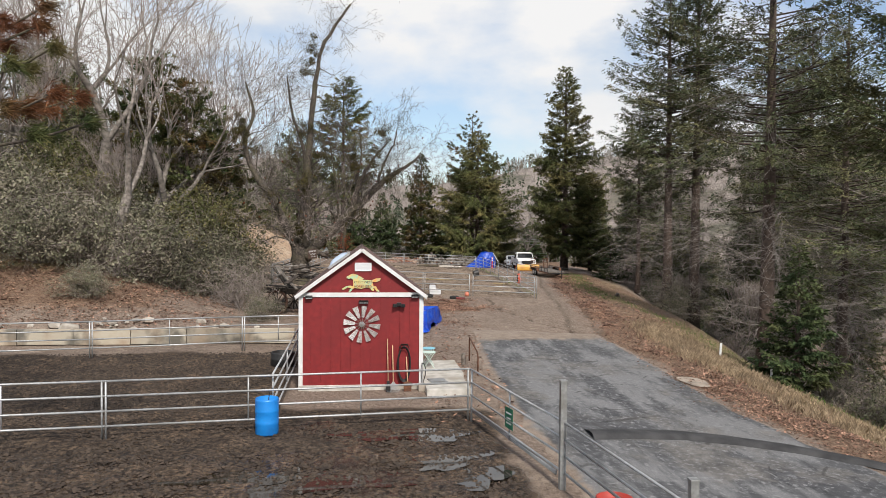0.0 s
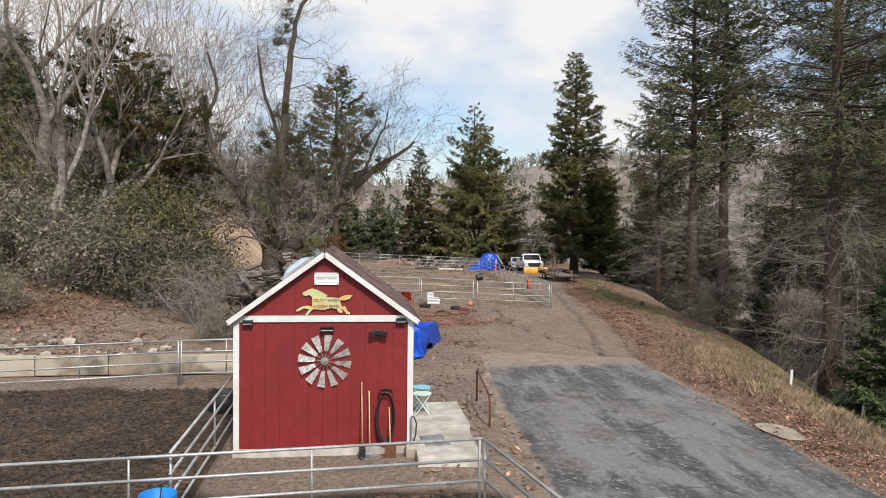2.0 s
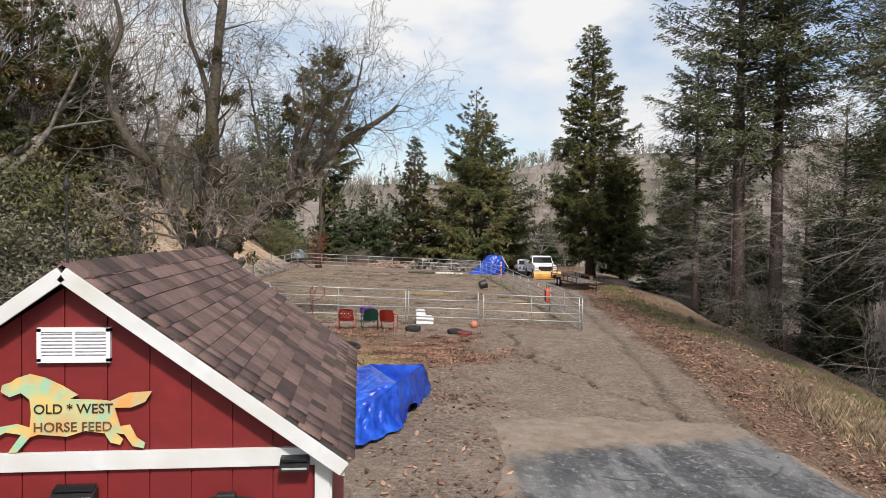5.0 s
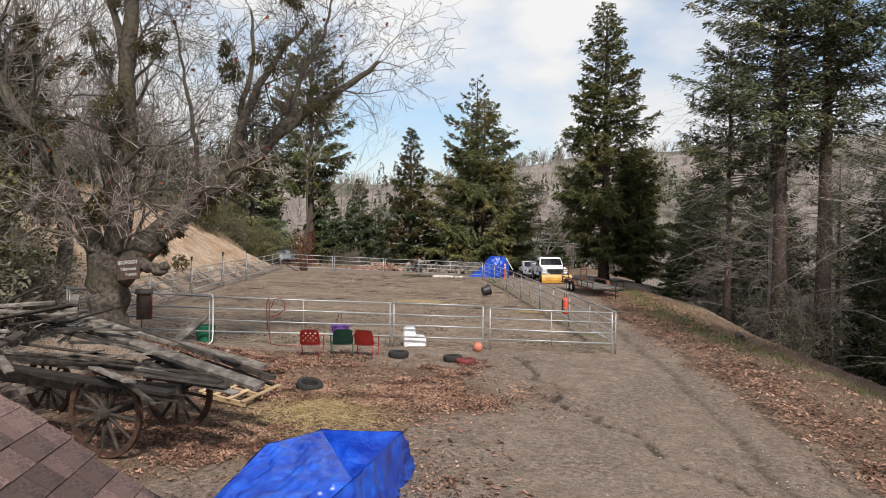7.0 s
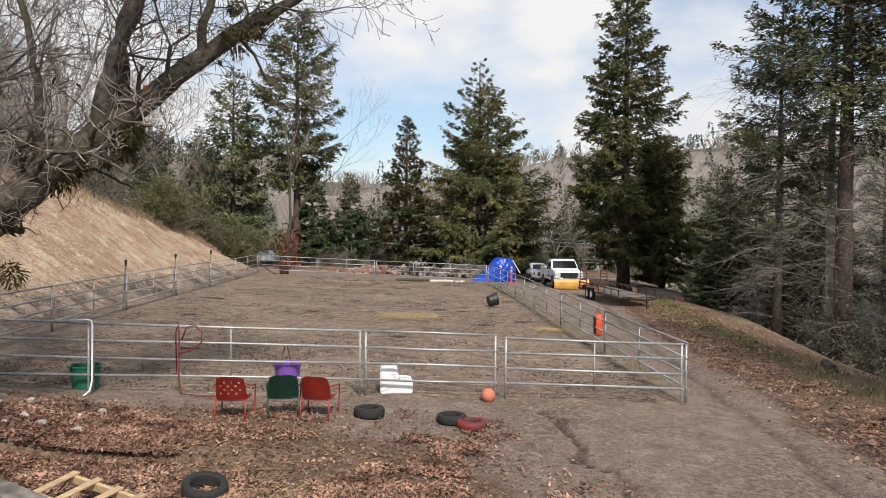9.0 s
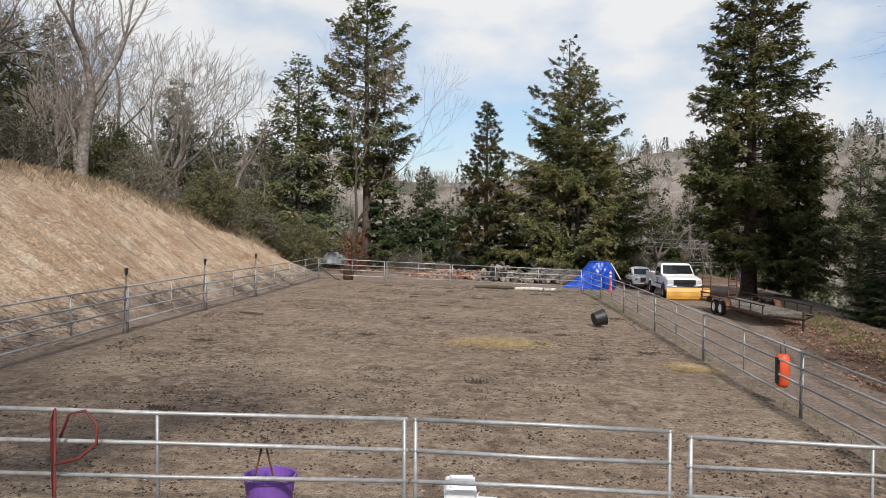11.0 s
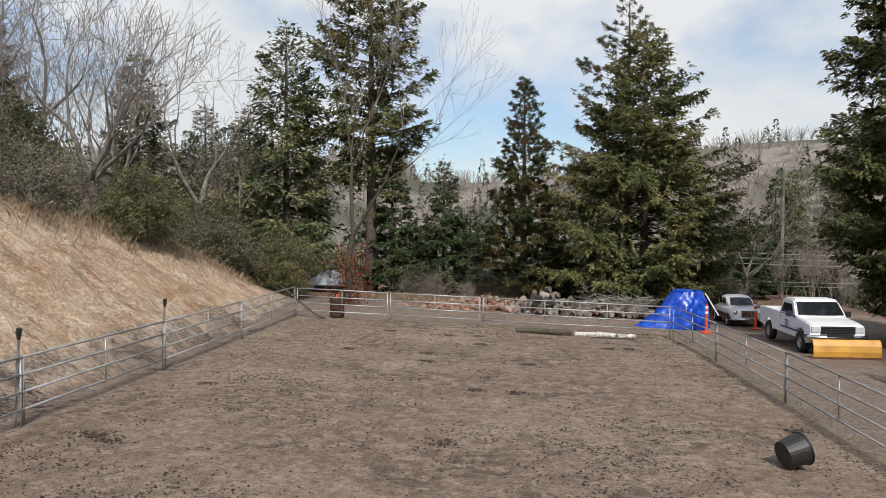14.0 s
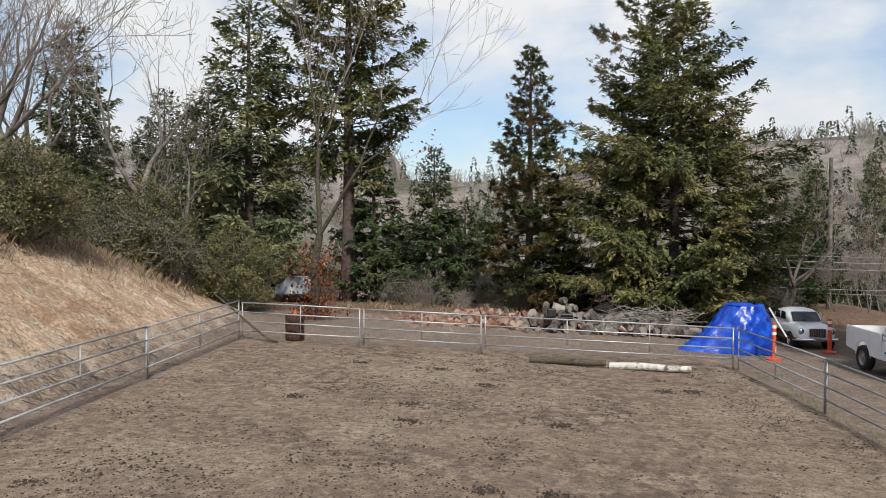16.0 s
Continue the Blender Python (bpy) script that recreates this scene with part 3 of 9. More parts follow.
bk = g_mix(g_ramp(g_slant(0.55), (0, 0, 0), (0.6, 0.6, 0.6), 0.49, 0.62), bk, g_ramp(fine, (0.28, 0.17, 0.1), (0.5, 0.345, 0.225)))
bk = g_mix(g_ramp(g_slant(2.6, 10, 0.75), (0, 0, 0), (0.5, 0.5, 0.5), 0.54, 0.62), bk, g_ramp(grain, (0.2, 0.13, 0.085), (0.36, 0.24, 0.16)))
foot = g_mix(g_ramp(g_noise(1.1, 10, 0.75), (0, 0, 0), (1, 1, 1), 0.45, 0.55), g_ramp(fine, (0.16, 0.12, 0.095), (0.38, 0.3, 0.23)), g_ramp(grain, (0.36, 0.28, 0.21), (0.58, 0.47, 0.37)))
bk = g_mix(g_zone("foot", mid, 0.6), bk, foot)
ar = g_mix(g_ramp(g_noise(7.0, 10, 0.8), (0, 0, 0), (0.75, 0.75, 0.75), 0.53, 0.6), ar, g_ramp(grain, (0.075, 0.053, 0.04), (0.15, 0.11, 0.083)))
c = g_mix(g_zone("arena"), c, ar)
c = g_mix(g_zone("bank", mid, 0.5), c, bk)
c = g_mix(g_zone("leafy", fine, 0.3), c, lf)
c = g_mix(g_zone("grassy", mid, 0.5), c, gs)
c = g_mix(g_zone("mud", fine, 0.4), c, md)
c = g_mix(g_zone("rut", mid, 0.6), c, g_ramp(fine, (0.07, 0.05, 0.036), (0.14, 0.105, 0.078)))
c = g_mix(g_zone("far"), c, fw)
speck = gn.new("ShaderNodeMixRGB")
speck.blend_type, speck.inputs["Fac"].default_value = "MULTIPLY", 1.0
gl.new(c, speck.inputs["Color1"])
gl.new(g_mix(g_ramp(g_noise(2.6, 10, 0.72), (0, 0, 0), (1, 1, 1), 0.4, 0.62), g_ramp(grain, (0.36, 0.34, 0.33), (1.12, 1.12, 1.12), 0.38, 0.55), g_ramp(fine, (0.68, 0.67, 0.66), (1.22, 1.22, 1.22), 0.4, 0.58)), speck.inputs["Color2"])
gl.new(speck.outputs["Color"], gb.inputs["Base Color"])
gr = gn.new("ShaderNodeMapRange")
gr.inputs["To Min"].default_value, gr.inputs["To Max"].default_value = 0.95, 0.22
gl.new(g_zone("wet", mid, 0.25), gr.inputs["Value"])
gl.new(gr.outputs["Result"], gb.inputs["Roughness"])
gb.inputs["Specular IOR Level"].default_value = 0.35
gbp = gn.new("ShaderNodeBump")
gbp.inputs["Strength"].default_value, gbp.inputs["Distance"].default_value = 0.9, 0.07
gbm = gn.new("ShaderNodeMath")
gbm.operation = "ADD"
gl.new(fine, gbm.inputs[0])
gl.new(grain, gbm.inputs[1])
gl.new(gbm.outputs["Value"], gbp.inputs["Height"])
gl.new(gbp.outputs["Normal"], gb.inputs["Normal"])
ground.data.materials.append(gm)

am = bpy.data.materials.new("worn_asphalt")
am.use_nodes = True
gn, gl = am.node_tree.nodes, am.node_tree.links
ab = gn["Principled BSDF"]
gtc = gn.new("ShaderNodeTexCoord")
stretch = gn.new("ShaderNodeMapping")
stretch.inputs["Scale"].default_value = (1.0, 0.3, 1.0)
stretch.inputs["Rotation"].default_value = (0, 0, radians(14))
gl.new(gtc.outputs["Object"], stretch.inputs["Vector"])
streak = gn.new("ShaderNodeTexNoise")
streak.inputs["Scale"].default_value, streak.inputs["Detail"].default_value, streak.inputs["Roughness"].default_value = 0.9, 9, 0.65
gl.new(stretch.outputs["Vector"], streak.inputs["Vector"])
a_grain, a_mid, a_big = g_noise(45, 4), g_noise(2.2, 9, 0.7), g_noise(0.45, 6, 0.6)
asp = g_mix(g_ramp(streak.outputs["Fac"], (0, 0, 0), (1, 1, 1), 0.45, 0.56), g_ramp(a_mid, (0.032, 0.033, 0.036), (0.08, 0.081, 0.086)), g_ramp(a_grain, (0.11, 0.111, 0.114), (0.2, 0.2, 0.202)))
asp = g_mix(g_ramp(a_big, (0, 0, 0), (0.9, 0.9, 0.9), 0.5, 0.6), asp, g_ramp(a_mid, (0.055, 0.053, 0.052), (0.17, 0.158, 0.145)))
asp = g_mix(g_ramp(g_noise(6.0, 12, 0.8), (0, 0, 0), (1, 1, 1), 0.53, 0.6), asp, g_ramp(a_grain, (0.17, 0.171, 0.176), (0.27, 0.27, 0.272)))
asp = g_mix(g_ramp(g_noise(1.5, 12, 0.82), (1, 1, 1), (0, 0, 0), 0.36, 0.41), asp, g_ramp(a_grain, (0.014, 0.014, 0.015), (0.034, 0.033, 0.034)))
warp = gn.new("ShaderNodeMixRGB")
warp.inputs["Fac"].default_value = 0.22
wn_ = gn.new("ShaderNodeTexNoise")
wn_.inputs["Scale"].default_value = 0.8
gl.new(gtc.outputs["Object"], wn_.inputs["Vector"])
gl.new(gtc.outputs["Object"], warp.inputs["Color1"])
gl.new(wn_.outputs["Color"], warp.inputs["Color2"])
split = gn.new("ShaderNodeTexVoronoi")
split.feature = "DISTANCE_TO_EDGE"
split.inputs["Scale"].default_value = 0.42
gl.new(warp.outputs["Color"], split.inputs["Vector"])
gap = g_mix(g_ramp(g_noise(0.5, 4), (1, 1, 1), (0, 0, 0), 0.4, 0.47), g_ramp(split.outputs["Distance"], (0, 0, 0), (0, 0, 0), 0, 1), g_ramp(split.outputs["Distance"], (0.8, 0.8, 0.8), (0, 0, 0), 0.003, 0.012))
asp = g_mix(gap, asp, g_ramp(a_grain, (0.014, 0.013, 0.012), (0.04, 0.037, 0.034)))
soil = g_mix(g_ramp(a_mid, (0, 0, 0), (1, 1, 1), 0.42, 0.6), g_ramp(a_grain, (0.12, 0.088, 0.066), (0.25, 0.195, 0.15)), g_ramp(a_grain, (0.19, 0.148, 0.115), (0.32, 0.26, 0.21)))
asp = g_mix(g_zone("edge", g_noise(1.7, 12, 0.72), 0.3), asp, soil)
gl.new(asp, ab.inputs["Base Color"])
ab.inputs["Roughness"].default_value = 0.78
abp = gn.new("ShaderNodeBump")
abp.inputs["Strength"].default_value, abp.inputs["Distance"].default_value = 0.5, 0.012
gl.new(a_grain, abp.inputs["Height"])
gl.new(abp.outputs["Normal"], ab.inputs["Normal"])
M["asphalt"] = am

# the paved road, a sheet with a slightly raised edge
rows_y = np.arange(-30, 35.01, 0.4)
rv, rq, cols = [], [], 33
for j, yy in enumerate(rows_y):
    for i in range(cols):
        u = i / (cols - 1)
        xa, xb = road_left(yy) + 0.22 * fbm(0.0, yy, 1.1, 3), road_right(yy) + 0.28 * fbm(5.0, yy, 0.9, 1)
        xx = xa + (xb - xa) * u
        yy2 = yy + (0.5 * float(fbm(xx, 0.0, 0.8, 2)) if j == len(rows_y) - 1 else 0)
        rv.append((xx, yy2, gz1(xx, yy2) + 0.035 - (0.06 if i in (0, cols - 1) or j == len(rows_y) - 1 else 0)))
for j in range(len(rows_y) - 1):
    for i in range(cols - 1):
        a = j * cols + i
        rq.append((a, a + 1, a + 1 + cols, a + cols))
road = from_np("road", rv, rq, M["asphalt"], smooth=True)
rva = np.array(rv)
wear = np.maximum(np.maximum(ss(0.9, 0.0, rva[:, 0] - road_left(rva[:, 1])) * 0.75, ss(0.6, 0.0, road_right(rva[:, 1]) - rva[:, 0]) * 0.7), ss(30.8, 34.4, rva[:, 1] + 0.25 * (8 - rva[:, 0])))
road.data.attributes.new("edge", "FLOAT", "POINT").data.foreach_set("value", wear.astype(np.float32))
tagged(road, "worn grey asphalt driveway with broken edges and patches", "road", kind="structure")


# ---- fences ----
def fence_panel(a, b, height=1.45, posts=(0.0, 0.5, 1.0), rails=4, label="galvanized four-rail pipe corral panel standing on dirt", group="corral panels", r=0.027, low=0.36, za=None, zb=None):
    """One corral panel from a to b (x, y), with uprights at the given shares of its length."""
    a, b = Vector((*a, 0)), Vector((*b, 0))
    a.z, b.z = gz1(a.x, a.y) if za is None else za, gz1(b.x, b.y) if zb is None else zb
    p = thing("pipe_fence", Matrix.Translation(a), label, "fence", group)
    d = b - a
    for k in range(rails):
        h = low + (height - low) * k / (rails - 1)
        bm = bmesh.new()
        sag = 0.012 * math.sin(7.1 * a.x + 3 * k)
        pipe(bm, [Vector((0, 0, h)), d * 0.5 + Vector((0, 0, h + sag)), d + Vector((0, 0, h))], r, 8)
        part("rail", bm, M["galv"], p, smooth=True)
    for s in posts:
        bm = bmesh.new()
        q = d * s
        inset = d.normalized() * (0.045 if s == 0 else -0.045 if s == 1 else 0)
        foot = gz1(a.x + q.x, a.y + q.y) - a.z if s not in (0.0, 1.0) else q.z
        bottom = low - 0.04 if s not in (0.0, 1.0) else 0.0
        cyl(bm, q + inset + Vector((0, 0, (foot if bottom == 0 else q.z + bottom) - (0.03 if bottom == 0 else 0))), q + inset + Vector((0, 0, height + 0.02)), 0.026 if s in (0, 1) else 0.021, n=8)
        part("post", bm, M["galv"], p, smooth=True)
    return p


def run(points, **kw):
    return [fence_panel(p, q, **kw) for p, q in zip(points, points[1:])]


run([(-5.4, 46.9), (-1.50, 47.9), (4.17, 48.35)], height=1.45)
fence_panel((4.21, 48.35), (7.25, 48.28), posts=(0.0, 1.0))
fence_panel((7.40, 48.27), (11.62, 48.10), posts=(0.0, 0.5, 1.0), label="galvanized pipe corral gate, closed", group="corral gates", height=1.4)
run([(11.75, 48.2), (12.15, 55.2), (12.6, 62.2), (13.06, 68.9), (13.5, 75.6), (13.85, 82.3), (14.14, 88.9)], height=1.42)
run([(14.05, 89.0), (5.35, 90.0)], posts=(0.0, 0.33, 0.66, 1.0), height=1.42)
run([(5.28, 90.05), (0.85, 90.55)], height=1.42, label="galvanized pipe corral gate, closed", group="corral gates")
run([(0.78, 90.55), (-3.85, 91.1)], height=1.42)
run([(-3.9, 91.0), (-4.42, 83.8), (-4.75, 77.0), (-5.15, 70.3), (-5.5, 63.5), (-5.75, 56.7), (-5.9, 50.0), (-5.45, 46.95)], height=1.5)
# yard round the shed
run([(-13.2, 17.9), (-6.15, 18.55), (2.95, 19.55)], height=1.4, posts=(0.0, 0.37, 0.68, 1.0), low=0.3)
run([(-16.2, 28.0), (-10.0, 28.8), (-4.6, 29.95), (-1.9, 30.2)], height=1.35)
fence_panel((-2.2, 19.1), (-2.15, 29.9), posts=(0.0, 0.33, 0.66, 1.0), height=1.4)
fence_panel((2.98, 19.5), (4.15, 14.9), height=1.4, posts=(0.0, 0.5))
fence_panel((4.2, 14.7), (5.3, 8.0), height=1.4, posts=(1.0,))


# ---- trees and shrubs ----
def tube_arrays(segs, n):
    """Open tubes for an array of segments (x0, y0, z0, x1, y1, z1, r0, r1)."""
    s = np.asarray(segs, dtype=float)
    p0, p1 = s[:, 0:3], s[:, 3:6]
    d = p1 - p0
    d /= np.maximum(np.linalg.norm(d, axis=1, keepdims=True), 1e-9)
    ref = np.where(np.abs(d[:, 2:3]) > 0.9, np.array([[1.0, 0, 0]]), np.array([[0, 0, 1.0]]))
    u = np.cross(d, ref)
    u /= np.linalg.norm(u, axis=1, keepdims=True)
    w = np.cross(d, u)
    a = 2 * np.pi * np.arange(n) / n
    ring = u[:, None, :] * np.cos(a)[None, :, None] + w[:, None, :] * np.sin(a)[None, :, None]
    va = p0[:, None, :] + ring * s[:, 6][:, None, None]
    vb = p1[:, None, :] + ring * s[:, 7][:, None, None]
    v = np.concatenate([va, vb], 1).reshape(-1, 3)
    k = np.arange(n)
    f = np.stack([k, (k + 1) % n, n + (k + 1) % n, n + k], -1)
    f = (f[None] + (np.arange(len(s)) * 2 * n)[:, None, None]).reshape(-1, 4)
    return v, f


def sprays(base, direction, length, width, rng, droop=0.25, thin=False):
    """Narrow leaf-shaped sprays: a bent rhombus at each base, along each direction."""
    n = len(base)
    d = direction / np.maximum(np.linalg.norm(direction, axis=1, keepdims=True), 1e-9)
    side = np.cross(d, rng.normal(size=(n, 3)))
    side /= np.maximum(np.linalg.norm(side, axis=1, keepdims=True), 1e-9)
    L, Wd = length[:, None], width[:, None]
    tip = base + d * L + np.array([[0, 0, -1.0]]) * L * droop
    if thin:
        v = np.stack([base + side * Wd, tip, base - side * Wd], 1).reshape(-1, 3)
        return v, np.arange(n * 3).reshape(n, 3)
    mid = base + d * L * 0.45 + side * Wd
    mid2 = base + d * L * 0.45 - side * Wd
    v = np.stack([base, mid, tip, mid2], 1).reshape(-1, 3)
    f = np.arange(n * 4).reshape(n, 4)
    return v, f


def blades(base, direction, up, length, width, droop=0.12):
    """Flat pointed sprays that lie across their own up direction, bent a little at the tip."""
    n = len(base)
    d = direction / np.maximum(np.linalg.norm(direction, axis=1, keepdims=True), 1e-9)
    side = np.cross(d, up)
    side /= np.maximum(np.linalg.norm(side, axis=1, keepdims=True), 1e-9)
    L, Wd = length[:, None], width[:, None]
    mid = base + d * L * 0.5
    tip = base + d * L - np.array([[0, 0, 1.0]]) * L * droop
    return np.stack([base, mid + side * Wd, tip, mid - side * Wd], 1).reshape(-1, 3), np.arange(n * 4).reshape(n, 4)


def conifer(name, H, R, seed, material, label, start=0.1, sparse=1.0, power=0.85, dead=0, spray=0.3, ragged=0.25, count=13000, hang=0.12, trunk_r=None, style="plate", wide=0.2, top=0.9, fill=0.2, dead_top=1.25, dead_len=1.0):
    """A conifer: tapered trunk, limbs that arch out and turn up, side branchlets set with flat sprays (or tufts of needles), dead branches below."""
    rng = np.random.default_rng(seed)
    t = thing(name, Matrix.Identity(4), label, "tree", "conifers")
    tr = trunk_r or H * 0.017
    zz = np.linspace(0, H * 0.97, 9)
    wob = np.cumsum(rng.normal(0, 0.02, size=(9, 2)) * H * 0.03, axis=0)
    rad = tr * (1 - zz / H) ** 0.9 + 0.02
    rad[0] *= 1.35
    bm = bmesh.new()
    pipe(bm, [(wob[i, 0], wob[i, 1], zz[i] - (0.6 if i == 0 else 0)) for i in range(9)], [float(q) for q in rad], 9)
    part("trunk", bm, M["bark"], t, smooth=True)
    n_br = int(H * 11 * sparse)
    h = start + (0.985 - start) * (np.arange(n_br) + rng.random(n_br)) / n_br
    az = np.arange(n_br) * 2.4 + rng.normal(0, 0.5, n_br)
    prof = ((1 - h) / (1 - start)) ** power
    low = np.clip((h - start) / 0.12, 0.6, 1)
    lobes = 1 + ragged * (np.sin(az * 2 + seed + h * 7) * 0.4 + 0.5 * np.sin(h * 40 + az + seed) + rng.normal(0, 0.45, n_br))
    L = np.maximum(R * prof * low * np.clip(lobes, 0.4, 1.5), 0.25)
    rise = -0.30 + 0.75 * h ** 1.5 + rng.normal(0, 0.1, n_br)
    curl = 0.22 + 0.1 * rng.random(n_br)
    base = np.stack([np.interp(h * H, zz, wob[:, 0]), np.interp(h * H, zz, wob[:, 1]), h * H], -1)
    out = np.stack([np.cos(az), np.sin(az), 0 * az], -1)

    def along(i, u):
        p = base[i] + out[i] * (L[i] * u)[:, None]
        p[:, 2] += L[i] * (rise[i] * u + curl[i] * u * u)
        return p

    every = np.arange(n_br)
    k0, k1, k2 = along(every, 0 * L), along(every, 0 * L + 0.5), along(every, 0 * L + 0.95)
    thick_ = 0.006 * H / 10 + 0.007 * L
    segs = np.concatenate([np.column_stack([k0, k1, thick_, thick_ * 0.6]), np.column_stack([k1, k2, thick_ * 0.6, 0 * thick_ + 0.005])])
    # side branchlets
    m = np.maximum((L * (9 if style == "plate" else 5)).astype(int), 4)
    own = np.repeat(every, m)
    u = fill + (1 - fill) * rng.random(len(own)) ** 0.75
    bp = along(own, u)
    perp = np.stack([-np.sin(az[own]), np.cos(az[own]), 0 * u], -1)
    hand = np.where(rng.random(len(own)) < 0.5, -1.0, 1.0)
    ln = (0.34 * L[own] * (1.02 - 0.8 * u) + 0.16) * rng.uniform(0.6, 1.35, len(own))
    lift = rng.normal(-0.05, 0.22, len(own)) + (0.45 if style == "tuft" else 0)
    bd = out[own] * rng.uniform(0.35, 0.95, len(own))[:, None] + perp * (hand * rng.uniform(0.3, 0.95, len(own)))[:, None]
    bd[:, 2] += lift + rise[own] * 0.5
    bd /= np.linalg.norm(bd, axis=1, keepdims=True)
    # sprays on the branchlets
    per = np.maximum((count * ln / ln.sum() + rng.random(len(ln))).astype(int), 1)
    q = np.repeat(np.arange(len(ln)), per)
    w = rng.random(len(q)) ** 0.8
    if style == "tuft":
        w = 1 - 0.45 * rng.random(len(q)) ** 1.6
    pb = bp[q] + bd[q] * (ln[q] * w)[:, None] + rng.normal(0, 0.035 + 0.02 * spray, (len(q), 3))
    pb[:, 2] -= hang * ln[q] * w * w
    sd_ = bd[q] + rng.normal(0, 0.42 if style == "plate" else 0.85, (len(q), 3)) * np.array([[1, 1, 0.7]])
    up_ = np.array([[0, 0, 0.9]]) + out[own[q]] * 0.55 + rng.normal(0, 0.4, (len(q), 3))
    sl = spray * rng.uniform(0.55, 1.35, len(q))
    v, f = blades(pb, sd_, up_, sl, sl * wide * rng.uniform(0.6, 1.3, len(q)), hang)
    from_np("crown", v, f, material, t)
    if dead:
        hd = 0.05 + (start * dead_top) * rng.random(dead)
        ds = []
        for q in hd:
            a = rng.random() * 6.283
            p = np.array([np.interp(q * H, zz, wob[:, 0]), np.interp(q * H, zz, wob[:, 1]), q * H])
            ln1 = R * (0.3 + 0.75 * rng.random()) * dead_len
            d = np.array([math.cos(a), math.sin(a), 0.1 + 0.25 * rng.random()])
            r0 = rng.uniform(0.018, 0.034)
            for j in range(5):
                p2 = p + d * ln1 / 5
                ds.append((*p, *p2, r0 * (1 - j / 5.5), r0 * (1 - (j + 1) / 5.5)))
                for _ in range(3):
                    d3 = d + rng.normal(0, 0.6, 3)
                    d3[2] -= 0.25
                    p3 = p2 + d3 * 0.2 * ln1
                    ds.append((*p2, *p3, 0.010, 0.006))
                    for _ in range(2):
                        ds.append((*p3, *(p3 + (d3 + rng.normal(0, 0.6, 3)) * 0.1 * ln1), 0.006, 0.003))
                p, d = p2, d + rng.normal(0, 0.15, 3) + np.array([0, 0, -0.11])
        v, f = tube_arrays(ds, 3)
        from_np("dead_branch", v, f, M["dead"], t, kind="stuff")
    v, f = tube_arrays(segs, 4)
    from_np("limb", v, f, M["bark"], t, kind="stuff")
    return t


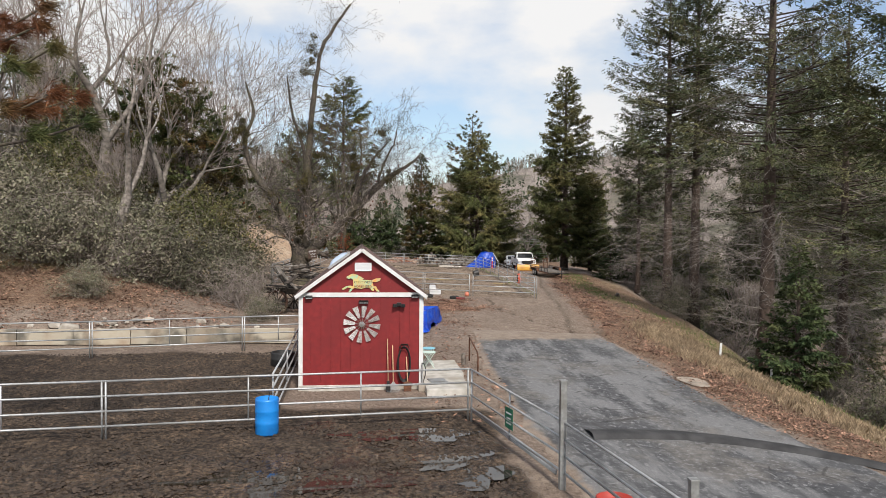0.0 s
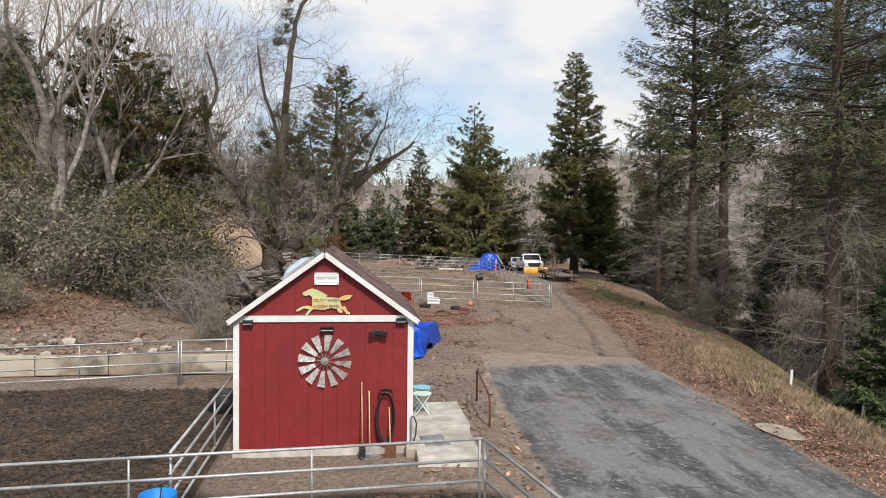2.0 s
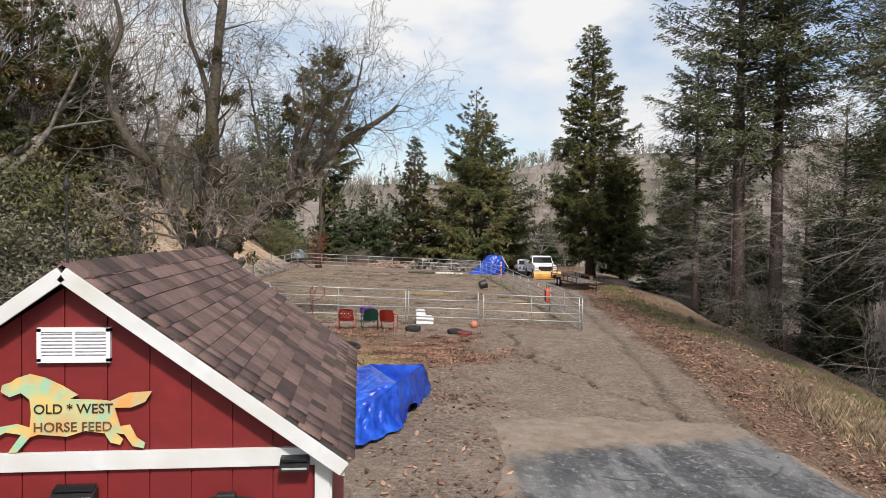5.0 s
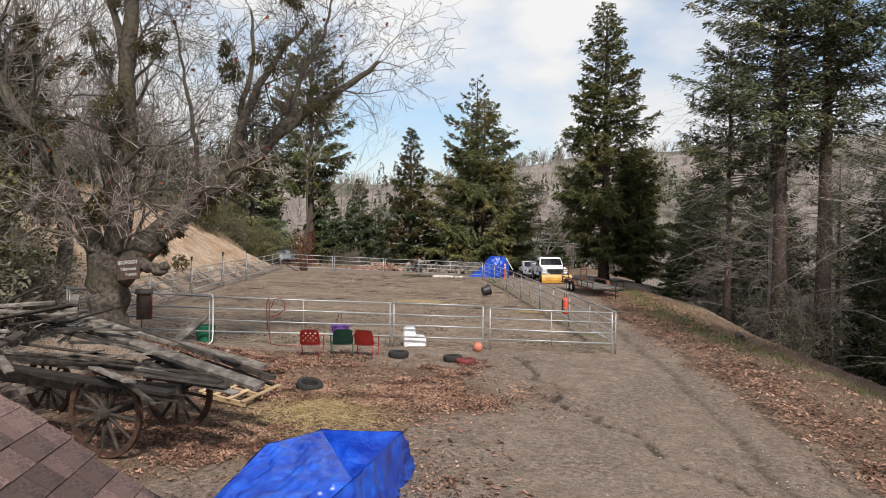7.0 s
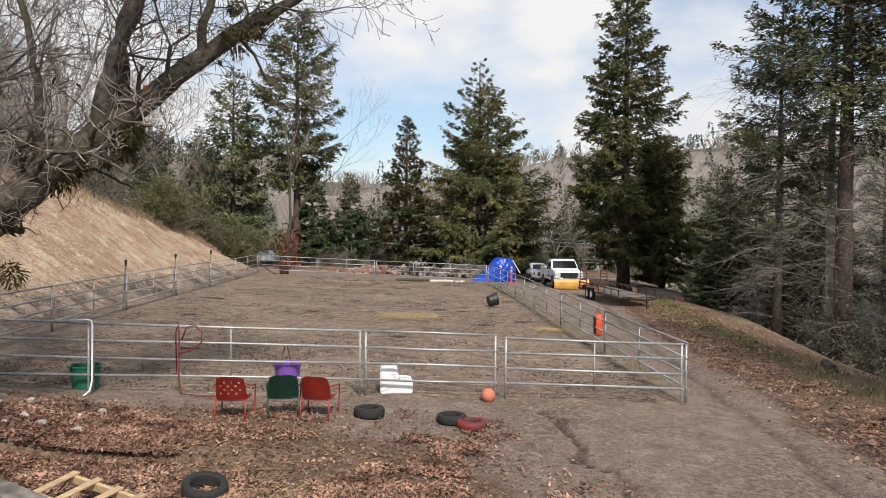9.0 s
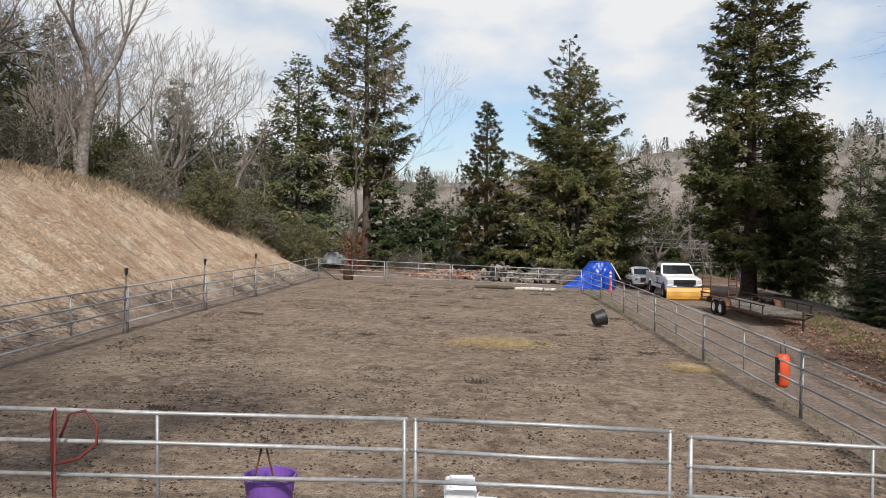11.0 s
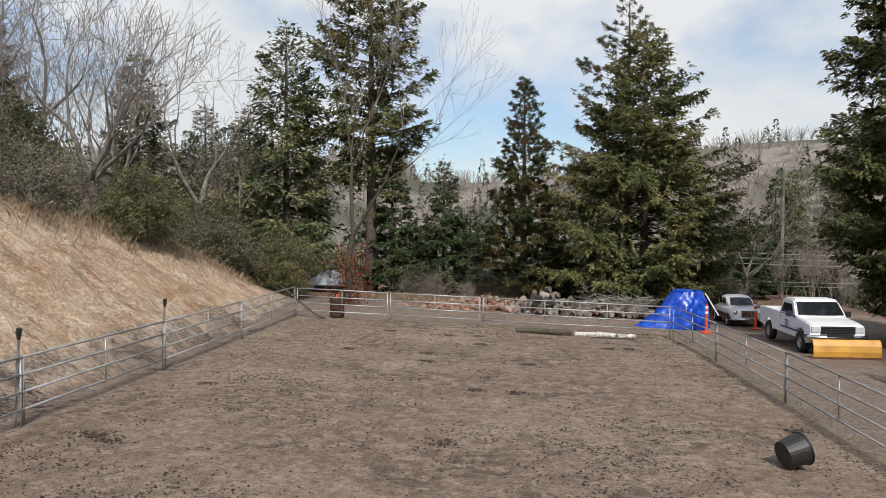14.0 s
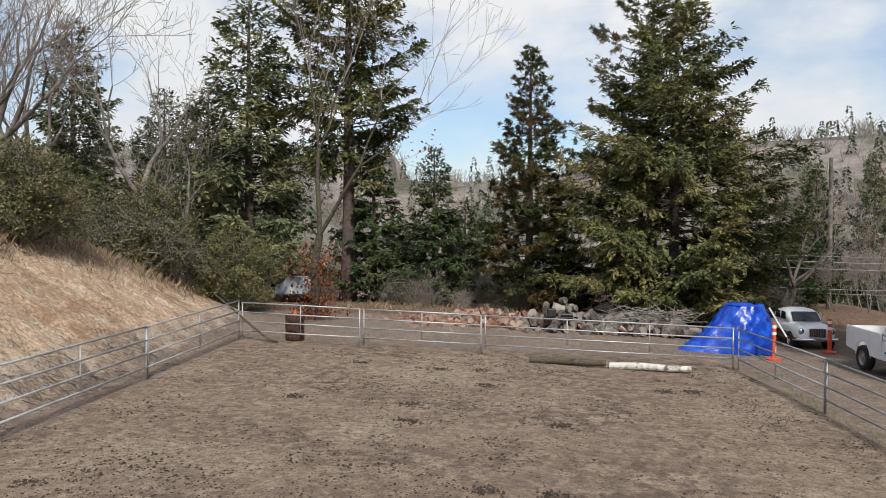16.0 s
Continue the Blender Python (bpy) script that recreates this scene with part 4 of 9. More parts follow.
def bare_tree(name, H, seed, label, material="bark_grey", spread_=0.55, trunk_r=None, levels=6, up=0.35, forks=2.35, mistle=0, first=0.25, multi=1, twigs="twig", crook=0.16, leaves=None, leaf_n=0, group="bare trees", r_min=0.007, limbs=None):
    """A leafless broadleaf tree grown by forking limbs."""
    rng = np.random.default_rng(seed)
    t = thing(name, Matrix.Identity(4), label, "tree", group)
    thick, thin, tips, mids, fuzz = [], [], [], [], []
    tr = trunk_r or H * 0.022

    def grow(p, d, length, r, level):
        n = 3 if level < 3 else 2
        for j in range(n):
            d = d + rng.normal(0, crook, 3)
            d[2] += up * 0.25
            d /= np.linalg.norm(d)
            p2 = p + d * length / n
            r2 = max(r * (1 - 0.32 / n * (1 if level else 0.7)), r_min)
            (thick if r > 0.035 else thin).append((*p, *p2, r, r2))
            if level >= 2 and rng.random() < 0.7:
                d3 = d + rng.normal(0, 0.75, 3)
                d3 /= np.linalg.norm(d3)
                if level < levels - 1:
                    grow(p2, d3, length * 0.45, max(r2 * 0.4, r_min), level + 2)
            p, r = p2, r2
        if level in (2, 3):
            mids.append(p)
        if level >= levels:
            tips.append(p)
            return
        k = 2 if rng.random() > forks - 2 else 3
        ax = rng.random() * 6.283
        for i in range(k):
            a = ax + i * 6.283 / k + rng.normal(0, 0.35)
            u = np.cross(d, [0.3, 0.2, 1.0])
            u /= np.linalg.norm(u) + 1e-9
            w = np.cross(d, u)
            s = spread_ * (0.6 + 0.7 * rng.random())
            if i == 0:
                s *= 0.55
            d2 = d + (u * math.cos(a) + w * math.sin(a)) * s
            d2 /= np.linalg.norm(d2)
            grow(p, d2, length * (0.68 + 0.2 * rng.random()), r * (0.72 if i == 0 else 0.58), level + 1)

    for pts, ra, rb, lv, ln in limbs or ():
        kept = len(thin)
        p_ = [np.array(q, dtype=float) for q in pts]
        fine_ = []
        for i in range(len(p_) - 1):
            a, b, c_, d_ = p_[max(i - 1, 0)], p_[i], p_[i + 1], p_[min(i + 2, len(p_) - 1)]
            for u in np.arange(0, 1, 0.2):
                fine_.append(0.5 * (2 * b + (c_ - a) * u + (2 * a - 5 * b + 4 * c_ - d_) * u * u + (3 * b - a - 3 * c_ + d_) * u ** 3))
        fine_.append(p_[-1])
        fine_ = [q + rng.normal(0, 0.022, 3) * (0 < i < len(fine_) - 1) for i, q in enumerate(fine_)]
        rr = [ra + (rb - ra) * (i / (len(fine_) - 1)) ** 0.8 for i in range(len(fine_))]
        bm = bmesh.new()
        pipe(bm, fine_, [r_ * (1 + 0.05 * rng.normal()) if 0 < i < len(rr) - 1 else r_ for i, r_ in enumerate(rr)], 10)
        part("limb", bm, M[material], t, smooth=True)
        if lv:
            for i in range(3, len(fine_)):
                if rng.random() < 0.9:
                    d = fine_[i] - fine_[i - 1]
                    d = d / (np.linalg.norm(d) + 1e-9) * 0.5 + rng.normal(0, 0.65, 3) + np.array([0, 0, 0.45])
                    grow(fine_[i], d / np.linalg.norm(d), ln * (0.6 + 0.6 * rng.random()), max(rr[i] * 0.24, 0.016), lv)
            if ra <= 0.07:
                fuzz += thin[kept:]
                del thin[kept:]
    for m_ in range(0 if limbs else multi):
        off = rng.normal(0, 0.25, 3) * (multi > 1)
        off[2] = -0.5
        d0 = np.array([rng.normal(0, 0.1 + 0.22 * (multi > 1)), rng.normal(0, 0.1 + 0.22 * (multi > 1)), 1.0])
        grow(off, d0, H * first + 0.5, tr, 0)
    if limbs:
        # the flight clears the underside of the spreading limb
        def clear(q):
            x, z = max(q[0], q[3]), min(q[2], q[5])
            return z > (min(1.2 + 0.75 * x, 5.6) if x > 1.2 else 2.2)
        thick, thin, fuzz = [q for q in thick if clear(q)], [q for q in thin if clear(q)], [q for q in fuzz if clear(q)]
        mids, tips = [q for q in mids if clear((*q, *q))], [q for q in tips if clear((*q, *q))]
    v, f = tube_arrays(thick, 7)
    from_np("branch" if limbs else "trunk", v, f, M[material], t, smooth=True, kind="stuff" if limbs else "")
    if thin:
        v, f = tube_arrays(thin, 3)
        from_np("twig", v, f, M[twigs], t, kind="stuff")
    if fuzz:
        v, f = tube_arrays(fuzz, 3)
        from_np("water_sprout", v, f, M["twig"], t, kind="stuff", label="pale grey tangle of thin shoots")
    if mistle and mids:
        mids = [np.array(q) for q in ((0.3, 0.1, 5.3), (2.3, 0.6, 4.0), (3.2, -0.2, 7.4), (3.5, 0.8, 4.5), (-1.9, -0.1, 5.5), (0.5, 0.3, 9.3), (5.4, 1.5, 6.7))] + [mids[q] for q in rng.permutation(len(mids))]
        for c in range(mistle):
            n = 1100
            lobes = mids[c] + rng.normal(0, 0.24, (6, 3)) * np.array([[1, 1, 1.2]]) - np.array([[0, 0, 0.1]])
            rr = rng.uniform(0.1, 0.3, 6)
            own = rng.integers(0, 6, n)
            q = rng.normal(0, 1, (n, 3))
            q /= np.linalg.norm(q, axis=1, keepdims=True)
            b_ = lobes[own] + q * (rr[own] * rng.random(n) ** 0.5)[:, None]
            v, f = sprays(b_, q + rng.normal(0, 0.5, (n, 3)) - np.array([[0, 0, 0.4]]), 0.06 + 0.08 * rng.random(n), np.full(n, 0.016), rng)
            from_np("mistletoe", v, f, M["mistle"], t, kind="stuff")
    if leaf_n:
        tp = np.array(tips)
        pick = tp[rng.integers(0, len(tp), leaf_n)] + rng.normal(0, 0.3, (leaf_n, 3))
        pick = pick[pick[:, 2] < H * 0.62]
        v, f = sprays(pick, rng.normal(0, 1, pick.shape), np.full(len(pick), 0.16), np.full(len(pick), 0.05), rng)
        from_np("dry_leaf", v, f, M[leaves], t, kind="stuff")
    return t


def shrub(name, H, R, seed, label, n=7000, leaf=0.13, material="bushleaf", stems=26, category="shrub", thick=0.035, twigs=4):
    """A many-stemmed shrub: crooked forking stems, each ending in a lobe of small leaves."""
    rng = np.random.default_rng(seed)
    t = thing(name, Matrix.Identity(4), label, category, "shrubs")
    segs, cl = [], []
    for i in range(stems):
        a, rr = rng.random() * 6.283, R * rng.random() ** 0.55
        top = np.array([math.cos(a) * rr, math.sin(a) * rr, H * (0.62 + 0.38 * rng.random()) * math.sqrt(max(1.08 - (rr / R) ** 2, 0.12))])
        p = np.array([math.cos(a) * 0.12 * R, math.sin(a) * 0.12 * R, -0.2])
        for j in range(4):
            q = p + (top - p) * (1 / (4 - j)) + rng.normal(0, 0.05 * R, 3)
            segs.append((*p, *q, thick * (1 - j / 5), thick * (1 - (j + 1) / 5)))
            p = q
            if j > 0:
                for _ in range(twigs):
                    e = p + rng.normal(0, 0.17 * R, 3) * np.array([1, 1, 0.8])
                    e[2] = max(e[2], 0.1)
                    segs.append((*p, *e, 0.012, 0.006))
                    for _ in range(2):
                        e2 = e + (e - p) * 0.5 + rng.normal(0, 0.09 * R, 3)
                        segs.append((*e, *e2, 0.007, 0.004))
                        cl.append(e2)
                    cl.append(e)
        cl.append(top)
    v, f = tube_arrays(segs, 3)
    from_np("stem", v, f, M["twig"], t, kind="stuff")
    if n:
        cl = np.array(cl)
        own = rng.integers(0, len(cl), n)
        b_ = cl[own] + rng.normal(0, 0.055 * R + 0.03, (n, 3)) * np.array([[1, 1, 0.7]])
        keep = b_[:, 2] > 0.05
        b_, c_ = b_[keep], cl[own][keep]
        d_ = rng.normal(0, 0.8, b_.shape) + np.array([[0, 0, 0.35]])
        up_ = np.array([[0, 0, 0.7]]) + b_ / R * 0.6 + rng.normal(0, 0.55, b_.shape)
        sl = leaf * rng.uniform(0.6, 1.4, len(b_))
        v, f = blades(b_, d_, up_, sl, sl * rng.uniform(0.2, 0.34, len(b_)))
        from_np("foliage", v, f, M[material], t, kind="stuff")
    return t


def put(t, x, y, h=1.0, turn=0.0, w=None, sink=0.0, label="", lean=(0, 0)):
    """A further copy of a tree, scaled and turned, on the ground."""
    w = h if w is None else w
    c = copy_thing(t, pose(x, y, gz1(x, y) - sink, lean[0], lean[1], turn) @ Matrix.Diagonal((w, w, h, 1)))
    return tagged(c, label)


def move(t, x, y, turn=0.0, h=1.0, w=None, sink=0.0):
    w = h if w is None else w
    t.matrix_world = pose(x, y, gz1(x, y) - sink, 0, 0, turn) @ Matrix.Diagonal((w, w, h, 1))
    return t


cedar_a = conifer("cedar_tree", 19.4, 7.4, 11, M["needle"], "broad olive-green incense cedar with dense foliage", start=0.04, power=0.8, count=150000, spray=0.25, ragged=0.26, sparse=1.15, wide=0.19)
move(cedar_a, 16.7, 105)
cedar_b = conifer("cedar_tree", 25.0, 4.6, 12, M["needle"], "tall dense green incense cedar beside the drive", start=0.08, power=0.62, count=110000, spray=0.26, ragged=0.3, sparse=1.1, wide=0.19)
move(cedar_b, 24.9, 88.2, 40)
cedar_bb = conifer("cedar_tree", 13.0, 3.4, 22, M["needle"], "shorter olive-green cedar grown against a taller one", start=0.06, power=0.6, count=44000, spray=0.24, ragged=0.3)
move(cedar_bb, 28.4, 89.0, 10, 0.95, 1.0)
pine_c = conifer("pine_tree", 15.6, 3.1, 13, M["needle_pine"], "dark pine with some rusty dying needles", start=0.06, power=0.72, count=60000, ragged=0.4, spray=0.26, sparse=1.1, style="tuft", wide=0.12)
move(pine_c, 8.7, 107)
pine_d = conifer("pine_tree", 22.5, 4.8, 27, M["needle_pine"], "open-crowned pine behind a cedar, tufted limbs turned up", start=0.25, power=0.75, count=34000, ragged=0.5, spray=0.28, sparse=0.3, style="tuft", wide=0.12)
move(pine_d, 16.6, 109.5)
cedar_s = conifer("cedar_tree", 10, 2.7, 14, M["needle_blue"], "young dark green cedar with a pointed crown", start=0.02, power=0.8, count=17000, spray=0.26, ragged=0.2)
move(cedar_s, 3.0, 110)
fir_g = conifer("fir_tree", 21, 5.2, 15, M["needle_fir"], "tall dark fir with dense ragged branches", start=0.05, power=0.75, count=26000, ragged=0.4, spray=0.4)
move(fir_g, -9.3, 112)
fir_t = conifer("fir_tree", 27, 4.4, 16, M["needle"], "tall ragged conifer with an open crown", start=0.3, power=0.42, count=42000, ragged=0.5, sparse=0.6, spray=0.32)
move(fir_t, -2.6, 111)
forest = conifer("forest_cedar", 32, 5.0, 17, M["needle_fir"], "tall cedar with bare grey dead branches below the crown", start=0.38, power=0.42, count=36000, ragged=0.5, sparse=0.55, dead=64, spray=0.3, wide=0.16, trunk_r=0.5)
move(forest, 29.2, 67.6, 20)
forest2 = conifer("forest_cedar", 36, 4.6, 18, M["needle_fir"], "very tall thin-crowned cedar with dead lower branches", start=0.42, power=0.42, count=34000, ragged=0.5, sparse=0.5, dead=70, spray=0.3, wide=0.16, trunk_r=0.52)
move(forest2, 31.3, 66.4, 0)
forest3 = conifer("forest_fir", 30, 5.2, 19, M["needle_fir"], "fir with open foliage and many fine dead branches", start=0.3, power=0.5, count=36000, ragged=0.6, sparse=0.55, dead=130, spray=0.22, wide=0.15, trunk_r=0.44, dead_top=1.9)
move(forest3, 22.8, 39.2, 0)
forest4 = conifer("forest_cedar", 19.5, 3.4, 20, M["needle_fir"], "slender cedar with a bare pale trunk below", start=0.36, power=0.55, count=20000, ragged=0.5, sparse=0.7, dead=36, spray=0.26, wide=0.16, trunk_r=0.24)
move(forest4, 27.6, 71.0, 0)
for i, (x, y, h, kind_) in enumerate([(33.5, 48.0, 1.0, 2), (38, 59, 1.0, 0), (27.5, 31.5, 0.95, 0), (37, 30, 0.95, 1), (42, 68, 1.0, 1), (39, 84, 0.7, 3), (46, 80, 0.95, 2), (43, 49, 1.0, 1), (36, 95, 0.7, 3), (48, 66, 1.0, 0), (44, 99, 0.8, 3), (50, 92, 0.8, 2), (30, 20, 0.9, 2), (54, 78, 1.0, 0), (33, 83, 0.62, 3), (46, 112, 0.8, 3), (35, 56, 0.8, 3)]):
    put((forest, forest2, forest3, forest4)[kind_], x, y, h, i * 67 % 360)
for i, (x, y, h, w) in enumerate([(18.9, 30.0, 0.64, 0.7), (22.5, 24.5, 0.8, 0.9), (26.5, 112, 0.7, 0.85), (5.2, 122, 0.8, 0.9), (-1.0, 112, 1.1, 1.2), (31, 118, 1.0, 0.9), (11, 108.5, 0.45, 0.9), (19.5, 107, 0.4, 0.9), (33, 76, 0.5, 0.7), (38.5, 72, 0.7, 0.9), (26.5, 76, 0.42, 0.7)]):
    put(cedar_s, x, y, h, i * 53 % 360, w)
for i, (x, y, h) in enumerate([(-14, 118, 0.75), (-21, 112, 0.8), (-30, 100, 0.8), (-25, 88, 0.6), (-34, 86, 0.8), (-30, 72, 0.7), (-38, 66, 0.85), (-31, 108, 0.95), (-22, 130, 0.9), (-22, 60, 0.55), (-19, 52.5, 0.5), (36, 80, 0.75), (41, 74, 0.8), (33.5, 77.5, 0.55), (38, 66, 0.7), (43, 60, 0.8), (30.5, 82, 0.5)]):
    put(fir_g, x, y, h, i * 71 % 360)
snag = thing("dead_snag", pose(30.6, 70.8, gz1(30.6, 70.8)), "bare pale dead trunk broken off at the top", "tree", "conifers")
bm = bmesh.new()
zs = gz1(30.6, 70.8)
pipe(bm, [(0, 0, -0.5), (0.05, 0, 5), (-0.05, 0.05, 10), (0.0, 0.0, 15.5 - zs), (0.05, 0, 17 - zs)], [0.3, 0.26, 0.21, 0.15, 0.04], 9)
part("trunk", bm, M["dead_pale"], snag, smooth=True)
for x, y, h in ((56, 171, 1.35), (68, 166, 1.3), (47, 150, 0.85), (41, 128, 0.75), (36, 108, 0.6), (75, 150, 1.1)):
    put(fir_g, x, y, h, 30 * h, 0.75 * h)
hill_pine = conifer("pine_tree", 11.5, 2.9, 29, M["needle_pine"], "yellow-green pine on the hillside with a reddish trunk", start=0.3, power=0.45, count=22000, ragged=0.5, sparse=0.7, spray=0.26, style="tuft", wide=0.12, trunk_r=0.2)
move(hill_pine, -11.2, 49.5)
put(hill_pine, -8.9, 50.8, 0.85, 130, label="smaller yellow-green pine beside another on the hillside")
put(hill_pine, -14.0, 52.0, 1.05, 210)
# pine beside the start of the flight: limbs that end in tufts of long rusty needles
pine_n = thing("pine_tree", pose(-10.2, 15.2, gz1(-10.2, 15.2)), "pine with drooping rust-brown dying needle tufts", "tree", "conifers")
rgp = np.random.default_rng(61)
bm = bmesh.new()
pipe(bm, [(0, 0, -0.6), (0.1, 0, 3), (0.05, 0.1, 7), (0.2, 0.1, 11), (0.25, 0.1, 14)], [0.26, 0.22, 0.18, 0.12, 0.03], 10)
part("trunk", bm, M["bark"], pine_n, smooth=True)
for k in range(16):
    a_ = (k * 2.4 if k > 5 else rgp.uniform(-0.35, 0.35))
    z0 = 7.2 + 0.42 * k if k > 5 else 7.0 + 0.38 * k
    reach = rgp.uniform(4.2, 5.3) if k < 6 else rgp.uniform(2.2, 3.2)
    dx, dy = math.cos(a_), math.sin(a_)
    pts = [np.array([dx * reach * u + rgp.normal(0, 0.07), dy * reach * u + rgp.normal(0, 0.07), z0 - 0.55 * math.sin(3.0 * u) + 0.3 * u]) for u in (0.03, 0.3, 0.55, 0.8, 1.0)]
    bm = bmesh.new()
    pipe(bm, [tuple(p) for p in pts], [0.06, 0.045, 0.035, 0.025, 0.018], 7)
    lb_ = part("limb", bm, M["bark_oak"], pine_n, smooth=True)
    ends = [pts[4], pts[3] + np.array([0.1, 0.35, 0.12]), pts[3] + np.array([0.1, -0.35, 0.05]), pts[2] + np.array([0.1, 0.4, 0.15]), pts[2] + np.array([0.15, -0.3, 0.2]), pts[1] + np.array([0.2, 0.25, 0.25])]
    c_ = np.repeat(np.array(ends), 220, axis=0) + rgp.normal(0, 0.07, (1320, 3))
    d_ = rgp.normal(0, 0.6, (1320, 3)) + np.array([dx, dy, 0.05])
    v, f = sprays(c_, d_, 0.22 + 0.16 * rgp.random(1320), np.full(1320, 0.008), rgp, droop=0.15, thin=True)
    from_np("needles", v, f, M["needle_rust"] if k % 3 else M["needle_pine"], lb_, kind="stuff")

OAK = [
    ([(0, 0, -1.2), (0, 0, 0.0), (0.02, 0, 0.9), (-0.05, 0, 1.7), (0, 0, 2.3)], 0.62, 0.48, 0, 0),
    ([(0.1, 0, 1.9), (0.35, 0.1, 3.6), (0.43, 0.2, 5.2), (0.4, 0.2, 6.9), (0.6, 0.3, 9.6), (0.9, 0.3, 12.5), (1.4, 0.3, 14.5), (2.9, 0.3, 16.8)], 0.36, 0.06, 3, 1.35),
    ([(0.05, 0.1, 2.1), (0.1, 0.3, 4.0), (0.2, 0.5, 6.0), (0.1, 0.6, 8.0), (-0.6, 0.8, 10.5), (-0.9, 0.9, 12.5)], 0.22, 0.04, 3, 1.2),
    ([(-0.1, 0, 1.9), (-0.9, -0.1, 3.6), (-1.8, -0.1, 5.3), (-2.65, 0, 6.4), (-3.3, 0.2, 8.4), (-2.8, 0.3, 10.1), (-3.3, 0.4, 12)], 0.32, 0.05, 3, 1.4),
    ([(0.2, 0, 1.6), (1.1, 0.1, 2.5), (2.2, 0.4, 3.6), (3.6, 0.9, 4.9), (5.2, 1.7, 6.5), (6.2, 1.7, 7.1), (7.2, 1.6, 7.9)], 0.46, 0.05, 3, 0.95),
    ([(3.0, 0.7, 4.4), (3.4, 0.5, 5.8), (4.2, 0.4, 7.4), (5.2, 0.4, 8.6)], 0.2, 0.04, 3, 0.95),
    ([(2.2, 0.4, 3.6), (2.2, 0.2, 5.2), (2.0, 0.0, 6.8), (1.7, 0.0, 8.4)], 0.09, 0.025, 3, 1.0),
    ([(0.3, -0.1, 1.5), (0.9, -0.4, 1.9), (1.45, -0.5, 1.75), (1.6, -0.55, 1.9)], 0.22, 0.12, 0, 0),
    ([(0.1, -0.2, 2.0), (0.7, -0.6, 2.6), (1.3, -0.9, 2.8), (1.8, -1.0, 2.7)], 0.06, 0.02, 4, 0.5),
    ([(2.0, 0.3, 3.4), (2.6, -0.3, 3.9), (3.4, -0.7, 3.9), (4.0, -0.9, 3.6)], 0.06, 0.02, 4, 0.5),
    ([(1.6, 0.2, 3.0), (2.0, 0.9, 3.7), (2.7, 1.5, 3.8), (3.3, 1.8, 3.5)], 0.06, 0.02, 4, 0.5),
    ([(3.5, 0.9, 4.8), (3.3, 1.1, 6.2), (3.6, 1.2, 7.8), (3.5, 1.3, 9.2)], 0.13, 0.03, 3, 1.0),
    ([(4.6, 1.4, 5.9), (4.9, 1.3, 7.2), (5.6, 1.3, 8.6), (5.8, 1.4, 9.6)], 0.11, 0.025, 3, 1.0),
    ([(0.0, -0.2, 2.0), (-0.6, -0.7, 2.6), (-1.4, -0.9, 2.8), (-2.2, -0.8, 2.4)], 0.07, 0.02, 4, 0.55),
    ([(0.1, -0.3, 2.1), (0.2, -0.9, 2.9), (0.5, -1.3, 3.2)], 0.06, 0.02, 4, 0.5),
    ([(0.4, -0.3, 3.4), (1.0, -0.9, 3.6), (1.9, -1.2, 3.3)], 0.05, 0.02, 4, 0.5),
    ([(-0.4, -0.3, 3.2), (-1.1, -1.0, 3.5), (-2.0, -1.3, 3.2)], 0.05, 0.02, 4, 0.5),
    ([(-1.2, -0.1, 4.2), (-2.0, -0.8, 4.4), (-2.9, -1.0, 4.1)], 0.05, 0.02, 4, 0.5),
    ([(2.9, 0.6, 4.2), (3.5, -0.2, 4.5), (4.3, -0.6, 4.4)], 0.05, 0.02, 4, 0.5),
    ([(0.4, 0.0, 4.5), (1.1, -0.6, 5.0), (1.9, -0.8, 4.9)], 0.05, 0.02, 4, 0.5),
    ([(-0.3, -0.2, 2.2), (-1.2, -0.7, 3.2), (-2.2, -0.9, 3.5), (-3.2, -0.9, 3.1)], 0.06, 0.02, 4, 0.55),
]
oak = bare_tree("oak_tree", 17, 23, "big gnarled leafless oak with dark mistletoe clumps", "bark_oak", spread_=0.66, levels=7, forks=2.4, mistle=18, twigs="twig_dark", limbs=OAK, crook=0.4, up=0.12, r_min=0.0055, leaves="redleaf", leaf_n=160)
OX, OY = -3.55, 44.75
oak.matrix_world = pose(OX, OY, 1.2)
bare1 = bare_tree("bare_tree", 15, 31, "leafless grey deciduous tree on the hillside", levels=6, first=0.3, spread_=0.5, r_min=0.013)
move(bare1, -14, 78)
bare2 = bare_tree("bare_tree", 13, 32, "leafless pale-barked tree with spreading limbs", levels=6, first=0.22, spread_=0.6, multi=2, r_min=0.013)
move(bare2, -20, 66, 0)
bare3 = bare_tree("bare_tree", 9, 33, "slender leafless sapling with fine grey twigs", levels=6, first=0.16, spread_=0.45, multi=3, trunk_r=0.07, crook=0.12, up=0.5, r_min=0.011)
move(bare3, -13, 52, 0)
rgv = random.Random(14)
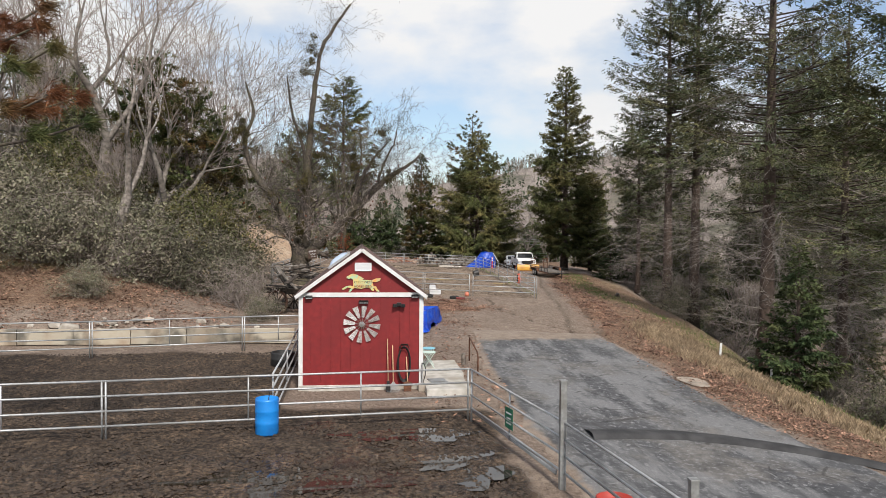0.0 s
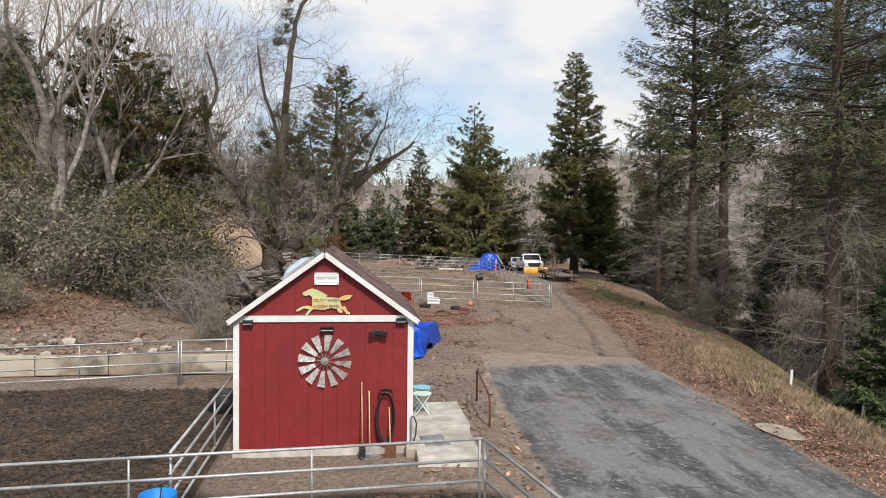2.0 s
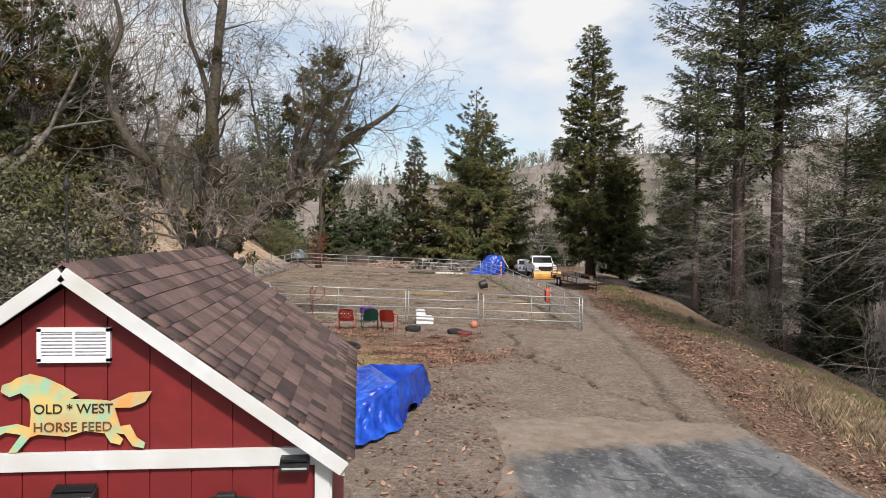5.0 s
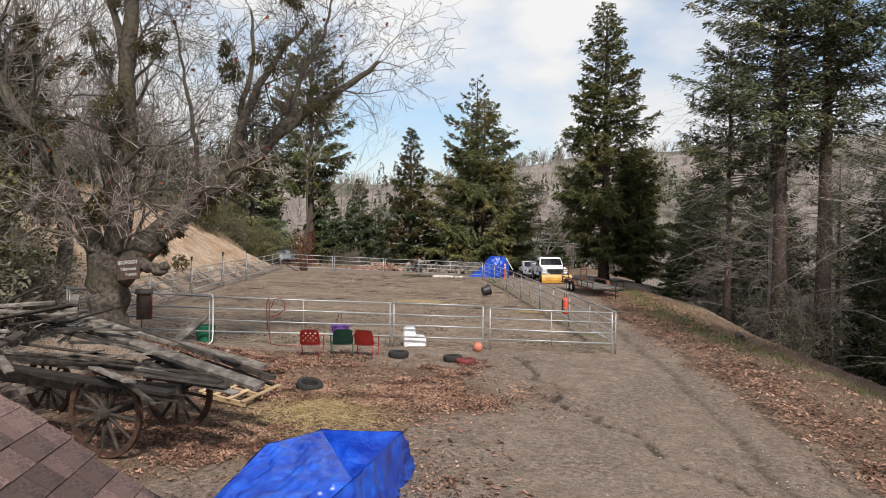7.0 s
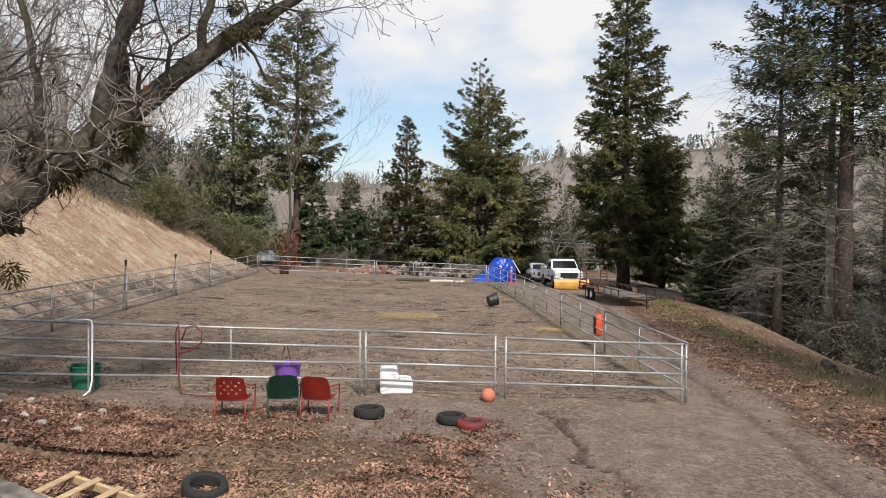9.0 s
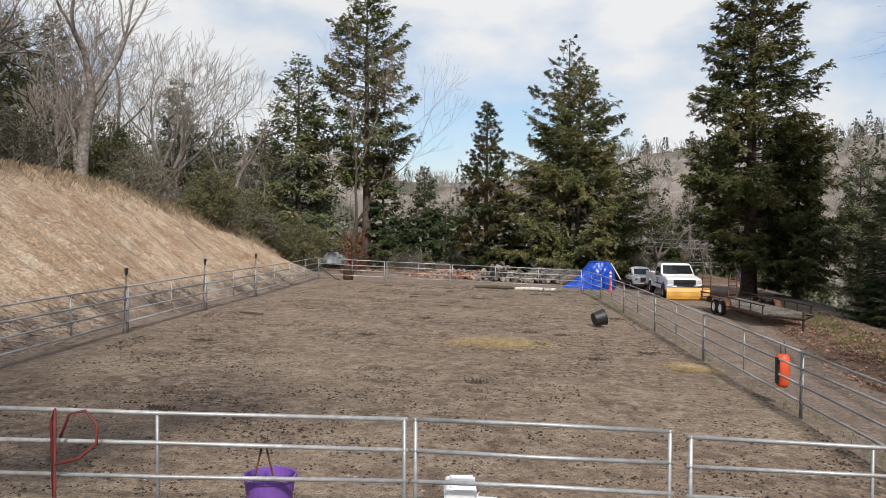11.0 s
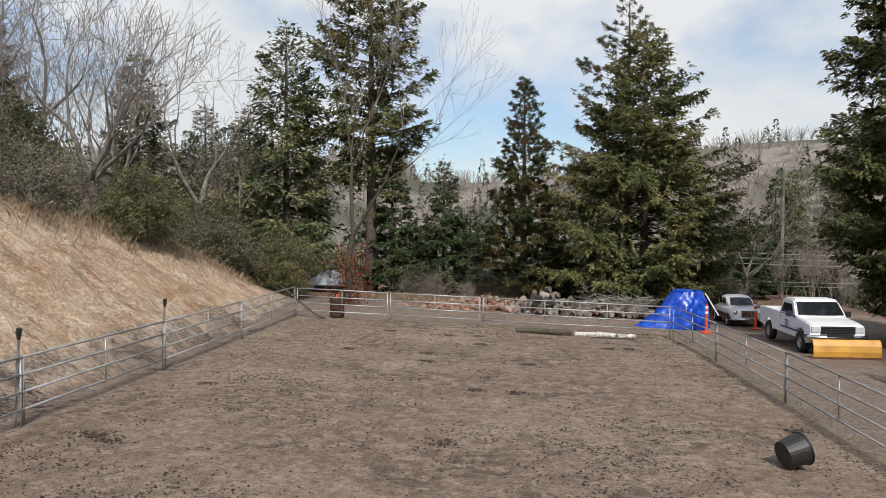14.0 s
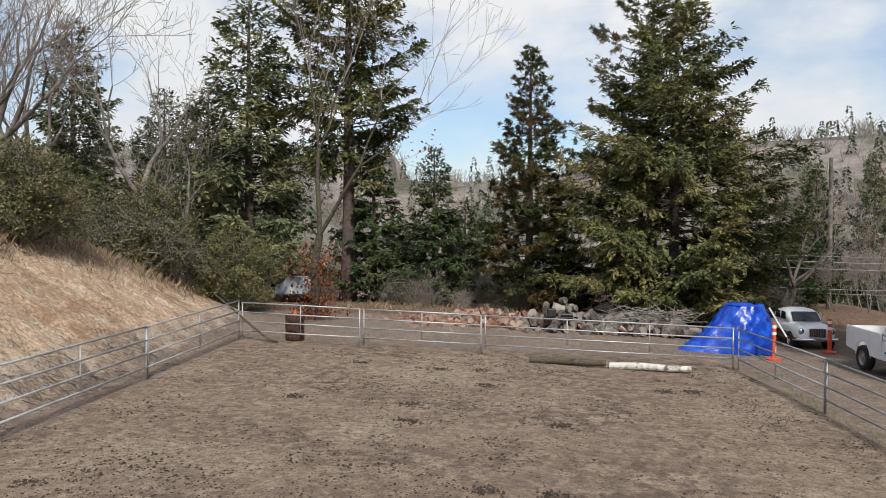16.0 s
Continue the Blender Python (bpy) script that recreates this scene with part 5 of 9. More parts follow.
spots = [(-22.6, 99.5, 1.5, 1), (-16.8, 102, 1.15, 1), (-13.4, 106, 1.0, 0), (-13, 46.5, 1.25, 1), (-16.5, 48.5, 1.3, 0), (-12, 55, 1.1, 1), (-19.5, 55.5, 1.35, 0), (-9.8, 58, 1.0, 0), (-22.5, 46, 1.3, 1), (-15, 56, 1.0, 0), (-19, 50, 1.1, 1), (-15.5, 93, 1.05, 1), (-24, 60, 1.1, 0), (-26, 48, 1.1, 0), (-18, 99, 0.95, 0), (-22, 82, 1.0, 1), (-30, 56, 1.2, 1), (-12, 106, 0.9, 1), (-28, 42, 1.15, 0), (-34, 50, 1.1, 0), (-21, 43, 1.0, 0), (20, 122, 0.6, 1), (27, 124, 0.6, 0), (33, 122, 0.6, 1), (-12.5, 62, 0.9, 0), (-17, 70, 1.0, 1), (-24, 94, 1.1, 0)]
for k in range(20):
    spots.append((rgv.uniform(-32, -11), rgv.uniform(40, 64), rgv.uniform(0.7, 1.2), rgv.choice((0, 1, 2, 2))))
for k in range(11):
    spots.append((rgv.uniform(-30, -14), rgv.uniform(66, 112), rgv.uniform(0.7, 1.1), rgv.choice((0, 1, 2))))
for k in range(20):
    y = rgv.uniform(40, 104)
    spots.append((float(np.interp(y, [16, 45, 75, 100], [24, 25, 30, 36])) + rgv.uniform(1, 22), y, rgv.uniform(0.5, 0.9), 2))
for k in range(24):
    spots.append((rgv.uniform(19, 40), rgv.uniform(106, 128), rgv.uniform(0.45, 0.75), rgv.choice((1, 2))))
for i, (x, y, h, k) in enumerate(spots):
    put((bare1, bare2, bare3)[k], x, y, h, i * 83 % 360)
redoak = bare_tree("oak_tree", 14, 41, "slender bare oak with dry red leaves low down", "bark_oak", levels=6, first=0.3, spread_=0.42, up=0.6, leaves="redleaf", leaf_n=1400, trunk_r=0.22)
rgo = np.random.default_rng(9)
n = 1100
q = np.stack([0.3 + rgo.normal(0, 0.6, n), rgo.normal(0, 0.6, n), 0.2 + 3.4 * rgo.random(n) ** 1.5], -1)
v, f = sprays(q, rgo.normal(0, 1, (n, 3)), np.full(n, 0.17), np.full(n, 0.05), rgo)
from_np("dry_foliage", v, f, M["redleaf"], redoak, kind="stuff")
move(redoak, -2.6, 98)
bush = shrub("manzanita_bush", 3.2, 2.6, 51, "grey-green evergreen shrub on the dry bank", n=9000, leaf=0.13, stems=30)
move(bush, -9, 43.5)
bush_b = shrub("bare_bush", 3.0, 2.2, 52, "leafless grey-brown twiggy shrub on the bank", n=700, stems=40, leaf=0.1, twigs=3)
move(bush_b, -6.0, 40)
live = shrub("live_oak", 5.6, 3.0, 53, "evergreen oak with dense olive foliage on the hillside", n=24000, leaf=0.17, material="liveleaf", stems=44, category="tree", thick=0.08, twigs=6)
move(live, -9.4, 46.6)
for i, (x, y, h) in enumerate([(-14.5, 50, 0.8), (-19, 49, 1.0), (-10.5, 88, 0.6), (-10.2, 97, 0.75), (-19, 92, 1.1), (-27, 66, 1.2), (-7.0, 101, 0.7)]):
    put(live, x, y, h, i * 65)
spots = [(-12, 43, 1.2, 0), (-15, 42, 1.3, 0), (-18, 44, 1.4, 0), (-11, 47, 1.1, 0), (-14, 48, 1.3, 0), (-8.2, 46, 0.9, 0), (-20, 43, 1.3, 1), (-17, 48, 1.4, 1), (-12.5, 92, 0.8, 0), (-10.5, 96, 0.9, 0), (-13.5, 84, 0.9, 0), (-17, 77, 1.0, 0), (-9.5, 100, 0.9, 1), (-16, 70, 1.0, 1), (-5.0, 37.0, 0.4, 0), (-10, 43, 1.0, 0), (-13, 42.5, 1.0, 1), (-17, 42, 1.1, 0), (-13.5, 37.5, 0.5, 0), (-21, 45, 1.5, 0), (-24, 42, 1.5, 0), (-9, 49.5, 1.0, 0), (-13, 53, 1.2, 0), (-7.4, 42.5, 0.8, 1)]
for k in range(30):
    spots.append((rgv.uniform(-26, -7.5), rgv.uniform(42, 53), rgv.uniform(0.6, 1.2), rgv.choice((0, 1, 1))))
for k in range(34):
    y = rgv.uniform(15, 92)
    spots.append((float(np.interp(y, [15, 45, 75, 92], [22, 23, 29, 33])) + rgv.uniform(0, 9), y, rgv.uniform(0.5, 1.1), rgv.choice((0, 1, 1))))
for k in range(36):
    spots.append((rgv.uniform(-8, 24), rgv.uniform(106, 117), rgv.uniform(0.4, 0.8), rgv.choice((0, 0, 1, 1))))
for i, (x, y, h, k) in enumerate(spots):
    put((bush, bush_b)[k], x, y, h, i * 77 % 360)
# far bare woods on the hills: many small leafless crowns in one mesh
rgh = np.random.default_rng(64)
n = 2600
ang_, far_ = np.radians(rgh.uniform(-45, 62, n)), rgh.uniform(170, 640, n)
hx, hy = 4 + far_ * np.sin(ang_), 40 + far_ * np.cos(ang_)
hz = gz(hx, hy)
segs = []
for k in range(n):
    h = rgh.uniform(5, 10)
    for q in range(9):
        d = np.array([rgh.normal(0, 0.42), rgh.normal(0, 0.42), 1.0])
        segs.append((hx[k], hy[k], hz[k], hx[k] + d[0] * h, hy[k] + d[1] * h, hz[k] + d[2] * h, 0.16, 0.05))
v, f = tube_arrays(segs, 3)
tagged(from_np("far_woods", v, f, M["hillgrey"], kind="stuff"), "grey leafless woods covering the far hills", "woods")
n = 500
ang_, far_ = np.radians(rgh.uniform(-40, 60, n)), rgh.uniform(150, 600, n)
hx, hy = 4 + far_ * np.sin(ang_), 40 + far_ * np.cos(ang_)
hz = gz(hx, hy)
own = np.repeat(np.arange(n), 70)
u = rgh.random(len(own))
H_ = rgh.uniform(8, 16, n)[own]
a_ = rgh.random(len(own)) * 6.283
rr = H_ * 0.2 * (1 - u) * rgh.random(len(own)) ** 0.5
pb = np.stack([hx[own] + rr * np.cos(a_), hy[own] + rr * np.sin(a_), hz[own] + 0.5 + u * H_], -1)
v, f = sprays(pb, np.stack([np.cos(a_), np.sin(a_), -0.2 + 0 * a_], -1), np.full(len(own), 1.6), np.full(len(own), 0.45), rgh)
tagged(from_np("far_evergreens", v, f, M["hillgreen"], kind="stuff"), "scattered dark evergreens on the far hills", "woods")

# ---- shed and what stands by it ----
SX, SY, SZ, SW, SD = 0.055, 23.1, -0.53, 3.83, 5.25
EAVE, PEAK = 3.03, 4.42
shed = thing("shed", Matrix.Translation((SX, SY, SZ)), "red-painted wooden feed shed with white trim and brown shingle roof", "shed")
hw = SW / 2
rng0 = random.Random(4)


def gable(x):
    return EAVE + (PEAK - 0.1 - EAVE) * (1 - abs(x) / hw)


bm = bmesh.new()
prism(bm, [(-hw + 0.02, 0.14), (hw - 0.02, 0.14), (hw - 0.02, EAVE), (0, PEAK - 0.14), (-hw + 0.02, EAVE)], 0.018, SD - 0.02)
part("wall_core", bm, M["red"], shed)
bm = bmesh.new()
box(bm, (0, SD / 2, 0.04), (SW + 0.06, SD + 0.1, 0.24), bevel=0.015)
part("foundation", bm, M["concrete"], shed, "pale concrete footing")
edges = [-hw + 0.05]
while edges[-1] < hw - 0.1:
    edges.append(min(edges[-1] + 0.305, hw - 0.05))
for a, b in zip(edges, edges[1:]):
    if b - a < 0.03:
        continue
    bm = bmesh.new()
    a2, b2 = a + 0.005, b - 0.005
    ol = [(a2, 0.15), (b2, 0.15), (b2, gable(b2) - 0.02)]
    if a2 < 0 < b2:
        ol.append((0, gable(0) - 0.02))
    ol.append((a2, gable(a2) - 0.02))
    prism(bm, ol, 0.0, 0.028)
    part("board", bm, M["red"], shed)
for sx in (-1, 1):
    y = 0.05
    while y < SD - 0.1:
        bm = bmesh.new()
        e = min(y + 0.3, SD - 0.05)
        box(bm, (sx * (hw - 0.004), (y + e) / 2, (0.15 + EAVE) / 2), (0.028, e - y - 0.008, EAVE - 0.15))
        part("board", bm, M["red"], shed)
        y = e
    bm = bmesh.new()
    box(bm, (sx * (hw - 0.05), -0.012, 1.52), (0.115, 0.03, 2.84), bevel=0.004)
    part("corner_trim", bm, M["white"], shed, "white corner board")
    bm = bmesh.new()
    box(bm, (sx * (hw + 0.012), 0.05, 1.52), (0.024, 0.1, 2.84), bevel=0.004)
    part("corner_trim", bm, M["white"], shed, "white corner board")
bm = bmesh.new()
box(bm, (0, -0.02, EAVE - 0.05), (SW - 0.02, 0.035, 0.14), bevel=0.004)
part("band_trim", bm, M["white"], shed, "white band across the gable")
OV, OVF = 0.12, 0.16
slope = math.atan2(PEAK - EAVE, hw)
run_len = (hw + OV) / math.cos(slope)
for sx in (-1, 1):
    tilt = Matrix.Rotation(sx * slope, 3, "Y")
    mid = Vector((sx * (hw + OV) / 2, 0, PEAK - math.tan(slope) * (hw + OV) / 2))
    bm = bmesh.new()
    box(bm, mid + Vector((0, SD / 2, -0.02)), (run_len, SD + 2 * OVF - 0.06, 0.06), tilt)
    part("roof_deck", bm, M["shingle_bed"], shed)
    bm = bmesh.new()
    box(bm, mid + Vector((0, -OVF + 0.008, -0.035)), (run_len, 0.032, 0.11), tilt, bevel=0.004)
    part("rake_trim", bm, M["white"], shed, "white rake board under the roof edge")
    bm = bmesh.new()
    box(bm, (sx * (hw + OV - 0.01), SD / 2, PEAK - math.tan(slope) * (hw + OV) - 0.05), (0.025, SD + 2 * OVF - 0.1, 0.1))
    part("eave_trim", bm, M["white"], shed)
# shingles: one shared tab mesh, laid in courses
tab = bmesh.new()
box(tab, (0, 0, 0), (0.2, 0.275, 0.012), bevel=0.003)
tab_me = bpy.data.meshes.new("shingle")
tab.to_mesh(tab_me)
tab.free()
tab_me.materials.append(M["shingle"])
tab2 = bmesh.new()
box(tab2, (0, 0, 0), (0.2, 0.19, 0.012), bevel=0.003)
tab2_me = bpy.data.meshes.new("shingle_narrow")
tab2.to_mesh(tab2_me)
tab2.free()
tab2_me.materials.append(M["shingle"])
SHINGLE_ROWS = []
courses = int(run_len / 0.15)
for sx in (-1, 1):
    for j in range(courses):
        d = 0.09 + j * (run_len - 0.1) / (courses - 1)
        y = -OVF + 0.02 + rng0.random() * 0.2
        while y < SD + OVF - 0.05:
            narrow = rng0.random() < 0.35
            w = 0.195 if narrow else 0.28
            SHINGLE_ROWS.append((sx, d, min(y + w / 2, SD + OVF - w / 2), narrow, rng0.random() * 0.006))
            y += w
roof_r = 0
left_v, left_f = [], []
for sx, d, y, narrow, lift in SHINGLE_ROWS:
    t_ = Matrix.Rotation(sx * (slope - 0.05), 3, "Y")
    p = Vector((sx * d * math.cos(slope), y, PEAK - d * math.sin(slope) + 0.028 + lift))
    if sx > 0 and roof_r < 300 and y > 0.35:
        roof_r += 1
        o = new("shingle", tab2_me if narrow else tab_me)
        o.parent = shed
        o.matrix_local = Matrix.Translation(p) @ t_.to_4x4()
    else:
        w = 0.095 if narrow else 0.138
        k = len(left_v)
        for dx in (-0.1, 0.1):
            for dy in (-w, w):
                for dz in (-0.006, 0.006):
                    left_v.append(p + t_ @ Vector((dx, dy, dz)))
        left_f += [(k + 1, k + 3, k + 7, k + 5), (k, k + 1, k + 5, k + 4), (k + 2, k + 6, k + 7, k + 3), (k + 4, k + 5, k + 7, k + 6), (k, k + 2, k + 3, k + 1)]
M["shingle_rest"] = pm("asphalt_shingle_rest", (0.062, 0.04, 0.038), (0.16, 0.1, 0.088), 60, 0.95, 0.5, c3=(0.125, 0.076, 0.066), scale2=2.8, island=0.6)
from_np("shingle_field", left_v, left_f, M["shingle_rest"], shed, kind="stuff")
for k in range(22):
    bm = bmesh.new()
    y0, y1, zc = -OVF + 0.02 + k * 0.24, -OVF + 0.28 + k * 0.24, PEAK + 0.03 + 0.004 * (k % 2)
    dz = 0.15 * math.tan(slope)
    prism(bm, [(-0.15, zc - dz), (0, zc), (0.15, zc - dz), (0.15, zc - dz + 0.014), (0, zc + 0.016), (-0.15, zc - dz + 0.014)], y0, y1)
    part("ridge_cap", bm, M["shingle"], shed)

# gable vent
gv = thing("gable_vent", Matrix.Translation((SX + 0.04, SY, SZ + 3.85)), "white louvred gable vent on the red wall", "vent")
bm = bmesh.new()
for c_, s_ in (((0, -0.02, 0.115), (0.52, 0.04, 0.03)), ((0, -0.02, -0.115), (0.52, 0.04, 0.03)), ((-0.245, -0.02, 0), (0.03, 0.04, 0.25)), ((0.245, -0.02, 0), (0.03, 0.04, 0.25)), ((0, -0.02, 0), (0.02, 0.038, 0.23)), ((0, -0.004, 0), (0.5, 0.006, 0.24))):
    box(bm, c_, s_)
part("frame", bm, M["whitep"], gv)
for k in range(8):
    bm = bmesh.new()
    box(bm, (0, -0.022, -0.09 + k * 0.026), (0.47, 0.026, 0.008), Matrix.Rotation(0.6, 3, "X"))
    part("slat", bm, M["whitep"], gv)

# iron finial on the ridge and a scrolled hook under the far eave
fi = thing("roof_finial", Matrix.Translation((SX, SY - 0.05, SZ + PEAK)), "thin black iron finial on the roof ridge", "finial")
bm = bmesh.new()
cyl(bm, (0, 0, -0.05), (0, 0, 0.6), 0.011, 0.007, 8)
part("rod", bm, M["black"], fi)
bm = bmesh.new()
lathe(bm, [(0, 0.56), (0.02, 0.58), (0.026, 0.61), (0.012, 0.66), (0, 0.7)], 10)
part("tip", bm, M["black"], fi)
hk = thing("plant_hook", Matrix.Translation((SX + SW / 2 + 0.02, SY + SD - 0.7, SZ + EAVE - 0.15)) @ Matrix.Diagonal((0.7, 1, 0.8, 1)), "scrolled iron plant hook on the shed's side", "hook")
bm = bmesh.new()
pipe(bm, [(0, 0, -0.12), (0.02, 0, 0.05), (0.12, 0, 0.1), (0.24, 0, 0.06), (0.3, 0, -0.02), (0.36, 0, -0.04), (0.4, 0, 0.01), (0.37, 0, 0.05)], 0.011, 7)
pipe(bm, [(0.02, 0, -0.1), (0.1, 0, -0.06), (0.14, 0, 0.0), (0.1, 0, 0.04), (0.07, 0, 0.0)], 0.009, 7)
part("scroll", bm, M["black"], hk, smooth=True)

# running-horse sign
hs = thing("horse_sign", Matrix.Translation((SX - 0.0, SY - 0.03, SZ + 3.34)), "cut-metal running horse sign in mottled yellow and green patina", "sign")
ol = [(-0.47, 0.17), (-0.46, 0.22), (-0.40, 0.24), (-0.36, 0.27), (-0.27, 0.30), (-0.16, 0.27), (-0.04, 0.21), (0.07, 0.14), (0.01, 0.11), (0.23, 0.10), (0.30, 0.09), (0.43, 0.15), (0.60, 0.16), (0.55, 0.08), (0.45, 0.04), (0.33, 0.04), (0.37, -0.10), (0.44, -0.09), (0.49, -0.19), (0.55, -0.23), (0.54, -0.27), (0.46, -0.25), (0.40, -0.16), (0.34, -0.15), (0.39, -0.20), (0.37, -0.24), (0.30, -0.22), (0.26, -0.15), (0.12, -0.13), (-0.01, -0.17), (-0.21, -0.15), (-0.27, -0.17), (-0.36, -0.28), (-0.42, -0.28), (-0.33, -0.15), (-0.44, -0.13), (-0.54, -0.19), (-0.60, -0.20), (-0.60, -0.16), (-0.48, -0.09), (-0.36, -0.07), (-0.27, -0.10), (-0.26, 0.01), (-0.27, 0.11), (-0.33, 0.16), (-0.41, 0.13)]
bm = bmesh.new()
prism(bm, ol, -0.012, 0.0)
part("plate", bm, M["horse"], hs)


def lettering(text, size, place, rot, material, parent, name="lettering", depth=0.002):
    cu = bpy.data.curves.new(name, "FONT")
    cu.body, cu.size, cu.extrude, cu.align_x, cu.align_y = text, size, depth, "CENTER", "CENTER"
    cu.materials.append(material)
    ob = new(name, cu)
    ob.parent = parent
    ob.matrix_local = Matrix.Translation(place) @ rot
    return ob


UP = Matrix.Rotation(radians(90), 4, "X")
lettering("OLD * WEST", 0.1, (0.04, -0.016, 0.035), UP, M["dark"], hs, depth=0.004)
lettering("HORSE FEED", 0.1, (0.035, -0.016, -0.1), UP, M["rust"], hs, depth=0.004)

# windmill wheel on the wall
wm = thing("windmill_decoration", Matrix.Translation((SX + 0.01, SY - 0.06, SZ + 2.06)) @ Matrix.Diagonal((1.08, 1.0, 1.08, 1)), "corrugated tin windmill wheel hung on the red wall", "wall decoration")
for k in range(12):
    a = radians(90 - 8 + k * 30)
    bm = bmesh.new()
    n = 7
    rows = []
    for i in range(n):
        r_ = 0.2 + 0.33 * i / (n - 1)
        w = 0.036 + 0.046 * i / (n - 1)
        z_ = 0.006 * (i % 2)
        rows.append([bm.verts.new((r_, s_ * w, z_ + 0.02 * s_)) for s_ in (-1, 1)])
    for p, q in zip(rows, rows[1:]):
        bm.faces.new((p[0], p[1], q[1], q[0]))
    bmesh.ops.solidify(bm, geom=list(bm.faces), thickness=0.004)
    m_ = UP @ Matrix.Rotation(a, 4, "Z")
    for v in bm.verts:
        v.co = m_ @ v.co
    part("blade", bm, M["tin"], wm)
bm = bmesh.new()
for rr, tube in ((0.12, 0.008), (0.36, 0.005)):
    pipe(bm, [UP @ Vector((rr * math.cos(q), rr * math.sin(q), -0.01)) for q in np.linspace(0, 6.283, 37)], tube, 6)
part("ring", bm, M["rust"], wm)
bm = bmesh.new()
lathe(bm, [(0, 0.05), (0.03, 0.05), (0.035, 0.03), (0.075, 0.025), (0.08, 0.0), (0, 0.0)], 20)
for v in bm.verts:
    v.co = UP @ v.co
part("hub", bm, M["galv_old"], wm)
bm = bmesh.new()
for k in range(12):
    a = radians(90 - 8 + k * 30)
    cyl(bm, UP @ Vector((0.05 * math.cos(a), 0.05 * math.sin(a), -0.004)), UP @ Vector((0.24 * math.cos(a), 0.24 * math.sin(a), -0.004)), 0.006, n=6)
part("spokes", bm, M["galv_old"], wm)


def wall_lamp(x, z, w=0.22, label="small black solar wall light"):
    t = thing("wall_light", Matrix.Translation((SX + x, SY - 0.035, SZ + z)), label, "light", "wall lights")
    bm = bmesh.new()
    prism(bm, [(-w / 2, -0.05), (w / 2, -0.05), (w / 2, 0.05), (-w / 2, 0.05)], -0.1, 0.0)
    for v in bm.verts:
        if v.co.y < -0.05:
            v.co.z = v.co.z * 0.55 - 0.01
    part("housing", bm, M["black"], t)
    bm = bmesh.new()
    box(bm, (0, -0.05, 0.05), (w * 0.94, 0.1, 0.008), Matrix.Rotation(0.22, 3, "X"))
    part("panel", bm, M["darkglass"], t)
    bm = bmesh.new()
    box(bm, (0, -0.094, -0.022), (w * 0.85, 0.012, 0.03), Matrix.Rotation(0.3, 3, "X"))
    part("lens", bm, M["lens"], t)
    return t


wall_lamp(-1.62, 2.9)
wall_lamp(1.66, 2.93)
wall_lamp(0.06, 2.75, 0.3)
fl = thing("flood_light", Matrix.Translation((SX + 1.16, SY - 0.03, SZ + 2.66)), "black double flood light with motion sensor", "light")
bm = bmesh.new()
lathe(bm, [(0, 0.05), (0.05, 0.05), (0.06, 0.0), (0, 0.0)], 16)
for v in bm.verts:
    v.co = UP @ v.co
part("mount", bm, M["black"], fl)
for sx in (-1, 0, 1):
    bm = bmesh.new()
    box(bm, (sx * 0.12, -0.1, 0.03 if sx == 0 else -0.01), (0.14, 0.08, 0.11), rz(-sx * 25), bevel=0.012)
    part("lamp_head", bm, M["black"], fl)
    bm = bmesh.new()
    box(bm, (sx * 0.135, -0.145, 0.03 if sx == 0 else -0.02), (0.11, 0.012, 0.07), rz(-sx * 25))
    part("lens", bm, M["darkglass"], fl)


def tool(name, x, top, label, head):
    t = thing(name, Matrix.Translation((SX + x, SY - 0.3, SZ - 0.02)), label, name.split("_")[-1], "garden tools")
    bm = bmesh.new()
    cyl(bm, (0.0, -0.05, 0.32), (-0.02, 0.25, top), 0.016, 0.014, 8)
    part("handle", bm, M["wood_new"], t, "pale wooden handle", True)
    head(t)
    return t


def broom_head(t):
    bm = bmesh.new()
    box(bm, (0, -0.05, 0.3), (0.1, 0.05, 0.12), bevel=0.01)
    part("socket", bm, M["black"], t)
    bm = bmesh.new()
    box(bm, (0, -0.06, 0.14), (0.14, 0.07, 0.24), bevel=0.01)
    part("bristles", bm, M["black"], t)


def rake_head(t):
    bm = bmesh.new()
    for k in range(19):
        a = (k - 9) * 0.062
        pipe(bm, [(0, -0.05, 0.36), (0.3 * math.sin(a) * 0.8, -0.07, 0.36 - 0.22 * math.cos(a)), (0.38 * math.sin(a), -0.09, 0.36 - 0.34 * math.cos(a)), (0.39 * math.sin(a), -0.13, 0.36 - 0.36 * math.cos(a))], 0.005, 5)
    part("tines", bm, M["galv"], t, "fan of flat grey metal tines")


def spade_head(t):
    bm = bmesh.new()
    prism(bm, [(-0.12, 0.02), (0.12, 0.02), (0.125, 0.3), (0.03, 0.34), (-0.03, 0.34), (-0.125, 0.3)], -0.06, -0.045)
    part("blade", bm, M["rust"], t, "rusty square shovel blade")


tool("push_broom", 0.83, 1.62, "pale-handled broom leaning on the red shed wall", broom_head)
tool("leaf_rake", 0.99, 1.42, "wooden-handled leaf rake with fanned metal tines", rake_head)
tool("flat_shovel", 1.43, 1.05, "rusty square shovel leaning on the shed wall", spade_head)

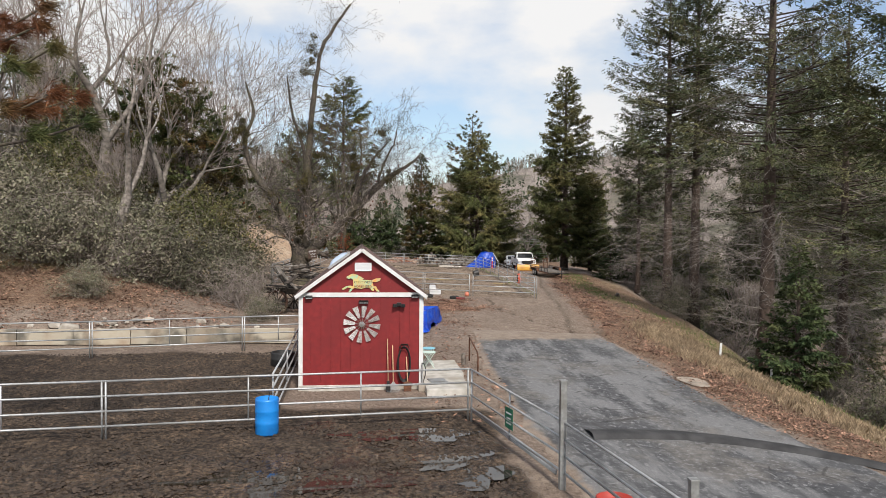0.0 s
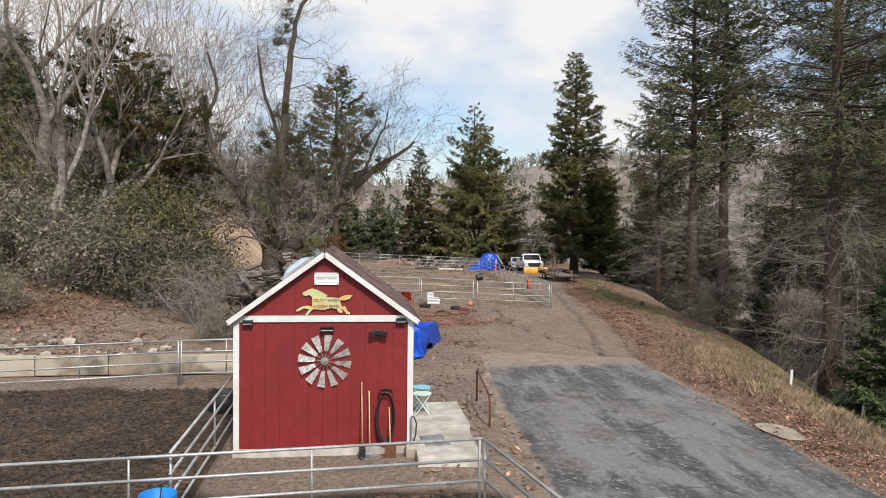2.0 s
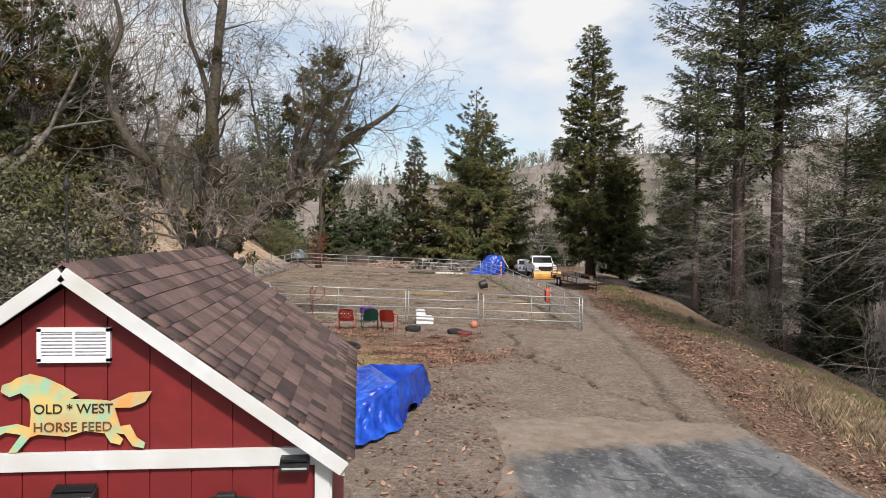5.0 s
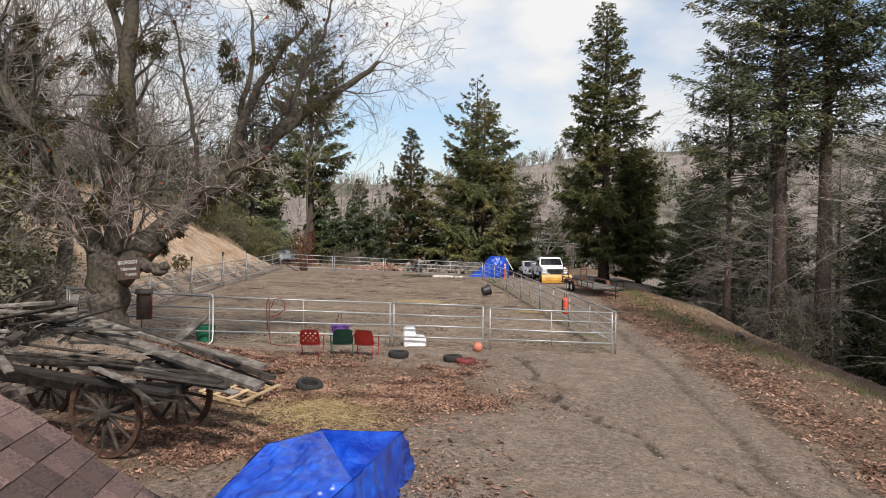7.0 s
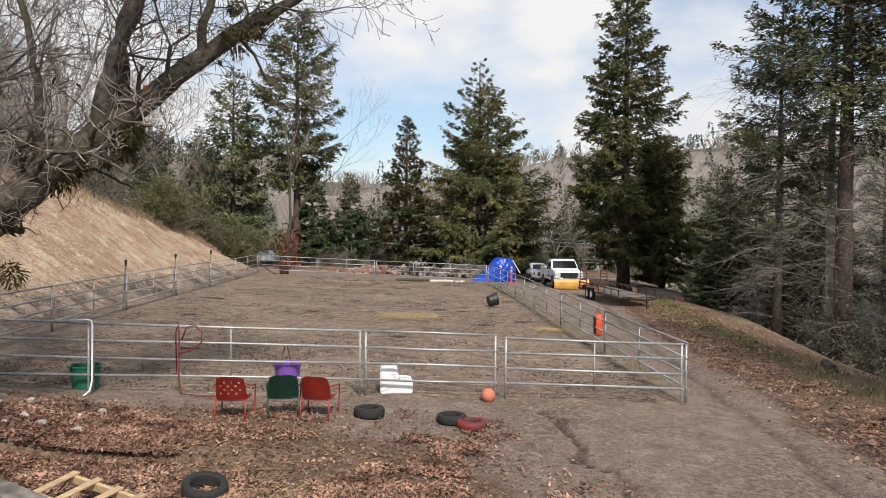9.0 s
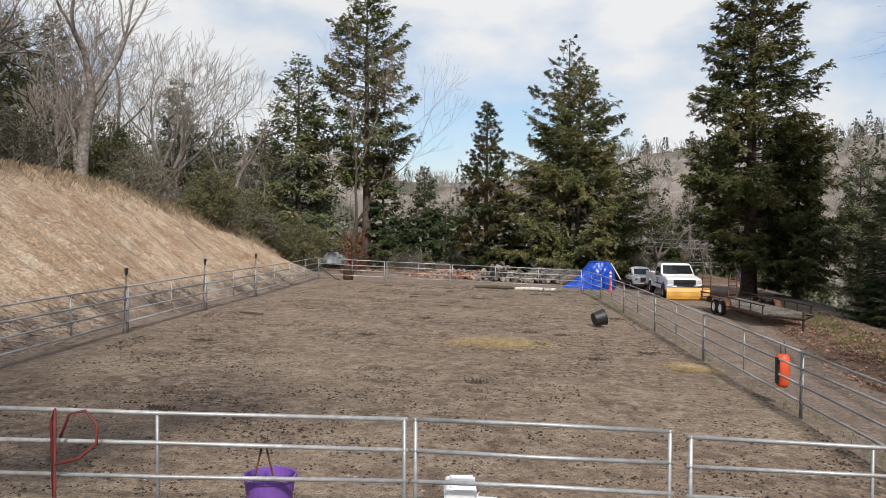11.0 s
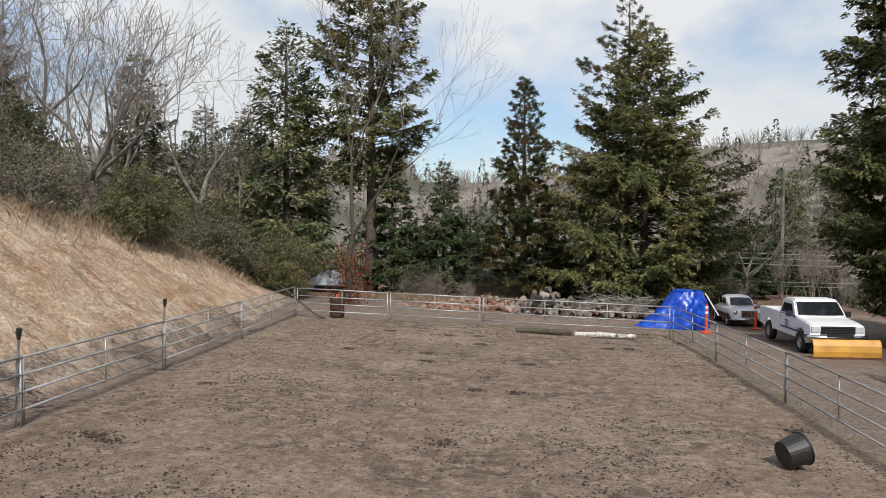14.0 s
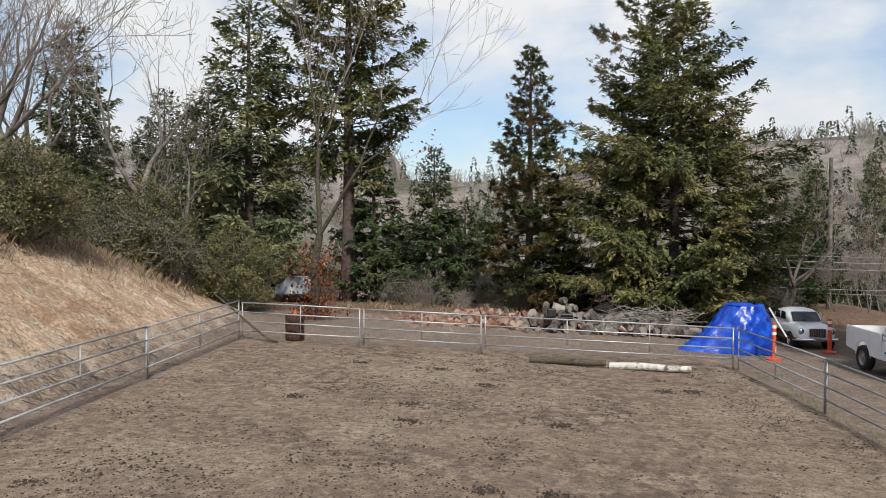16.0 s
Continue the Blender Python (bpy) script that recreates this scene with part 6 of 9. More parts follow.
ho = thing("garden_hose", Matrix.Translation((SX + 1.33, SY - 0.06, SZ + 1.3)), "black garden hose looped over an iron wall hanger", "hose")
bm = bmesh.new()
for k in range(5):
    dx = 0.012 * k
    pts = [(0.17 * math.cos(q) * (1 + 0.05 * k), -0.03 - 0.018 * k, -0.48 + 0.5 * math.sin(q) * (1 + 0.03 * k)) for q in np.linspace(-4.2 + dx, 1.9, 28)]
    pipe(bm, pts, 0.014, 6)
part("hose_coil", bm, M["black"], ho, smooth=True)
bm = bmesh.new()
for k in range(5):
    pipe(bm, [(-0.16 + 0.008 * k, -0.02 - 0.02 * k, 0.02), (-0.1, -0.03 - 0.02 * k, 0.1 + 0.012 * k), (0.1, -0.03 - 0.02 * k, 0.1 + 0.012 * k), (0.17, -0.02 - 0.02 * k, 0.0)], 0.012, 6)
part("hanger", bm, M["dark"], ho)
hb = thing("hose_bib", Matrix.Translation((SX + 1.9, SY - 0.12, SZ)), "water spigot pipe with short black hose on a stone block", "tap")
bm = bmesh.new()
cyl(bm, (0, 0, 0.2), (0, 0, 0.85), 0.02, n=8)
part("pipe", bm, M["galv_old"], hb)
bm = bmesh.new()
pipe(bm, [(0, 0, 0.82), (0.05, -0.06, 0.84), (0.1, -0.08, 0.7), (0.09, -0.06, 0.45), (0.05, -0.04, 0.3)], 0.016, 6)
part("hose", bm, M["black"], hb)
bm = bmesh.new()
box(bm, (0.02, -0.12, 0.1), (0.3, 0.26, 0.24), bevel=0.03)
part("block", bm, M["stone"], hb, "rough pale stone block")

slab = thing("concrete_slab", Matrix.Identity(4), "pale concrete pad beside the shed", "slab", kind="structure")
for k, (y0, y1) in enumerate(((22.15, 24.6), (24.63, 27.1))):
    bm = bmesh.new()
    box(bm, (2.72 + 0.05 * k, (y0 + y1) / 2, -0.5), (1.36 + 0.12 * k, y1 - y0, 0.3), bevel=0.015)
    part("slab_section", bm, M["concrete"], slab)
SLAB = -0.35
mat_ = thing("door_mat", Matrix.Translation((2.5, 23.35, SLAB)), "grey rubber door mat on the concrete pad", "mat")
bm = bmesh.new()
box(bm, (0, 0, 0.012), (0.55, 0.8, 0.02), rz(8), bevel=0.006)
part("mat", bm, M["galv_old"], mat_)


def bistro_table(x, y, h, r, mat, label):
    t = thing("bistro_table", Matrix.Translation((x, y, SLAB)), label, "table", "bistro set")
    bm = bmesh.new()
    lathe(bm, [(0, h), (r, h), (r + 0.008, h - 0.008), (r, h - 0.025), (r - 0.02, h - 0.02), (0, h - 0.015)], 28)
    part("tabletop", bm, mat, t, smooth=False)
    for k in range(4):
        bm = bmesh.new()
        s = 1 if k % 2 else -1
        yy = -0.16 if k < 2 else 0.16
        cyl(bm, (s * r * 0.8, yy, 0), (-s * r * 0.8, yy, h - 0.02), 0.011, n=8)
        part("leg", bm, M["mint"], t)
    return t


bistro_table(2.42, 25.75, 0.55, 0.24, M["mint"], "pale mint folding metal bistro table")
bistro_table(2.45, 26.3, 0.6, 0.25, M["skyblue"], "pale blue round metal bistro table")

hr = thing("hand_rail", Matrix.Translation((4.1, 26.3, gz1(4.1, 26.3))), "brown painted pipe handrail beside the drive", "railing")
bm = bmesh.new()
pipe(bm, [(0.05, 1.35, -0.3), (0.05, 1.35, 0.85), (0.04, 1.25, 0.95), (-0.02, -1.0, 0.75), (-0.02, -1.15, 0.6), (-0.02, -1.15, -0.3)], 0.028, 8)
part("rail", bm, M["rust"], hr, smooth=True)
st = thing("stump_post", Matrix.Translation((3.8, 26.9, gz1(3.8, 26.9))), "short weathered wooden post", "post")
bm = bmesh.new()
cyl(bm, (0, 0, -0.3), (0.01, 0, 0.42), 0.07, 0.062, 9)
part("post", bm, M["wood_grey"], st)


def drum(name, x, y, z, h, r, mat, label, open_top=True, tilt=(0, 0), ribs=(0.33, 0.66)):
    t = thing(name, pose(x, y, z, tilt[0], tilt[1], 0), label, name.split("_")[-1])
    bm = bmesh.new()
    pr = [(0, 0.0), (r * 0.95, 0.0), (r, 0.03)]
    for q in ribs:
        pr += [(r, h * q - 0.03), (r * 1.03, h * q), (r, h * q + 0.03)]
    pr += [(r, h - 0.05), (r * 0.97, h)]
    pr += [(r * 0.93, h), (r * 0.93, h * 0.8), (0, h * 0.78)] if open_top else [(0, h - 0.02)]
    lathe(bm, pr, 28)
    part("shell", bm, mat, t, smooth=True)
    return t


bd = drum("blue_barrel", -2.3, 18.75, gz1(-2.3, 18.75) - 0.02, 0.9, 0.29, M["blue"], "blue plastic barrel with cut-open top standing in mud")
bm = bmesh.new()
cyl(bm, (0, 0, 0.5), (0.06, 0.02, 1.05), 0.012, n=6)
part("stick", bm, M["black"], bd)
drum("black_tub", -2.75, 27.0, gz1(-2.75, 27.0), 0.5, 0.42, M["black"], "black plastic water tub beside the shed", ribs=(0.5,))

# post line beside the drive
gp = thing("gate_post", Matrix.Translation((4.17, 14.72, gz1(4.17, 14.72))), "square grey steel gate post", "post")
bm = bmesh.new()
box(bm, (0, 0, 1.0), (0.13, 0.13, 2.5), bevel=0.01)
part("post", bm, M["galv_old"], gp)
bm = bmesh.new()
box(bm, (0, 0, 2.26), (0.15, 0.15, 0.03), bevel=0.006)
part("cap", bm, M["galv_old"], gp)
gp2 = copy_thing(gp, pose(5.05, 10.6, gz1(5.05, 10.6) - 0.5))
rt = drum("red_tub", 4.75, 13.2, gz1(4.95, 13.7), 0.45, 0.36, M["chair_red"], "faded red plastic tub by the fence post", ribs=())
gsn = thing("fence_sign", pose(3.55, 17.2, gz1(3.55, 17.2) + 0.75, 0, 0, -76), "dark green metal sign wired to the fence", "sign")
bm = bmesh.new()
box(bm, (0, 0, 0), (0.42, 0.012, 0.5), bevel=0.004)
part("plate", bm, M["greenp"], gsn)
bm = bmesh.new()
for k, w in enumerate((0.3, 0.22, 0.28)):
    box(bm, (0, -0.008, 0.12 - 0.12 * k), (w, 0.004, 0.035))
part("writing", bm, M["white"], gsn)
fence_panel((3.05, 19.55), (4.1, 14.95), height=0.3, rails=2, low=0.25, posts=(), label="loose galvanized pipe braces along the fence", group="")

# low concrete wall behind the yard
cw = thing("concrete_wall", Matrix.Identity(4), "low stained concrete wall at the foot of the bank", "wall", kind="structure")
for k in range(7):
    bm = bmesh.new()
    box(bm, (-17.0 + k * 2.2, 31.3 + 0.03 * (k % 3), 0.02), (2.18, 0.22, 0.62 + 0.02 * (k % 2)), bevel=0.02)
    part("wall_section", bm, M["wall_conc"], cw)

# asphalt berm across the drive
bm = bmesh.new()
bp_ = [(6.0, 18.5), (7.2, 18.75), (8.6, 18.85), (10.0, 18.6), (11.4, 18.1), (12.6, 17.4), (13.8, 16.5)]
rings = []
for i, (x, y) in enumerate(bp_):
    z = gz1(x, y) + 0.03
    rings.append([bm.verts.new((x, y + o, z + h)) for o, h in ((-0.3, 0.0), (-0.16, 0.09), (0.0, 0.12), (0.25, 0.1), (0.75, 0.0))])
for a, b in zip(rings, rings[1:]):
    for i in range(4):
        bm.faces.new((a[i], a[i + 1], b[i + 1], b[i]))
M["asphalt_dark"] = pm("fresh_asphalt", (0.018, 0.018, 0.019), (0.05, 0.049, 0.05), 2.0, 0.75, 0.4, bscale=70, bdist=0.006)
tagged(part("asphalt_berm", bm, M["asphalt_dark"], smooth=True), "dark asphalt berm curving across the driveway", "berm", kind="structure")
bm = bmesh.new()
ring = [bm.verts.new((12.2 + 0.5 * math.cos(q) * (1 + 0.12 * math.sin(3 * q)), 25.7 + 0.85 * math.sin(q) * (1 + 0.1 * math.cos(2 * q)), 0)) for q in np.linspace(0, 6.0, 18)]
for v in ring:
    v.co.z = gz1(v.co.x, v.co.y) + 0.05
bm.faces.new(ring)
tagged(part("concrete_patch", bm, M["patch"]), "tan concrete patch at the road edge", "patch", kind="structure")

# puddles in the mud
for k, (x, y, a, b, tn) in enumerate(((0.8, 18.4, 1.25, 0.5, 0.08), (2.0, 18.2, 0.8, 0.5, 0.2), (2.1, 16.4, 1.0, 0.5, 0.6), (-0.6, 15.2, 1.8, 0.6, 0.15), (2.6, 15.3, 0.8, 0.5, 1.0), (-2.4, 15.6, 1.3, 0.5, 0.1))):
    bm = bmesh.new()
    vs = []
    for q in np.linspace(0, 6.2832, 33)[:-1]:
        rr = 1 + 0.22 * math.sin(3 * q + k) + 0.16 * math.sin(5 * q + 2 * k) + 0.1 * math.sin(9 * q + k)
        px_, py_ = a * rr * math.cos(q), b * rr * math.sin(q)
        vs.append((x + px_ * math.cos(tn) - py_ * math.sin(tn), y + px_ * math.sin(tn) + py_ * math.cos(tn)))
    z = gz1(x, y) + 0.006
    bm.faces.new([bm.verts.new((p[0], p[1], z)) for p in vs])
    tagged(part("puddle", bm, M["water"]), "shallow muddy rainwater puddle in the corral", "puddle", kind="structure")

# skylight on the far slope of the shed roof
sk_ = Vector((-0.72, 2.4, PEAK - math.tan(slope) * 0.72))
q_ = Matrix.Translation(sk_) @ Matrix.Rotation(-slope, 4, "Y")
bm = bmesh.new()
for dx, dy, sx_, sy_ in ((0, 0.62, 0.86, 0.05), (0, -0.62, 0.86, 0.05), (0.4, 0, 0.05, 1.24), (-0.4, 0, 0.05, 1.24)):
    box(bm, (dx, dy, 0.05), (sx_, sy_, 0.12))
bm.transform(q_)
sky_l = part("skylight", bm, M["galv"], shed, "roof skylight with a pale blue bubble")
M["bubble"] = pm("pale_blue_acrylic", (0.42, 0.52, 0.66), (0.5, 0.6, 0.74), 3, 0.25, 0.05)
bm = bmesh.new()
bmesh.ops.create_grid(bm, x_segments=10, y_segments=14, size=1)
for v in bm.verts:
    v.co = Vector((v.co.x * 0.38, v.co.y * 0.6, 0.1 + 0.13 * (1 - v.co.x ** 4) * (1 - v.co.y ** 4)))
bm.transform(q_)
part("bubble", bm, M["bubble"], sky_l, smooth=True)

# ---- between shed and arena ----
def lump(bm, c, r, seed, squash=0.6, n=2):
    """A rough stone."""
    rg = random.Random(seed)
    r_ = bmesh.ops.create_icosphere(bm, subdivisions=n, radius=1.0)
    sx, sy = 0.7 + 0.6 * rg.random(), 0.7 + 0.6 * rg.random()
    for v in r_["verts"]:
        k = 0.82 + 0.36 * noise.noise(v.co * 1.3 + Vector((seed, 0, 0)))
        v.co = Vector((v.co.x * r * sx * k, v.co.y * r * sy * k, v.co.z * r * squash * k)) + Vector(c)


def plank(bm, a, b, w, h, twist=0.0):
    """A squared board from a to b."""
    a, b = Vector(a), Vector(b)
    d = b - a
    q = d.to_track_quat("Y", "Z").to_matrix() @ Matrix.Rotation(twist, 3, "Y")
    box(bm, (a + b) / 2, (w, d.length, h), q, bevel=min(w, h) * 0.12)


# old wagon: the axle runs across, hubs near and far
M["rust_dark"] = pm("dark_rusty_iron", (0.035, 0.02, 0.014), (0.095, 0.045, 0.028), 14, 0.85, 0.4, metal=0.2)
wg = thing("old_wagon", pose(-1.75, 38.75, gz1(-1.75, 38.75)) @ Matrix.Diagonal((1.28, 1.28, 1.28, 1)), "collapsed antique wooden wagon with spoked iron-tyred wheels", "wagon")


def wagon_wheel(c, axis, r, parent):
    q = Vector(axis).to_track_quat("Z", "Y").to_matrix().to_4x4()
    m_ = Matrix.Translation(c) @ q
    bm = bmesh.new()
    ring = []
    for k in range(40):
        a = 2 * math.pi * k / 40
        ring.append([bm.verts.new((rr * math.cos(a), rr * math.sin(a), z)) for rr, z in ((r, -0.035), (r, 0.035), (r - 0.075, 0.03), (r - 0.075, -0.03))])
    for k in range(40):
        a, b = ring[k], ring[(k + 1) % 40]
        for i in range(4):
            bm.faces.new((a[i], b[i], b[(i + 1) % 4], a[(i + 1) % 4]))
    bm.transform(m_)
    w = part("wheel_rim", bm, M["rust_dark"], parent, "iron-tyred wooden wheel rim")
    bm = bmesh.new()
    lathe(bm, [(0, -0.16), (0.07, -0.16), (0.1, -0.06), (0.1, 0.06), (0.07, 0.16), (0, 0.16)], 14)
    bm.transform(m_)
    part("hub", bm, M["wood_old"], w)
    for k in range(12):
        a = 2 * math.pi * k / 12 + 0.1
        bm = bmesh.new()
        cyl(bm, (0.08 * math.cos(a), 0.08 * math.sin(a), 0), ((r - 0.06) * math.cos(a), (r - 0.06) * math.sin(a), 0), 0.03, 0.024, 6)
        bm.transform(m_)
        part("spoke", bm, M["wood_old"], w)
    return w


ax = Vector((0.42, 0.9, 0.0)).normalized()
lo = Vector((-ax.y, ax.x, 0))
wagon_wheel(Vector((0.3, -0.72, 0.6)), ax, 0.62, wg)
wagon_wheel(Vector((0.3, -0.72, 0.6)) + ax * 1.55, ax, 0.62, wg)
wagon_wheel(Vector((0.3, -0.72, 0.5)) + lo * 2.6 + ax * 0.1, ax, 0.5, wg)
wagon_wheel(Vector((0.3, -0.72, 0.5)) + lo * 2.6 + ax * 1.5, ax, 0.5, wg)
o_ = Vector((0.3, -0.72, 0.0))
rgw = random.Random(9)


def wp(u, v, z):
    """A place on the wagon: u along it, v across it."""
    return o_ - lo * u + ax * v + Vector((0, 0, z))


boards = [(wp(-0.05, 0.0, 0.6), wp(0.0, 1.55, 0.6), 0.1, 0.12), (wp(-2.6, 0.1, 0.5), wp(-2.6, 1.5, 0.5), 0.1, 0.12),
          (wp(-3.4, 0.25, 0.98), wp(1.1, 0.2, 0.92), 0.08, 0.24), (wp(-3.4, 1.3, 1.0), wp(1.15, 1.35, 0.92), 0.08, 0.22),
          (wp(-3.0, 0.0, 1.2), wp(1.2, -0.12, 1.0), 0.2, 0.05), (wp(-2.9, 0.75, 1.1), wp(1.5, 0.9, 1.04), 0.16, 0.06),
          (wp(-2.0, 1.6, 1.55), wp(2.0, 0.75, 0.98), 0.2, 0.07), (wp(-1.7, 1.9, 1.62), wp(1.9, 1.25, 1.0), 0.16, 0.07), (wp(-2.2, 1.75, 1.66), wp(1.6, 1.5, 1.1), 0.18, 0.06)]
for k in range(46):
    u, v = rgw.uniform(-3.2, 0.6), rgw.uniform(-0.1, 1.7)
    an, ln = rgw.gauss(0.2, 0.75), rgw.uniform(0.6, 1.9)
    z0 = 1.08 + 0.3 * rgw.random() + 0.22 * max(0.0, -u - 0.6)
    boards.append((wp(u, v, z0), wp(u + ln * math.cos(an), v + ln * math.sin(an) * 0.6, z0 + rgw.uniform(-0.28, 0.34)), rgw.uniform(0.05, 0.16), rgw.uniform(0.02, 0.045)))
boards += [(wp(-1.9, -0.1, 1.15), wp(-2.6, 0.1, 1.95), 0.2, 0.05), (wp(-1.5, -0.2, 1.1), wp(-2.2, -0.2, 1.7), 0.16, 0.04), (wp(-2.4, 0.4, 1.2), wp(-2.9, 0.3, 1.9), 0.14, 0.04)]
for a, b, w, h in boards:
    bm = bmesh.new()
    plank(bm, a, b, w, h, rgw.uniform(-0.25, 0.25))
    part("plank", bm, M["wood_grey"] if rgw.random() < 0.42 else M["wood_old"], wg)

pl = thing("pallet", pose(0.35, 41.75, gz1(0.35, 41.75) + 0.12, 7, 5, -32) @ Matrix.Diagonal((1.15, 1.15, 1.15, 1)), "broken pale wooden pallet leaning on rubble", "pallet")
for y in (-0.5, 0.0, 0.5):
    bm = bmesh.new()
    box(bm, (0, y, 0.05), (1.15, 0.05, 0.1), bevel=0.006)
    part("stringer", bm, M["wood_new"], pl)
for k, x in enumerate((-0.54, -0.18, 0.2, 0.55)):
    bm = bmesh.new()
    box(bm, (x, 0.02 * (k % 2), 0.112), (0.1, 1.12, 0.02), rz(2 - k), bevel=0.003)
    part("deck_board", bm, M["wood_new"], pl)


M["tyre_red"] = pm("red_tyre_paint", (0.16, 0.02, 0.02), (0.24, 0.035, 0.03), 8, 0.7, 0.2, c3=(0.06, 0.03, 0.03), scale2=4)


def tyre(x, y, r, w, label, tilt=(0, 0, 0), mat=None, z=None):
    t = thing("tyre", pose(x, y, gz1(x, y) if z is None else z, *tilt), label, "tyre", "loose tyres")
    bm = bmesh.new()
    lathe(bm, [(r * 0.62, 0.03), (r * 0.7, 0.0), (r * 0.93, 0.01), (r, w * 0.25), (r, w * 0.75), (r * 0.93, w - 0.01), (r * 0.7, w), (r * 0.62, w - 0.03), (r * 0.66, w / 2), (r * 0.62, 0.03)], 30)
    part("casing", bm, mat or M["rubber"], t, smooth=True)
    return t


tyre(1.9, 42.6, 0.33, 0.2, "worn black tyre lying in the leaves", (12, 8, 0))
tyre(4.32, 46.55, 0.31, 0.2, "black tyre lying flat in leaf litter")
tyre(5.95, 46.2, 0.3, 0.18, "black tyre half sunk in dead leaves")
tyre(6.3, 45.85, 0.3, 0.16, "faded red-painted tyre lying in dead leaves", mat=M["tyre_red"])

# tarp-covered garden cart
ct = thing("tarp_covered_cart", Matrix.Translation((2.42, 34.35, gz1(2.42, 34.35))), "garden cart covered with a crumpled blue tarp", "cart")
rgt = np.random.default_rng(5)
def crumple(x, y, z, size):
    """Depth of sharp creases in stiff cloth."""
    p = Vector((x, y, z))
    return size * (abs(noise.noise(p * 3.1)) + 0.6 * abs(noise.noise(p * 8.3 + Vector((3, 1, 7)))) - 0.3)


# rim of the cart: x, y, height; the tarp tents over a load and sags into the open end between the first, second and last
RIM = [Vector(q) for q in ((1.42, 2.0, 0.9), (0.08, 2.43, 0.84), (-0.72, 1.43, 0.9), (-1.6, -1.0, 0.4), (-0.3, -1.5, 0.5), (0.62, -0.45, 0.95))]
tv, tq = [], []
n_e, n_v = 36, 30
n_u = n_e * len(RIM)
for i in range(n_u):
    a, b = RIM[i // n_e], RIM[(i // n_e + 1) % len(RIM)]
    p = a.lerp(b, (i % n_e) / n_e)
    short = 0.3 * math.exp(-((i % n_e) / n_e - 0.3) ** 2 / 0.02) if i // n_e == 5 else 0.0
    for j in range(n_v):
        s_ = j / (n_v - 1)
        hang_ = (1 - s_) ** 1.15
        fold = (0.1 * abs(math.sin(i * 0.3 + 1.6 * math.sin(s_ * 3))) + 0.05 * math.sin(i * 0.17 + s_ * 2)) * (0.25 + 0.75 * hang_)
        k = 1.0 + 0.1 * (1 - s_) + fold + (0.25 * (1 - s_) ** 4 if i // n_e in (3, 4) else 0)
        z_ = short + (p.z - short) * s_ + 0.03 * rgt.random() * (1 - s_)
        k += crumple(p.x * 1.4, p.y * 1.4, z_ * 0.7, 0.085) * (1 - s_ ** 6)
        tv.append((p.x * k, 0.3 + (p.y - 0.3) * k, max(z_, 0.02)))
for i in range(n_u):
    for j in range(n_v - 1):
        a, b = i * n_v + j, ((i + 1) % n_u) * n_v + j
        tq.append((a, b, b + 1, a + 1))


def tarp_sheet(p, q, r, t_, sag, n=44):
    """A creased sheet between four corners."""
    k = len(tv)
    for i in range(n + 1):
        for j in range(n + 1):
            u, w = i / n, j / n
            c_ = p.lerp(q, u).lerp(t_.lerp(r, u), w)
            edge_ = min(u, 1 - u, w, 1 - w) * 2
            z_ = c_.z - sag * min(1, edge_ * 9) - 0.05 * edge_ + min(1, edge_ * 4) * (0.045 * abs(math.sin(9 * u + 5 * w + 1.5 * math.sin(6 * w))) + 0.025 * abs(math.sin(19 * w - 9 * u + math.sin(11 * u))))
            tv.append((c_.x, c_.y, z_ + min(1, edge_ * 5) * crumple(c_.x, c_.y, 0.0, 0.075)))
    for i in range(n):
        for j in range(n):
            m_ = k + i * (n + 1) + j
            tq.append((m_, m_ + 1, m_ + n + 2, m_ + n + 1))


tarp_sheet(RIM[1], RIM[0], RIM[5], RIM[1].lerp(RIM[5], 0.62), 0.52)
tarp_sheet(RIM[1], RIM[2], RIM[3], RIM[5], 0.0)
tarp_sheet(RIM[3], RIM[4], RIM[4].lerp(RIM[5], 0.5), RIM[5], 0.0)
from_np("tarp", tv, tq, M["tarp"], ct, label="crumpled glossy blue tarp")
for x, y in ((0.62, 0.45), (0.85, 1.7)):
    bm = bmesh.new()
    lathe(bm, [(0.05, -0.06), (0.2, -0.05), (0.22, 0), (0.2, 0.05), (0.05, 0.06)], 20)
    bm.transform(Matrix.Translation((x, y - 0.25, 0.2)) @ Matrix.Rotation(radians(90), 4, "X") @ Matrix.Rotation(radians(25), 4, "Y"))
    w = part("wheel", bm, M["rubber"], ct)
    bm = bmesh.new()
    cyl(bm, (x, y - 0.32, 0.2), (x, y - 0.18, 0.2), 0.1, n=14)
    part("rim", bm, M["plow"], w, "yellow wheel rim")


